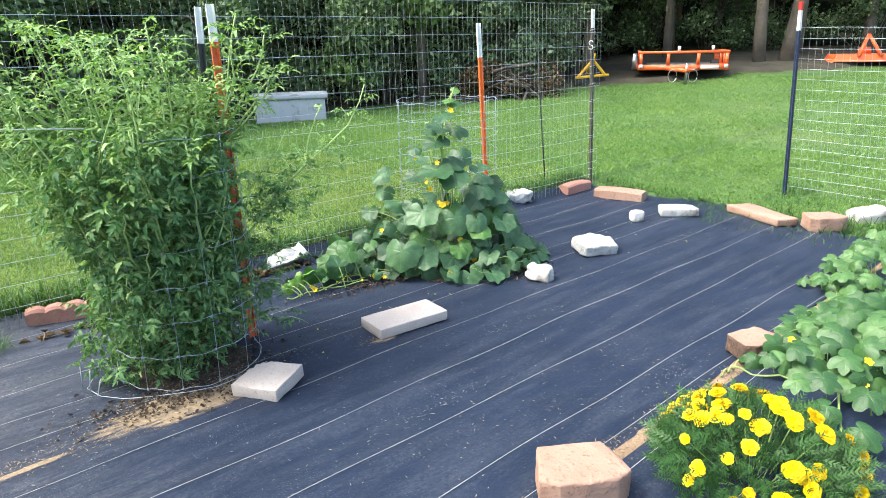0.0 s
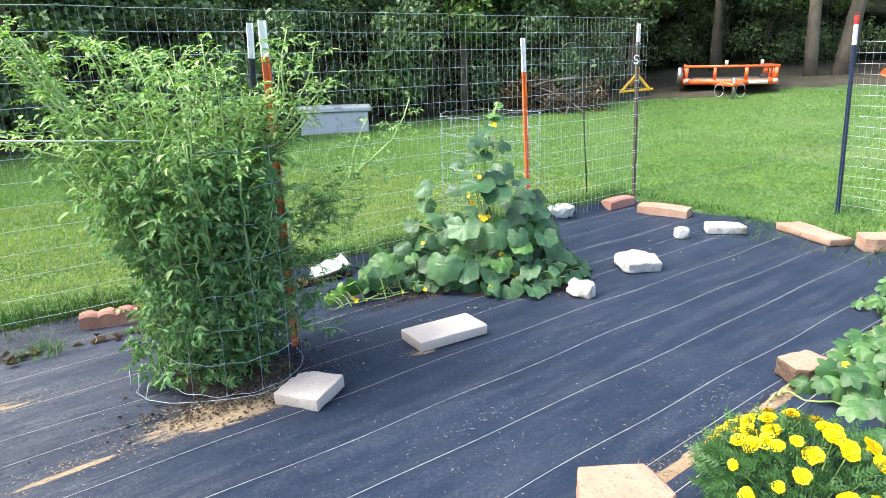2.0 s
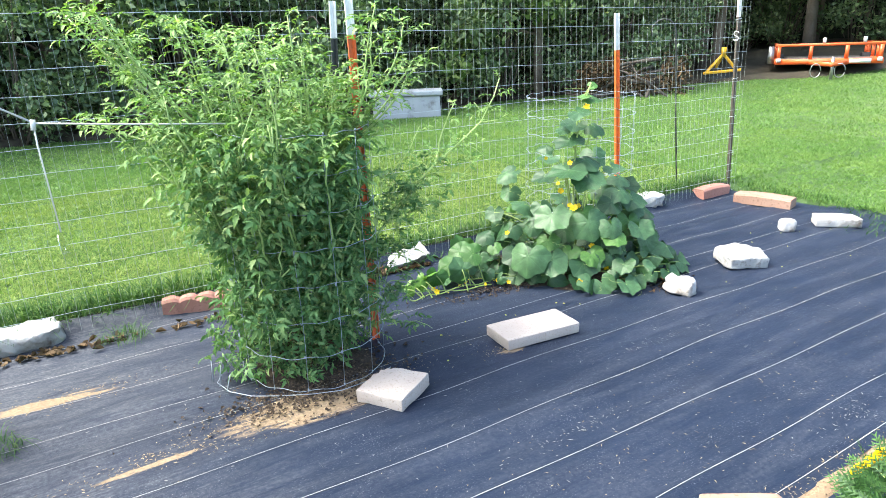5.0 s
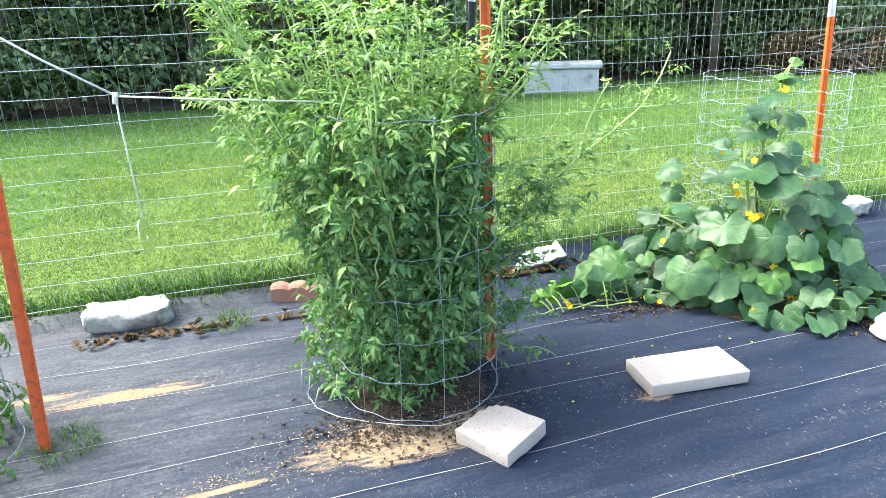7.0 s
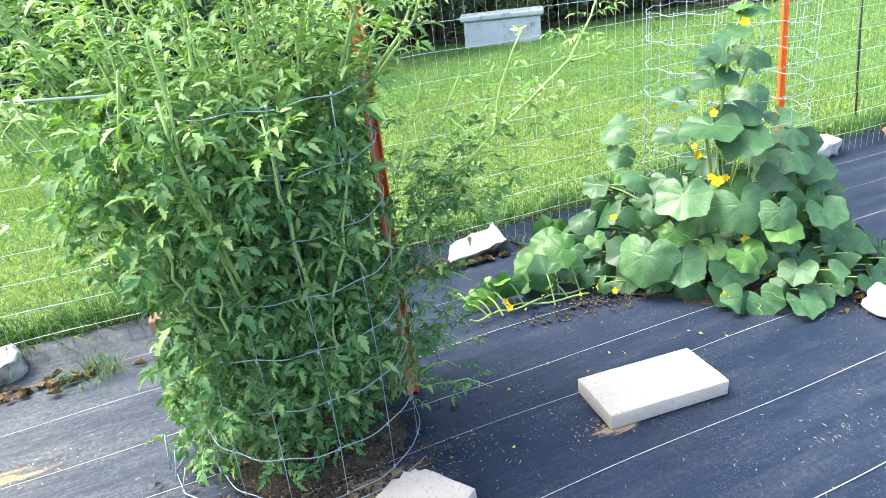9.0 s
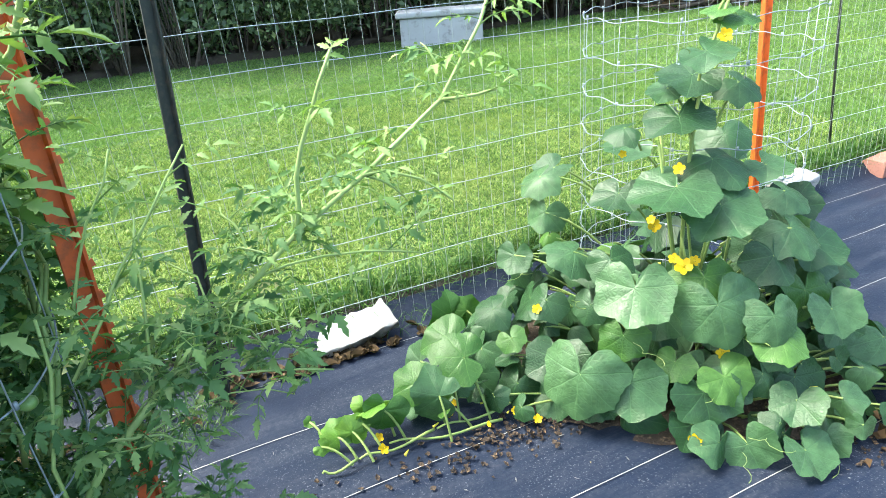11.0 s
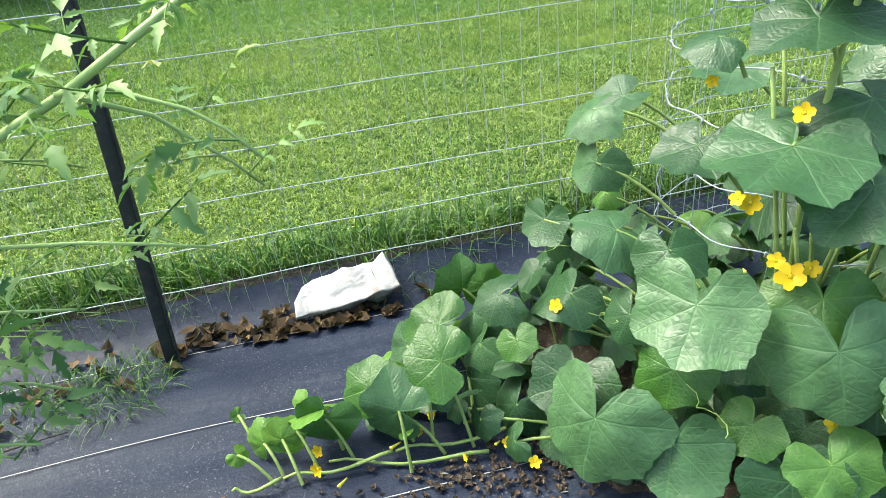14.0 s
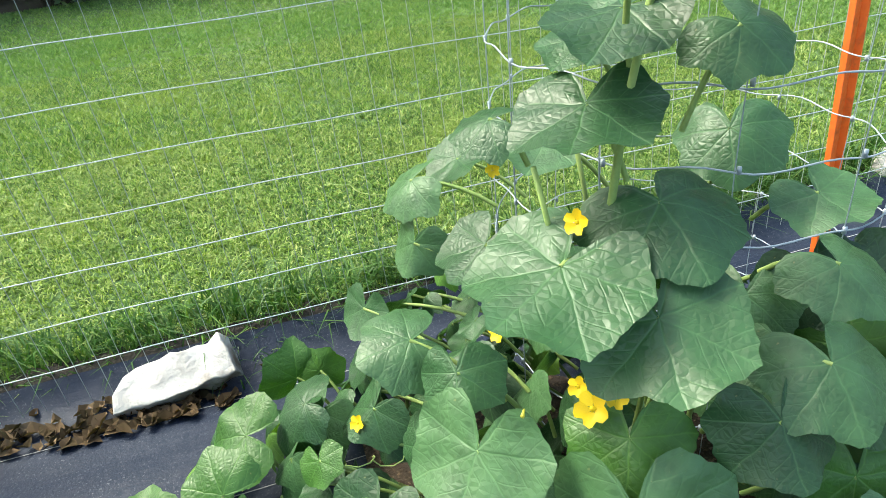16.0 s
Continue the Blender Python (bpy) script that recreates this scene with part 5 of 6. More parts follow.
# --- tomato plants ---
def leaflet(g, m, L, W, fold, droop, lob):
    """One toothed leaflet in the plane of m, tip along +y."""
    ws = (0.0, 0.42, 1.08, 0.55, 0.88, 0.4, 0.5, 0.0)
    ts = (0.0, 0.1, 0.26, 0.34, 0.52, 0.6, 0.74, 1.0)
    vs = []
    for t, w in zip(ts, ws):
        z = -droop * t * t * L
        y = t * L
        vs.append((0, y, z))
        for s in (-1, 1):
            vs.append((s * w * W, y + 0.16 * L * w * lob, z + fold * w * W))
    fs = []
    for i in range(len(ts) - 1):
        a, b = 3 * i, 3 * i + 3
        fs += [(a, b, b + 1, a + 1), (a, a + 2, b + 2, b)]
    g.add([m @ Vector(v) for v in vs], fs)


def tomato_leaf_geo(seed, curl=0.5, rows=((0.26, 0.62), (0.42, 0.34), (0.56, 1.0), (0.69, 0.32), (0.8, 0.95)), wide=0.078):
    """A compound tomato leaf, 1 long, tip along +y."""
    random.seed(seed)
    g = Geo()
    way = lambda t: Vector((0.06 * math.sin(t * 2.5 + seed), t * (1 - 0.12 * curl), 0.12 * t - curl * t * t * 0.6))
    tube(g, [way(t) for t in (0, 0.25, 0.5, 0.75, 0.84)], 0.016, 3, 0.008, cap=False)
    for t, size in rows:
        c = way(t)
        for s in (-1, 1):
            sz = size * random.uniform(0.8, 1.15)
            m = Matrix.Translation(c) @ pose(0, 0, 0, random.uniform(-45, 30) - 20 * curl * t, s * random.uniform(-50, 55), -s * random.uniform(40, 85))
            leaflet(g, m, 0.34 * sz, wide * sz * random.uniform(0.85, 1.2), random.uniform(-0.1, 0.7), random.uniform(0.0, 0.6), random.uniform(0.5, 1.1))
    m = Matrix.Translation(way(0.84)) @ pose(0, 0, 0, -40 * curl + random.uniform(-15, 10), 0, random.uniform(-15, 15))
    leaflet(g, m, 0.4, wide * 1.35, 0.3, 0.4, 0.8)
    return g


def add_at(geo, src, m):
    geo.add([m @ Vector(v) for v in src.v], src.f)


LEAVES = [tomato_leaf_geo(100 + i, 0.1 + 0.13 * i) for i in range(6)]
SPRIGS = [tomato_leaf_geo(120 + i, 0.9 - 0.35 * i, ((0.3, 0.7), (0.55, 0.9), (0.78, 0.75)), 0.066) for i in range(4)]
LEAF_OLD = [q.mesh("leaf", M["tomato_leaf"]) for q in LEAVES]
LEAF_NEW = [q.mesh("leaf", M["tomato_young"]) for q in SPRIGS]


def past_post(p):
    """Beyond the orange post, where only the thin side branch grows."""
    dx, dy = p.x + 0.83, p.y - 3.04
    if dx * -0.54 + dy * 0.84 < 0 and abs(dx * 0.84 + dy * 0.54) < 0.075 and (p.z > 0.75 or random.random() < 0.55):
        return True
    if p.z > 0.88 and dx * -0.34 + dy * 0.94 < 0 and abs(dx * 0.94 + dy * 0.34) < 0.08:
        return True
    return p.z < 1.05 and (p.x + 1.05) * 0.87 + (p.y - 2.815) * 0.5 > random.uniform(0.23, 0.33) + (0.06 if p.z < 0.55 else 0.0) and p.x > -1.2


def grow(root, stems, filler, fruits, seed, as_parts):
    """Stems with compound leaves; the first as_parts leaves are parts, the rest joined."""
    random.seed(seed)
    rest = {"old": Geo(), "new": Geo()}
    count = 0
    tips = Geo()
    for pts, r0, r1, kind in stems:
        if kind in ("twig", "shoot") and (past_post(pts[len(pts) // 2]) or past_post(pts[-2])):
            continue
        part("stem", tube(Geo(), pts, r0, 6, r1), M["stem"], root)
        n = len(pts)
        for i in range(1, n):
            seg = pts[i] - pts[i - 1]
            k = max(1, int(seg.length / (0.025 if kind in ("shoot", "sprig") else 0.028 if kind == "side" else 0.09 if kind == "twig" else 0.055)))
            for j in range(k):
                p = pts[i - 1].lerp(pts[i], (j + random.random()) / k)
                f = (i - 1 + j / k) / (n - 1)
                if kind not in ("side", "sprig") and past_post(p):
                    continue
                if p.z < 0.12 and kind != "side" or random.random() < (0.15 if kind == "side" else 0.12):
                    continue
                a = count * 2.4 + random.uniform(-0.5, 0.5)
                young = p.z > 0.92 + random.uniform(-0.15, 0.15) or (kind == "side" and random.random() < 0.25)
                d = Vector((math.cos(a), math.sin(a), random.uniform(-0.25, 0.45) if not young else random.uniform(-0.2, 0.7)))
                nrm = Vector((-d.x * 0.4 + random.uniform(-0.3, 0.3), -d.y * 0.4 - 0.2, 1.0))
                s = random.uniform(0.085, 0.13) if not young else random.uniform(0.095, 0.165) * (1.1 - 0.4 * f)
                if kind == "side":
                    s = random.uniform(0.055, 0.1)
                    d.z -= 0.4
                m = leaf_matrix(p, nrm, d, s)
                count += 1
                if count <= as_parts and not young:
                    part("leaf", random.choice(LEAF_OLD), None, root).matrix_basis = m
                elif count <= as_parts:
                    part("leaf", random.choice(LEAF_NEW), None, root).matrix_basis = m
                else:
                    add_at(rest["new" if young else "old"], random.choice(SPRIGS if young else LEAVES), m)
                if random.random() < 0.1 and p.z > 0.7:   # flower truss
                    for q in range(4):
                        c = p + d * 0.04 + Vector((random.uniform(-0.02, 0.02), random.uniform(-0.02, 0.02), random.uniform(-0.03, 0.01)))
                        for w in range(3):
                            b = w * 2.1 + q
                            tips.add([c, c + Vector((0.009 * math.cos(b), 0.009 * math.sin(b), -0.006)), c + Vector((0.009 * math.cos(b + 0.8), 0.009 * math.sin(b + 0.8), -0.004))], [(0, 1, 2)])
        if kind == "sprig" or kind == "shoot" and not past_post(pts[-1]):   # a tuft of young leaves at the tip
            for q in range(6):
                a = q * 1.05 + random.uniform(-0.4, 0.4)
                p = pts[-1].lerp(pts[-2], random.uniform(0.0, 0.9))
                d = Vector((math.cos(a), math.sin(a), random.uniform(-0.1, 0.9)))
                add_at(rest["new"], random.choice(SPRIGS), leaf_matrix(p, (-d.x * 0.5, -d.y * 0.5 - 0.2, 1.0), d, random.uniform(0.08, 0.13)))
    for p, nrm, d, s, age in filler:
        if past_post(p):
            continue
        add_at(rest[age], random.choice(LEAVES if age == "old" else SPRIGS + LEAVES[:2]), leaf_matrix(p, nrm, d, s))
    for key, mat in (("old", M["tomato_leaf"]), ("new", M["tomato_young"])):
        if rest[key].v:
            tagged(part("foliage", rest[key], mat, root), kind="stuff")
    if tips.v:
        tagged(part("blossom", tips, M["blossom"], root, "small pale yellow tomato blossoms"), kind="stuff")
    ball = bmesh.new()
    bmesh.ops.create_icosphere(ball, subdivisions=2, radius=1.0)
    for v in ball.verts:
        v.co.z *= 0.88
        if v.co.z > 0.7:
            v.co.z -= 0.12
    fm = from_bm("fruit", ball, M["green_fruit"], True)
    for p, s in fruits:
        ob = part("tomato", fm, None, root, "small unripe green tomato")
        ob.matrix_basis = Matrix.Translation(p) @ Matrix.Diagonal((s, s, s, 1))
    return count


def bend(p, q, bow, n=7):
    p, q = Vector(p), Vector(q)
    return [p.lerp(q, i / n) + Vector(bow) * (4 * (i / n) * (1 - i / n)) + Vector((random.uniform(-1, 1), random.uniform(-1, 1), 0)) * 0.008 for i in range(n + 1)]


random.seed(21)
tomato = thing("tomato_plant", "tall tomato plant with pale young shoots bursting out of its cage", "tomato plant")
TC = Vector((-1.05, 2.815, 0))
stems = []
for i in range(22):   # stems inside the cage
    a = i * 2.39996
    r = 0.03 + 0.17 * math.sqrt((i + 0.5) / 22)
    base = TC + Vector((0.05 * math.cos(a), 0.05 * math.sin(a), 0.0))
    rim = TC + Vector((r * math.cos(a), r * math.sin(a), random.uniform(0.85, 1.02)))
    stems.append((bend(base, rim, (-0.01 * math.cos(a), -0.01 * math.sin(a), 0)), 0.008, 0.006, "main"))


def shoot(p, q, n=7):
    """A shoot that leaves sideways and then turns up."""
    p, q = Vector(p), Vector(q)
    return [Vector((p.x + (q.x - p.x) * t ** 0.75, p.y + (q.y - p.y) * t ** 0.75, p.z + (q.z - p.z) * t ** 1.25)) + Vector((random.uniform(-1, 1), random.uniform(-1, 1), 0)) * 0.014 for t in [k / n for k in range(n + 1)]]


def sway(pts, reach):
    """Bows a shoot to one side, more towards its tip."""
    a, k = random.uniform(0, 6.283), random.uniform(0.4, 1.0) * reach
    m = len(pts) - 1
    return [p + Vector((math.cos(a), math.sin(a), -0.25)) * (k * math.sin(2.6 * i / m) * i / m) for i, p in enumerate(pts)]


for i in range(50):   # shoots above and round the rim
    a = i * 2.39996
    q = math.sqrt((i + 0.5) / 50)
    start = TC + Vector((0.28 * q * math.cos(a), 0.28 * q * math.sin(a), random.uniform(0.55, 0.98)))
    sx = 0.84 if math.cos(a) < 0 else 0.4
    end = TC + Vector((sx * q * math.cos(a) - 0.05, 0.38 * q * math.sin(a), 1.06 + 0.52 * random.random() ** 0.9 - 0.14 * q))
    stems.append((sway(shoot(start, end), 0.14), 0.006 if i % 3 == 0 else 0.0045, 0.0025, "shoot"))
for i in range(56):   # pale stems winding up the outside of the cage
    a = random.uniform(0, 6.283)
    z0 = random.uniform(0.15, 0.7)
    r0, r1 = 0.13 + 0.2 * z0, 0.21 + 0.2 * z0 + random.uniform(0, 0.07)
    b = a + random.uniform(-1.1, 1.1)
    stems.append((bend(TC + Vector((r0 * math.cos(a), r0 * math.sin(a), z0)), TC + Vector((r1 * math.cos(b), r1 * math.sin(b), z0 + random.uniform(0.25, 0.5))), (0.03 * math.cos(a), 0.03 * math.sin(a), 0)), 0.0052, 0.0026, "twig"))
# long shoots to the lawn's left
for q in ((-1.93, 2.75, 1.5), (-1.75, 2.6, 1.52), (-1.97, 2.78, 1.06), (-1.6, 2.5, 1.5), (-1.85, 2.9, 1.25)):
    stems.append((bend((-1.25, 2.75, 0.9), q, (-0.05, 0, 0.02), 8), 0.007, 0.003, "shoot"))
for q in ((-0.62, 2.98, 1.42), (-0.68, 2.93, 1.5), (-0.56, 3.02, 1.3), (-0.7, 2.8, 1.4), (-0.6, 2.9, 1.22)):
    stems.append((sway(bend((-0.86, 2.87, 0.95), q, (0.03, 0, 0.0), 7), 0.04), 0.0055, 0.0025, "sprig"))
# the long side branch that leans out over the fabric
branch = [Vector(p) for p in ((-0.84, 2.86, 0.42), (-0.74, 2.95, 0.6), (-0.69, 3.02, 0.67), (-0.663, 3.1, 0.718), (-0.602, 3.18, 0.785), (-0.551, 3.22, 0.839), (-0.481, 3.34, 0.898), (-0.391, 3.48, 0.986), (-0.338, 3.56, 1.098), (-0.316, 3.6, 1.179))]
stems.append((branch, 0.0062, 0.003, "side"))
stems.append((bend(branch[5], (-0.47, 3.26, 1.1), (-0.01, 0, 0), 6), 0.0045, 0.0025, "side"))
stems.append((bend(branch[7], (-0.26, 3.52, 1.023), (0.01, 0, -0.01), 5), 0.0032, 0.0018, "side"))
stems.append((bend((-0.8, 2.87, 0.45), (-0.72, 2.92, 0.85), (0.02, 0, 0), 6), 0.0036, 0.002, "side"))
for p, q in ((branch[2], (-0.53, 3.22, 0.6)), (branch[3], (-0.6, 3.3, 0.56)), (branch[3], (-0.526, 3.3, 0.7)), (branch[4], (-0.415, 3.4, 0.74)), (branch[5], (-0.6, 3.36, 0.86)), (branch[6], (-0.355, 3.42, 0.83)), (branch[6], (-0.44, 3.48, 0.76)), (branch[7], (-0.419, 3.5, 1.077)), (branch[4], (-0.67, 3.22, 0.88)), (branch[2], (-0.74, 3.12, 0.9))):
    stems.append((bend(p, q, (0, 0, 0.02), 5), 0.0025, 0.0014, "side"))
for i in range(18):   # wispy hanging sprays on the side towards the cucumber
    p = branch[1 + i % 4].lerp(branch[2 + i % 4], random.random())
    q = p + Vector((random.uniform(-0.12, 0.14), random.uniform(-0.05, 0.3), random.uniform(-0.22, 0.12)))
    stems.append((bend(p, q, (0, 0, 0.03), 5), 0.002, 0.001, "side"))
for i in range(5):   # loose sprays just beyond the post
    p = Vector((-0.74 + random.uniform(-0.04, 0.05), 2.93 + random.uniform(-0.05, 0.06), random.uniform(0.3, 0.9)))
    q = p + Vector((random.uniform(0.0, 0.14), random.uniform(0.0, 0.16), random.uniform(-0.1, 0.25)))
    stems.append((bend(p, q, (0.01, 0, 0.02), 5), 0.0024, 0.0012, "side"))
for i in range(9):   # low sprays that spread over the fabric
    p = Vector((-0.77 + random.uniform(-0.04, 0.04), 2.98 + random.uniform(-0.06, 0.06), random.uniform(0.12, 0.5)))
    q = p + Vector((random.uniform(0.04, 0.2), random.uniform(0.02, 0.18), random.uniform(-0.12, 0.1)))
    stems.append((bend(p, q, (0.01, 0, 0.03), 5), 0.0024, 0.0012, "side"))
for i in range(13):   # low growth leaning out past the post's foot
    p = Vector((-0.82 + random.uniform(-0.05, 0.05), 2.95 + random.uniform(-0.07, 0.05), random.uniform(0.03, 0.4)))
    q = p + Vector((random.uniform(0.02, 0.12), random.uniform(-0.06, 0.08), random.uniform(0.12, 0.28)))
    stems.append((bend(p, q, (0.01, 0, 0.02), 5), 0.0026, 0.0014, "side"))
filler = []
for _ in range(2150):
    a, z = random.uniform(0, 6.283), random.uniform(0.05, 1.08)
    r = (0.2 + 0.1 * z) * (1 + 0.45 * noise.noise((1.3 * math.cos(a), 1.3 * math.sin(a), z * 3.2))) * random.choice((0.5, 0.75, 0.9, 1.0, 1.05, 1.12, 1.2)) * random.uniform(0.92, 1.06)
    out = Vector((math.cos(a), math.sin(a), 0))
    p = TC + out * r + Vector((-0.05, 0, z))
    face = out * random.uniform(0.0, 0.9) + Vector((random.uniform(-0.9, 0.9), random.uniform(-0.9, 0.9), random.uniform(0.2, 1.2)))
    aim = out * random.uniform(0.4, 1.2) + Vector((random.uniform(-0.7, 0.7), random.uniform(-0.7, 0.7), random.uniform(-0.6, 0.5)))
    filler.append((p, face, aim, random.uniform(0.062, 0.108), "old"))
for _ in range(250):   # pale young growth above the rim
    a, q = random.uniform(0, 6.283), math.sqrt(random.random())
    sx = 0.46 if math.cos(a) < 0 else 0.28
    z = random.uniform(0.82, 1.2 - 0.15 * q)
    p = TC + Vector((sx * q * math.cos(a) - 0.04, 0.3 * q * math.sin(a), z))
    aim = Vector((math.cos(a) * q + random.uniform(-0.7, 0.7), math.sin(a) * q + random.uniform(-0.7, 0.7), random.uniform(-0.4, 0.8)))
    filler.append((p, (random.uniform(-0.5, 0.5), random.uniform(-0.6, 0.4), 1.0), aim, random.uniform(0.08, 0.14), "new"))
fruits = []
for _ in range(34):
    a, z = random.uniform(3.0, 6.6), random.uniform(0.45, 1.05)
    fruits.append((TC + Vector(((0.14 + 0.16 * z) * math.cos(a), (0.14 + 0.16 * z) * math.sin(a), z)), random.uniform(0.011, 0.018)))
for q in ((-0.76, 2.9, 0.74), (-0.74, 2.91, 0.72), (-0.78, 2.92, 0.71)):
    fruits.append((Vector(q), 0.0115))
grow(tomato, stems, filler, fruits, 31, 260)
g = Geo()
for _ in range(26):   # dried leaves low in the cage
    a = random.uniform(3.6, 6.2)
    p = TC + Vector((0.15 * math.cos(a), 0.15 * math.sin(a), random.uniform(0.05, 0.3)))
    add_at(g, random.choice(LEAVES), leaf_matrix(p, (math.cos(a), math.sin(a), 0.4), (random.uniform(-0.3, 0.3), 0, -1), random.uniform(0.06, 0.11)))
tagged(part("dry_leaves", g, M["dead_leaf"], tomato, "withered brown lower leaves"), kind="stuff")

tomato_2 = thing("tomato_plant", "smaller tomato plant beside the leaning orange post", "tomato plant")
T2 = Vector((-2.33, 1.67, 0))
stems2 = []
for i in range(14):
    a = i * 2.4
    stems2.append((bend(T2 + Vector((0.04 * math.cos(a), 0.04 * math.sin(a), 0)), T2 + Vector((0.3 * math.cos(a), 0.3 * math.sin(a), random.uniform(0.5, 0.86))), (0.04 * math.cos(a), 0.04 * math.sin(a), 0.03)), 0.007, 0.003, "main"))
filler2 = []
for _ in range(230):
    a, z = random.uniform(0, 6.283), random.uniform(0.04, 0.8)
    out = Vector((math.cos(a), math.sin(a), 0))
    filler2.append((T2 + out * 0.32 * random.uniform(0.7, 1.1) + Vector((0, 0, z)), out + Vector((0, 0, random.uniform(0.2, 1))), out * 0.6 + Vector((random.uniform(-0.5, 0.5), random.uniform(-0.5, 0.5), -0.6)), random.uniform(0.1, 0.16), "old"))
grow(tomato_2, stems2, filler2, [], 41, 40)


# --- melon vines ---
random.seed(8)
melon_meshes = [vine_leaf_mesh("leaf", M["melon_leaf"], 80 + i, MELON_LEAF, 0.15 + 0.1 * i, 0.25, 4, 42) for i in range(5)]
for k, (ua, ub, va, vb, n) in enumerate(((2.97, 4.1, -0.15, 1.07, 330), (4.1, 5.55, -0.35, 1.27, 340))):
    melon = thing("melon_vine", "sprawling melon vine with lobed pale-veined leaves and small yellow flowers", "melon vine")
    stalk, put_at, tries = Geo(), [], 0
    while len(put_at) < n and tries < 6000:
        tries += 1
        u, v = random.uniform(ua, ub), random.uniform(va, vb)
        edge = min(1.0, (vb - v) / 0.35, (u - ua + 0.1) / 0.4 if k == 0 else 1.0)
        x, y = guv(u, v)
        z = ground_z(x, y) + 0.035 + (0.05 + 0.17 * random.random()) * max(0.1, edge)
        p = Vector((x, y, z))
        if put_at and min((p - q).length for q in put_at) < 0.054:
            continue
        put_at.append(p)
        ob = part("leaf", random.choice(melon_meshes), None, melon)
        ob.matrix_basis = leaf_matrix(p, (random.uniform(-0.9, 0.3), random.uniform(-1.1, 0.1), 0.9), (random.uniform(-1, 0.6), random.uniform(-1, 0.6), -0.5), random.uniform(0.045, 0.082))
        q = Vector((x + random.uniform(-0.02, 0.12), y + random.uniform(-0.02, 0.12), ground_z(x, y) + 0.015))
        tube(stalk, arc(q, p, 0.02, 4), 0.003, 4, 0.0024, cap=False)
    for _ in range(9):
        u, v = random.uniform(ua, ub), random.uniform(va + 0.3, vb - 0.1)
        pts = []
        d = random.uniform(-0.6, 0.6) + (1.4 if k == 0 else 1.0)
        for i in range(12):
            x, y = guv(u + 0.06 * i * math.cos(d), min(vb, v + 0.05 * i * math.sin(d)))
            pts.append((x, y, ground_z(x, y) + 0.02 + 0.015 * math.sin(i * 1.7)))
        tube(stalk, pts, 0.005, 5, 0.003)
    tagged(part("vine_stems", stalk, M["vine"], melon), kind="stuff")
    for _ in range(26):
        p = random.choice(put_at)
        ob = part("flower", cuke_flower, None, melon, "small yellow flower")
        ob.matrix_basis = leaf_matrix(p + Vector((random.uniform(-0.06, 0.06), random.uniform(-0.1, 0.0), random.uniform(-0.02, 0.05))), (random.uniform(-0.4, 0.2), -0.5, 0.8), (1, 0, 0), random.uniform(0.014, 0.024))

# a runner with leaves that reaches past the marigolds
runner = thing("melon_runner", "melon runner with young leaves lying on the fabric", "melon vine")
g = Geo()
pts = [(1.79, 2.74, 0.05), (1.67, 2.54, 0.04), (1.58, 2.37, 0.05), (1.51, 2.2, 0.04), (1.47, 2.08, 0.03)]
tube(g, pts, 0.006, 5, 0.003)
for i, (x, y, z, s) in enumerate(((1.66, 2.62, 0.15, 0.08), (1.52, 2.5, 0.13, 0.075), (1.63, 2.4, 0.12, 0.08), (1.45, 2.33, 0.11, 0.075), (1.5, 2.2, 0.1, 0.08), (1.38, 2.42, 0.16, 0.06), (1.52, 2.72, 0.14, 0.07), (1.42, 2.72, 0.1, 0.05), (1.42, 2.06, 0.06, 0.05))):
    x += 0.055
    tube(g, arc((x + 0.03, y, 0.03), (x, y, z), 0.01, 3), 0.0035, 4, cap=False)
    part("leaf", melon_meshes[i % 5], None, runner).matrix_basis = leaf_matrix((x, y, z), (-0.25, -0.35, 0.9), (random.uniform(-1, 1), random.uniform(-1, 0.2), -0.3), s)
part("vine_stem", g, M["vine"], runner)

# --- marigolds ---
random.seed(14)
mari = thing("marigold_plant", "bushy marigold with bright yellow double flowers", "marigold")
MC = Vector((1.13, 2.02, 0))
g = Geo()
for _ in range(1500):   # feathery leaves
    a, q = random.uniform(0, 6.283), math.sqrt(random.random())
    r = 0.28 * q
    h = 0.25 * (1 - 0.5 * q * q) * random.uniform(0.25, 1.0)
    p = MC + Vector((r * math.cos(a), r * math.sin(a), 0.03 + h))
    d = Vector((math.cos(a) * q + random.uniform(-0.5, 0.5), math.sin(a) * q + random.uniform(-0.5, 0.5), random.uniform(-0.2, 0.8))).normalized()
    sdv = d.orthogonal().normalized()
    L = random.uniform(0.04, 0.07)
    for k in range(5):
        c = p + d * (L * (k + 1) / 5)
        for s in (-1, 1):
            e = c + sdv * (s * L * 0.32 * (1 - 0.12 * k)) + d * (L * 0.22)
            w = d * (L * 0.07)
            g.add([c - w, c + w, e], [(0, 1, 2)])
tagged(part("foliage", g, M["marigold_leaf"], mari), kind="stuff")
pom = []
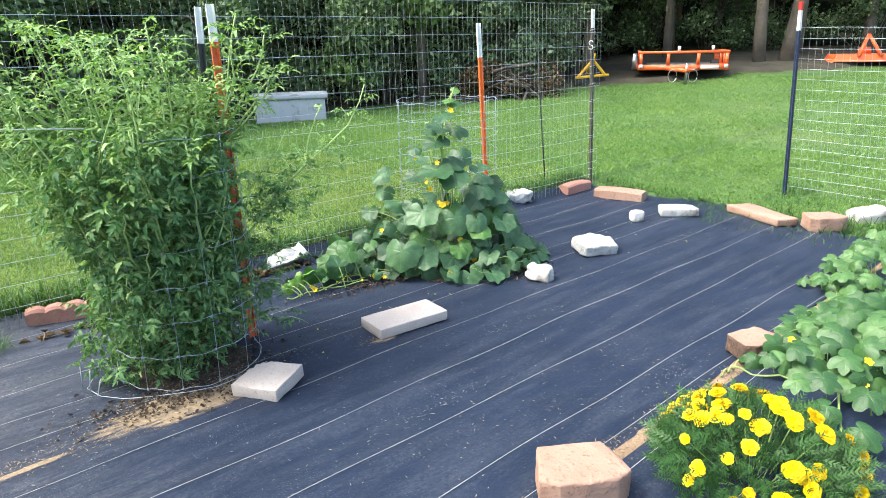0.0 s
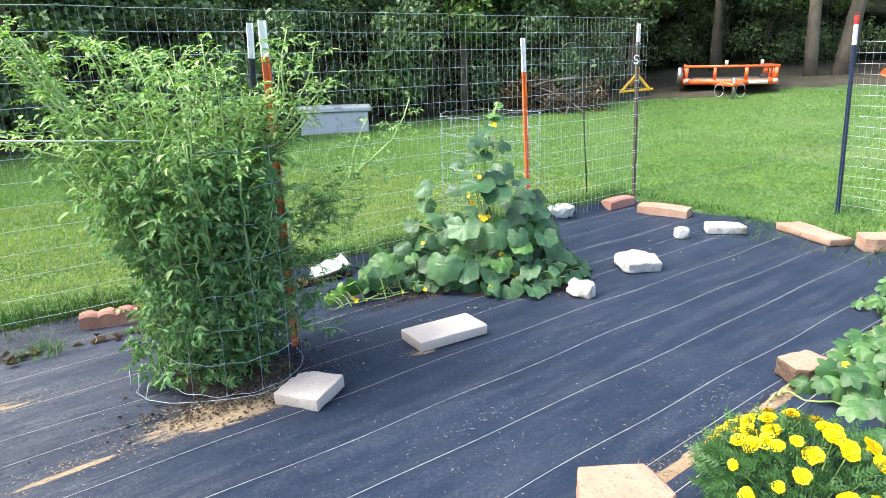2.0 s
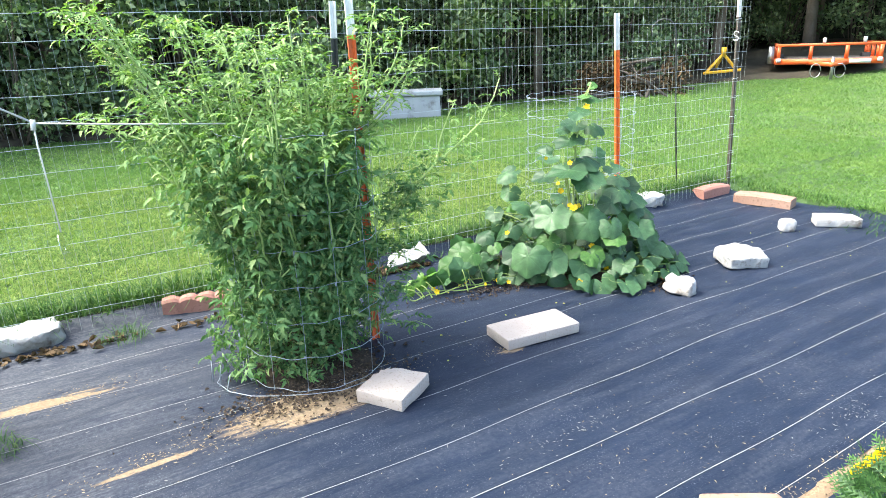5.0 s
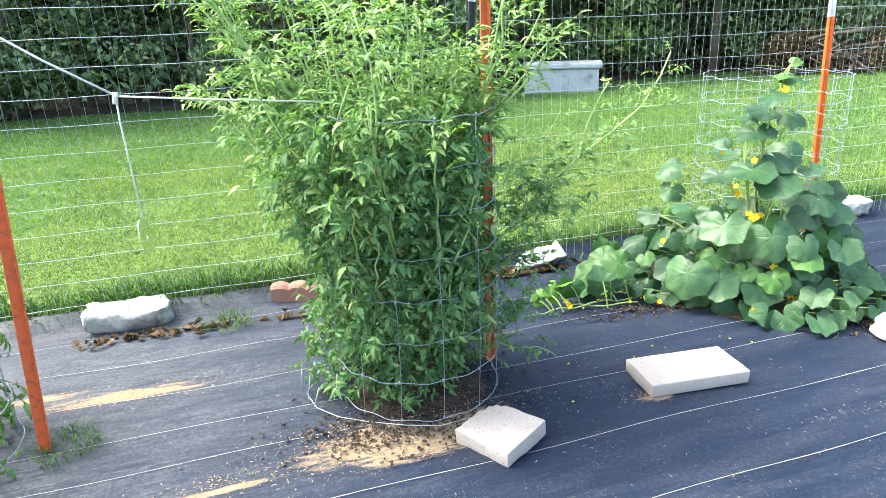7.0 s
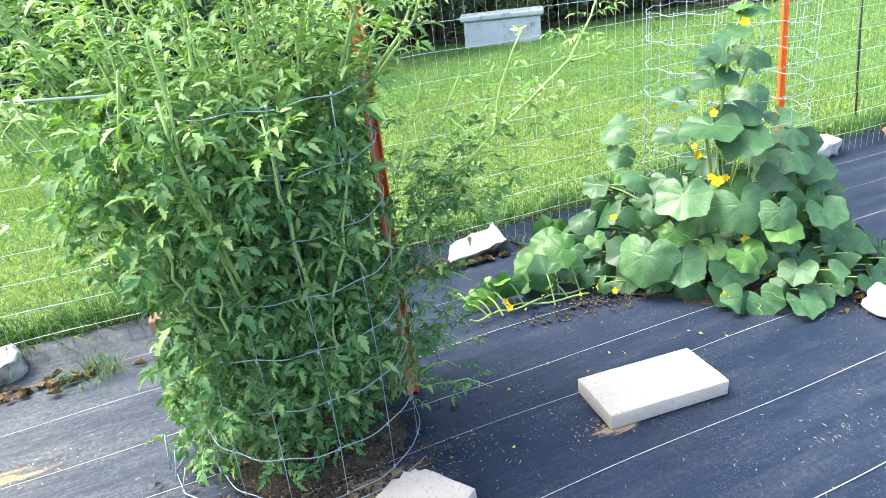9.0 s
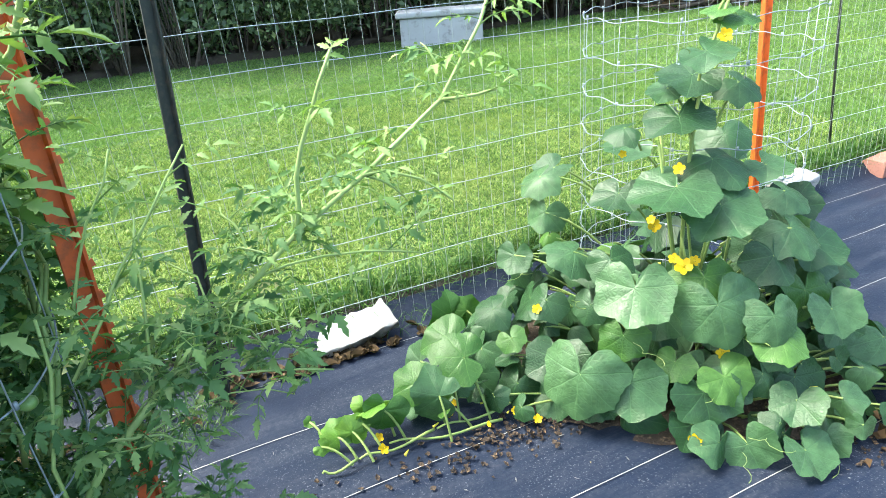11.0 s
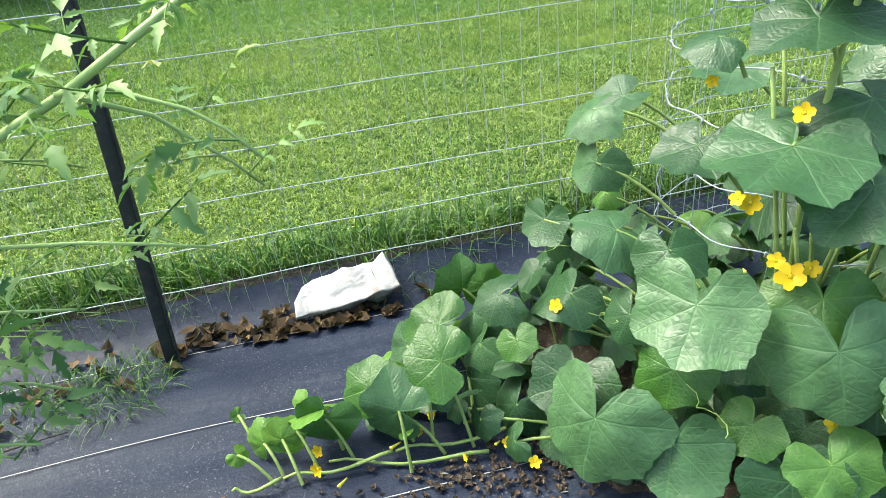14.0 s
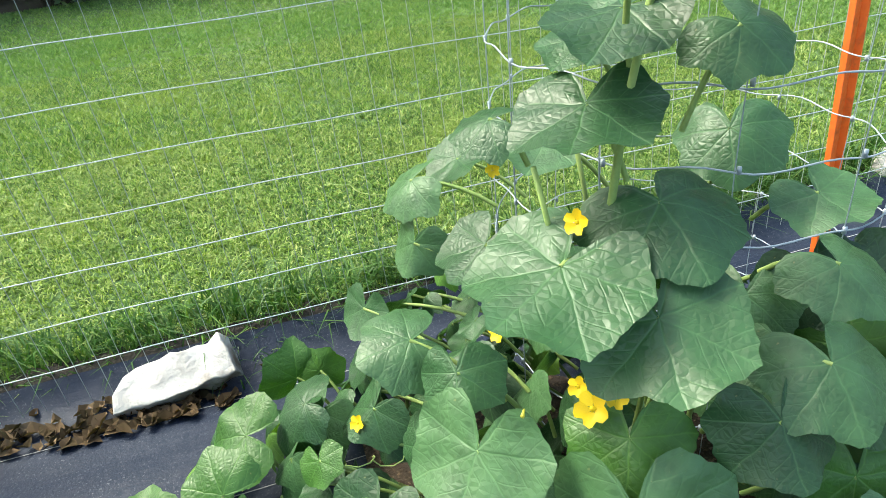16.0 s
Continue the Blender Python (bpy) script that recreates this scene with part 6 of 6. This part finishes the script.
for k in range(3):
    g = Geo()
    for ring, (n, r0, rim, z, up) in enumerate(((13, 0.25, 1.0, 0.0, 0.12), (11, 0.15, 0.8, 0.16, 0.3), (8, 0.08, 0.52, 0.3, 0.36), (5, 0.0, 0.26, 0.42, 0.3))):
        for i in range(n):
            a = 2 * math.pi * i / n + ring * 0.4 + random.uniform(-0.1, 0.1)
            c, s = math.cos(a), math.sin(a)
            r1 = rim * random.uniform(0.82, 1.18)
            w = 0.3 * rim + 0.06
            j = random.uniform(-0.06, 0.06)
            q = [(r0, -w * 0.4, z), (r0, w * 0.4, z), (r1 * 0.85, w, z + up * 0.6 + j), (r1, w * 0.3, z + up * 0.35), (r1 * 0.97, -w * 0.25, z + up * 0.5 + j), (r1 * 0.85, -w, z + up * 0.5)]
            g.add([(x * c - y * s, x * s + y * c, zz) for x, y, zz in q], [(0, 1, 2, 3), (0, 3, 4, 5)])
    tube(g, [(0, 0, -0.6), (0, 0, 0.05)], 0.14, 6, 0.35)
    pom.append(g.mesh("flower", M["marigold"], False))
g = Geo()
put_at = []
while len(put_at) < 62:
    if not put_at or random.random() < 0.8:
        a, q = random.uniform(0, 6.283), math.sqrt(random.random())
    else:
        a, q = a + random.uniform(-0.3, 0.3), min(1.0, max(0.05, q + random.uniform(-0.15, 0.15)))
    p = MC + Vector((0.3 * q * math.cos(a), 0.3 * q * math.sin(a), 0.3 - 0.15 * q * q + random.uniform(-0.025, 0.02)))
    if put_at and min((p - o).length for o in put_at) < 0.036:
        if random.random() < 0.9:
            continue
    put_at.append(p)
    part("flower", random.choice(pom), None, mari).matrix_basis = leaf_matrix(p, (math.cos(a) * q * 0.8 - 0.1, math.sin(a) * q * 0.8 - 0.25, random.uniform(0.4, 1)), (random.uniform(-1, 1), random.uniform(-1, 1), 0), random.choice((0.018, 0.021, 0.024, 0.027, 0.03)))
    part("flower_stalk", tube(Geo(), arc(MC + Vector((0.1 * q * math.cos(a), 0.1 * q * math.sin(a), 0.05)), p, 0.0, 3), 0.002, 4, cap=False), M["stem"], mari)


# ---- litter ----
def scatter_bits(name, label, mat, spots, size, seed, category="litter", flat=True):
    random.seed(seed)
    g = Geo()
    for x0, y0, lu, lv, n in spots:
        for _ in range(n):
            du, dv = random.gauss(0, lu * 0.5), random.gauss(0, lv * 0.5)
            x, y = x0 + du * UX - dv * UY, y0 + du * UY + dv * UX
            u, v = to_uv(x, y)
            z = fab_z(u, v) + random.uniform(0.003, 0.009)
            a = random.uniform(0, 6.283)
            L, w = random.uniform(0.4, 1.3) * size, size * random.uniform(0.05, 0.14) * (1 if flat else 3.2)
            d, s = Vector((math.cos(a), math.sin(a), random.uniform(-0.12, 0.12))), Vector((-math.sin(a), math.cos(a), random.uniform(-0.3, 0.3)))
            p = Vector((x, y, z))
            if flat:
                g.add([p - d * L / 2 - s * w * 0.5, p - s * w, p + d * L / 2, p + s * w + Vector((0, 0, size * 0.05))], [(0, 1, 2, 3)])
            else:   # a curled scrap with a folded midrib
                up = Vector((0, 0, size))
                ca, cb = random.uniform(0.1, 0.5), random.uniform(-0.1, 0.45)
                g.add([p - d * L / 2 + up * random.uniform(0, 0.3), p - d * L * 0.1 - s * w + up * ca, p + d * L * 0.25 - s * w * 0.8 + up * cb, p + d * L / 2 + up * random.uniform(0, 0.4), p + d * L * 0.2 + s * w * 0.7 + up * ca, p - d * L * 0.15 + s * w + up * cb, p + up * 0.02], [(0, 1, 6), (1, 2, 6), (2, 3, 6), (3, 4, 6), (4, 5, 6), (5, 0, 6)])
    tagged(part(name, g, mat, smooth=False), label, category, kind="stuff")


scatter_bits("straw_litter", "chopped straw and wood shavings scattered on the fabric", M["straw"], ((-0.95, 2.5, 0.45, 0.15, 1500), (-1.98, 2.31, 0.4, 0.07, 300), (-1.3, 2.05, 0.4, 0.06, 250), (0.6, 2.6, 1.6, 0.5, 160), (0.3, 2.25, 1.2, 0.5, 140), (0.75, 2.25, 0.5, 0.05, 110), (-0.25, 3.05, 0.14, 0.05, 60), (1.5, 4.2, 1.6, 0.9, 160), (1.9, 5.4, 0.7, 0.6, 90), (-0.6, 2.95, 0.8, 0.25, 60)), 0.014, 3)
scatter_bits("strip_straw", "straw bits on the sandy gap", M["straw"], ((*guv(2.3, 1.067), 2.6, 0.07, 900),), 0.014, 6)
scatter_bits("dark_mulch", "dark compost crumbs round the tomato's foot", M["soil_dark"], ((-0.95, 2.56, 0.4, 0.16, 700), (-1.0, 2.8, 0.3, 0.3, 500), (0.6, 4.0, 0.15, 0.1, 130), (-0.3, 3.86, 0.4, 0.09, 420)), 0.018, 4, flat=False)
scatter_bits("dry_leaves", "curled dry brown leaves along the fence's foot", M["dead_leaf"], ((-1.12, 3.98, 0.4, 0.06, 85), (-0.95, 4.08, 0.22, 0.03, 45), (-1.55, 3.42, 0.5, 0.08, 34), (-2.3, 2.72, 0.45, 0.06, 60), (-1.75, 3.18, 0.35, 0.06, 46), (0.62, 3.98, 0.12, 0.1, 18)), 0.05, 5, flat=False)
scatter_bits("petals", "fallen pale petals on the fabric", M["bud"], ((0.1, 3.7, 1.0, 0.15, 14), (1.5, 4.9, 1.2, 0.6, 10)), 0.014, 7, flat=False)
scatter_bits("white_specks", "pale lint and grass clippings on the fabric", M["lint"], ((0.3, 2.8, 3.0, 0.9, 300), (1.4, 4.3, 2.0, 1.0, 260), (-1.2, 2.5, 1.5, 0.8, 160), (1.1, 2.75, 0.25, 0.05, 60), (0.55, 3.35, 0.5, 0.03, 70), (1.75, 4.75, 0.3, 0.12, 60), (0.1, 2.45, 0.35, 0.04, 70)), 0.016, 8)
bed = Geo()
vs, fs = [(TC.x, TC.y, 0.02)], []
for i in range(24):
    a = 2 * math.pi * i / 24
    r = 0.27 + 0.07 * noise.noise((math.cos(a) * 2, math.sin(a) * 2, 4))
    vs.append((TC.x + r * math.cos(a), TC.y + r * math.sin(a), 0.006))
    fs.append((0, 1 + i, 1 + (i + 1) % 24))
heap = Geo()
hv, hf = [(0.05, 4.2, 0.03)], []
for i in range(32):
    a = 2 * math.pi * i / 32
    r = 1 + 0.2 * noise.noise((math.cos(a) * 2, math.sin(a) * 2, 9))
    x, y = 0.02 + 0.52 * r * math.cos(a), 4.2 + 0.36 * r * math.sin(a)
    hv.append((x, y, 0.008))
    hf.append((0, 1 + i, 1 + (i + 1) % 32))
tagged(part("planting_soil", heap.add(hv, hf), M["soil_dark"]), "dark soil under the cucumber's leaves", "soil", kind="structure")
tagged(part("planting_soil", bed.add(vs, fs), M["soil_dark"]), "dark soil heaped at the tomato's foot", "soil", kind="structure")
st = thing("stick", "short forked dry stick on the fabric", "stick")
part("twig", tube(Geo(), [(-1.36, 3.38, 0.012), (-1.32, 3.42, 0.018), (-1.28, 3.48, 0.012)], 0.003, 5, 0.0015), M["brush"], st)
part("twig", tube(Geo(), [(-1.32, 3.42, 0.016), (-1.3, 3.41, 0.012)], 0.002, 4), M["brush"], st)


# ---- trailer, shell, implements ----
trailer = thing("utility_trailer", "orange open utility trailer with rail sides parked by the wood", "trailer", (4.98, 15.75, ground_z(4.98, 15.75) - 0.03), -13)
trailer.scale = (0.86, 0.86, 0.8)
W2, D2 = 1.12, 3.0
O = M["trailer_orange"]
part("deck", box(Geo(), -W2 + 0.05, 0.05, 0.46, W2 - 0.05, D2, 0.52), M["deck"], trailer)
for z, h in ((0.4, 0.14), (0.86, 0.07)):
    part("front_rail", box(Geo(), -W2, -0.03, z, W2, 0.04, z + h, taper=0.004), O, trailer)
    for s in (-1, 1):
        part("side_rail", box(Geo(), s * W2 - 0.04, 0.042, z, s * W2 + 0.04, D2, z + h, taper=0.004), O, trailer)
for x in (-W2 + 0.04, -0.38, 0.38, W2 - 0.04):
    part("stake", box(Geo(), x - 0.04, -0.036, 0.54, x + 0.04, 0.046, 0.86), O, trailer)
for s in (-1, 1):
    for y in (0.8, 1.6, 2.4, 2.94):
        part("stake", box(Geo(), s * W2 - 0.035, y - 0.035, 0.54, s * W2 + 0.035, y + 0.035, 0.86), O, trailer)
    part("tongue_bar", box(Geo(), -0.03, -0.0, -0.05, 0.03, 1.15, 0.05, pose(s * 0.42, 0.1, 0.43, 0, 0, 0) @ pose(0, 0, 0, 0, 0, 180 - s * 20)), O, trailer)
    wheel = part("wheel", tube(Geo(), [(s * (W2 - 0.12) - 0.1, 1.9, 0.32), (s * (W2 - 0.12) + 0.1, 1.9, 0.32)], 0.32, 20), M["rubber"], trailer, smooth=False)
    part("rim", tube(Geo(), [(s * (W2 - 0.12) - 0.105, 1.9, 0.32), (s * (W2 - 0.12) + 0.105, 1.9, 0.32)], 0.18, 16), M["steel"], wheel, smooth=False)
    part("marker_lamp", box(Geo(), s * (W2 - 0.05) - 0.05, -0.06, 0.46, s * (W2 - 0.05) + 0.05, -0.032, 0.56, taper=0.004), M["white_paint"], trailer)
part("fender", box(Geo(), -W2 - 0.2, 0.2, 0.42, -W2 - 0.045, 1.2, 0.86, taper=0.02), M["steel"], trailer, "grey metal tool box panel")
part("coupler", tube(Geo(), [(0, -0.9, 0.42), (0, -1.12, 0.42)], 0.05, 8), O, trailer)
part("jack", tube(Geo(), [(0.05, -0.75, 0.0), (0.05, -0.75, 0.6)], 0.035, 8), M["steel"], trailer)
part("name_plate", box(Geo(), 0.45, -0.045, 0.42, 0.9, -0.034, 0.52), M["white_paint"], trailer)
for q in range(2):
    pts = [(-0.28 + 0.5 * q + 0.11 * math.cos(a), -0.7, 0.27 + 0.17 * math.sin(a)) for a in np.linspace(0, 6.0, 14)]
    part("safety_chain", tube(Geo(), pts, 0.011, 5), M["steel"], trailer)
for x in (-0.12, 0.72):
    part("tie_ring", tube(Geo(), [(x, 0, 0.93), (x, 0, 1.06)], 0.04, 6), M["white_paint"], trailer)

shell = thing("storage_chest", "weathered white storage chest with flat lid at the wood's edge", "chest", (-3.45, 12.95, ground_z(-3.4, 12.9) - 0.02), 16)
shell.scale = (1.32, 1.3, 1.2)
part("body", worn_block("body", [(-0.5, -0.28), (0.5, -0.28), (0.52, 0.3), (-0.52, 0.3)], 0.42, M["tank"], 3, 0.02, 0.008), None, shell)
part("lid", worn_block("lid", [(-0.54, -0.32), (0.54, -0.32), (0.56, 0.33), (-0.56, 0.33)], 0.08, M["tank"], 4, 0.02, 0.006), None, shell).location = (0, 0, 0.425)

frame_y = thing("farm_implement", "yellow steel three-point tractor implement by the wood", "farm implement", (2.95, 15.9, ground_z(2.95, 15.9) + 0.02), 10)
frame_y.scale = (0.72, 0.72, 0.72)
for a, b in (((-0.5, 0, 0.35), (0, 0, 0.9)), ((0.45, 0, 0.4), (0, 0, 0.9)), ((-0.55, 0, 0.35), (0.55, 0, 0.42)), ((0, 0, 0.9), (0, 0.5, 0.5))):
    part("beam", tube(Geo(), [a, b], 0.045, 6), M["yellow_paint"], frame_y, smooth=False)
part("blade", box(Geo(), -0.55, 0.05, 0.0, 0.5, 0.3, 0.36, taper=0.04), M["dark_steel"], frame_y)
part("bracket", box(Geo(), -0.06, -0.05, 0.85, 0.06, 0.05, 1.1), M["yellow_paint"], frame_y)

mower = thing("tractor_mower", "orange rotary mower deck parked on the grass", "mower", (10.1, 17.7, ground_z(10.1, 17.7)), -12)
mower.scale = (0.85, 0.85, 0.7)
part("deck", box(Geo(), -0.95, -0.5, 0.22, 0.95, 0.6, 0.48, taper=0.1), O, mower, smooth=False)
part("gearbox", box(Geo(), -0.15, -0.1, 0.47, 0.15, 0.2, 0.72, taper=0.03), O, mower)
for s in (-1, 1):
    part("arm", tube(Geo(), [(s * 0.3, -0.5, 0.4), (0.0, -0.1, 1.15)], 0.05, 6), O, mower)
    part("skid", box(Geo(), s * 0.95 - 0.03, -0.45, 0.0, s * 0.95 + 0.03, 0.5, 0.25), O, mower)


# ---- the wood ----
def leaf_cloud(centres, n, spread, size, seed, squash=0.8):
    """Many small leaves in ragged clumps."""
    rng = np.random.default_rng(seed)
    c = np.array(centres)
    k = rng.integers(0, len(c), n)
    d = rng.normal(0, 1, (n, 3))
    d /= np.linalg.norm(d, axis=1, keepdims=True)
    p = c[k] + d * (rng.uniform(0.15, 1.0, (n, 1)) ** 0.6) * np.array(spread)[k][:, None] * np.array([1, 1, squash])
    a = rng.normal(0, 1, (n, 3))
    a /= np.linalg.norm(a, axis=1, keepdims=True)
    b = np.cross(a, rng.normal(0, 1, (n, 3)))
    b /= np.linalg.norm(b, axis=1, keepdims=True)
    s = size * rng.uniform(0.6, 1.3, (n, 1))
    V = np.stack([p - a * s, p + b * s * 0.55, p + a * s, p - b * s * 0.55], 1).reshape(-1, 3)
    F = np.arange(n)[:, None] * 4 + np.array([[0, 1, 2, 3]])
    return V, F


def make_tree(name, x, y, h, r, seed, low, label, leaf="forest_leaf", n=5200, lean=(0, 0), size=0.085):
    """Tapered trunk, limbs and a ragged crown of single leaves from height low upwards."""
    random.seed(seed)
    root = thing(name, label, "tree", (x, y, ground_z(x, y)))
    trunk = [Vector((lean[0] * t + 0.12 * noise.noise((t * 2, seed, 0)), lean[1] * t + 0.12 * noise.noise((t * 2, 0, seed)), -0.1 + h * 0.85 * t)) for t in np.linspace(0, 1, 9)]
    part("trunk", tube(Geo(), trunk, r, 10, r * 0.3), M["bark"], root)
    centres, spread = [], []
    for i in range(16):
        f = random.uniform(max(0.1, low / h), 1.0)
        t = f * 8
        p = trunk[int(min(7, t))].lerp(trunk[int(min(7, t)) + 1], t % 1)
        a = random.uniform(0, 6.283)
        L = random.uniform(0.9, 2.0) * (1.15 - 0.5 * f)
        q = p + Vector((L * math.cos(a), L * math.sin(a), random.uniform(-0.3, 0.7)))
        part("limb", tube(Geo(), arc(p, q, 0.15), r * 0.28, 5, 0.012), M["bark"], root)
        for _ in range(3):
            centres.append(q + Vector((random.uniform(-0.6, 0.6), random.uniform(-0.6, 0.6), random.uniform(-0.5, 0.4))))
            spread.append(random.uniform(0.3, 0.75))
    V, F = leaf_cloud([tuple(c) for c in centres], n, spread, size, seed)
    tagged(part("crown", np_mesh("crown", V, F, M[leaf]), None, root), kind="stuff")
    return root


def make_shrub(seed, h, w, n, leaf="forest_leaf", size=0.06):
    random.seed(seed)
    root = thing("shrub", "dense dark green undergrowth at the wood's edge", "shrub", group="undergrowth at the wood's edge")
    centres, spread = [], []
    for i in range(15):
        a, q = random.uniform(0, 6.283), random.random()
        tip = Vector((w * q * math.cos(a), w * 0.6 * q * math.sin(a), h * random.uniform(0.15, 1.0)))
        part("stem", tube(Geo(), arc((0.2 * q * math.cos(a), 0.2 * q * math.sin(a), 0), tip, 0.1), 0.02, 4, 0.006), M["bark"], root)
        centres.append(tuple(tip))
        spread.append(random.uniform(0.3, 0.62))
    V, F = leaf_cloud(centres, n, spread, size, seed)
    tagged(part("foliage", np_mesh("foliage", V, F, M[leaf]), None, root), kind="stuff")
    return root


random.seed(77)
TREELINE = [(-13.5, 2.6), (-11.2, 5.0), (-9.2, 7.4), (-7.2, 9.7), (-5.3, 11.8), (-3.2, 13.9), (-0.8, 15.2), (1.4, 15.8), (3.2, 17.2), (5.2, 20.0), (8.0, 19.8), (11.0, 20.0), (19.5, 17.0)]


def along(t):
    t = max(0, min(len(TREELINE) - 1.001, t))
    a, b = TREELINE[int(t)], TREELINE[int(t) + 1]
    f = t % 1
    return a[0] + (b[0] - a[0]) * f, a[1] + (b[1] - a[1]) * f


shrubs = [make_shrub(300 + i, 2.6 + 0.3 * i, 1.3, 3600, size=0.05 + 0.006 * i) for i in range(4)]
for i in range(40):
    t = i * 12 / 40
    x, y = along(t)
    nx, ny = -0.55, 0.83
    d = random.uniform(0.5, 1.9) + (2.6 if t > 8.0 else 0.0)
    m = pose(x + nx * d, y + ny * d, ground_z(x, y + ny * d) - 0.05, 0, 0, random.uniform(0, 360))
    if i < 4:
        shrubs[i].matrix_basis = m
    else:
        copy_thing(shrubs[i % 4], m)
for i in range(27):
    t = i * 12 / 27 + 0.2
    x, y = along(t)
    d = 1.2 + (i % 3) * 1.5
    make_tree("tree", x - 0.55 * d, y + 0.83 * d, random.uniform(6.5, 8.5), random.uniform(0.1, 0.2), 400 + i, (1.0 if i % 2 else 2.2) if t < 7.6 else 3.1, "tall leafy tree standing in the dark wood", n=6800, size=0.068)
make_tree("tree", 7.75, 18.3, 9.5, 0.17, 501, 2.6, "slender grey-barked tree at the lawn's edge", "edge_leaf", 4200, (-0.1, 0))
make_tree("tree", 8.45, 18.4, 10, 0.2, 502, 2.6, "leaning grey-barked tree at the lawn's edge", "edge_leaf", 4200, (1.2, 0))
make_tree("tree", 3.0, 17.4, 7.5, 0.14, 503, 1.9, "lighter green tree with low boughs over the lawn", "edge_leaf", 5600, (0.2, -0.2))
make_tree("tree", -1.0, 15.5, 7.5, 0.12, 504, 1.6, "lighter green tree at the wood's edge", "edge_leaf", 5200)

floor, fv, ff = Geo(), [], []
for i in range(181):   # leaf litter under the trees
    t = i * 11.99 / 180
    x, y = along(t)
    near = float(np.interp(t, (6.6, 7.2, 8.0, 8.5, 9.0, 9.5, 10.0, 11.0, 12.0), (0.5, -0.3, -1.9, -3.3, -4.3, -4.0, -3.1, -2.0, 0.5)))
    for k in range(9):
        d = near + (6.5 - near) * (k / 8) ** 1.6 + (0.45 * noise.noise((i * 0.25, k, 7)) if k < 2 else 0)
        px, py = x - 0.55 * d, y + 0.83 * d
        fv.append((px, py, min(ground_z(px, py), 1.6) + (0.03 if k == 0 else 0.15 + 0.03 * noise.noise((px * 2, py * 2, 3)))))
    if i:
        ff += [(9 * i - 9 + k, 9 * i + k, 9 * i + k + 1, 9 * i - 8 + k) for k in range(8)]
tagged(part("forest_floor", floor.add(fv, ff), M["litter"]), "brown leaf litter under the trees", "ground", kind="structure")

# brush pile
random.seed(91)
pile = thing("brush_pile", "heap of dead branches and cut wood by the trees", "brush pile", (0.95, 14.7, ground_z(0.95, 14.7)))
for k in range(46):
    a = random.uniform(0, 6.283)
    r = random.random() ** 0.6
    p = Vector((0.95 * r * math.cos(a), 0.6 * r * math.sin(a), random.uniform(0, 0.85 * (1 - r * 0.8))))
    d = Vector((random.uniform(-1, 1), random.uniform(-0.6, 0.6), random.uniform(-0.25, 0.5))).normalized()
    L = random.uniform(0.3, 0.8)
    part("branch", tube(Geo(), [p - d * L, p + Vector((0, 0, 0.05)), p + d * L], random.uniform(0.012, 0.05), 5, 0.008), M["brush"], pile)
V, F = leaf_cloud([(random.uniform(-0.9, 0.9), random.uniform(-0.5, 0.4), random.uniform(0.1, 0.7)) for _ in range(16)], 2600, [0.35] * 16, 0.045, 92)
tagged(part("leaf_litter", np_mesh("leaf_litter", V, F, M["dead_leaf"]), None, pile), kind="stuff")

# dark sheet standing in for the deep shade behind the trees, with ragged sky gaps
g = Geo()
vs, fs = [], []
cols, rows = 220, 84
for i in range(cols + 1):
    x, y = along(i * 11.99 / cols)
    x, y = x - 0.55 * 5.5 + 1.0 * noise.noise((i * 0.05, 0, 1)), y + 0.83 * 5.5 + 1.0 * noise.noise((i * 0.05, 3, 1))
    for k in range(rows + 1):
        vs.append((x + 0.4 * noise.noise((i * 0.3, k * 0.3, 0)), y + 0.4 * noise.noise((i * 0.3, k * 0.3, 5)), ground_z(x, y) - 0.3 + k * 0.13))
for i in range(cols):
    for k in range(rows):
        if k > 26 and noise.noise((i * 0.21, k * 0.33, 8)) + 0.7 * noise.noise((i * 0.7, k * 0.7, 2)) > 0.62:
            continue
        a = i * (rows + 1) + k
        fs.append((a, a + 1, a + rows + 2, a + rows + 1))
tagged(part("backdrop", g.add(vs, fs), M["shade_sheet"]), "dark sheet standing in for the deep shade inside the wood", "wood", kind="structure")
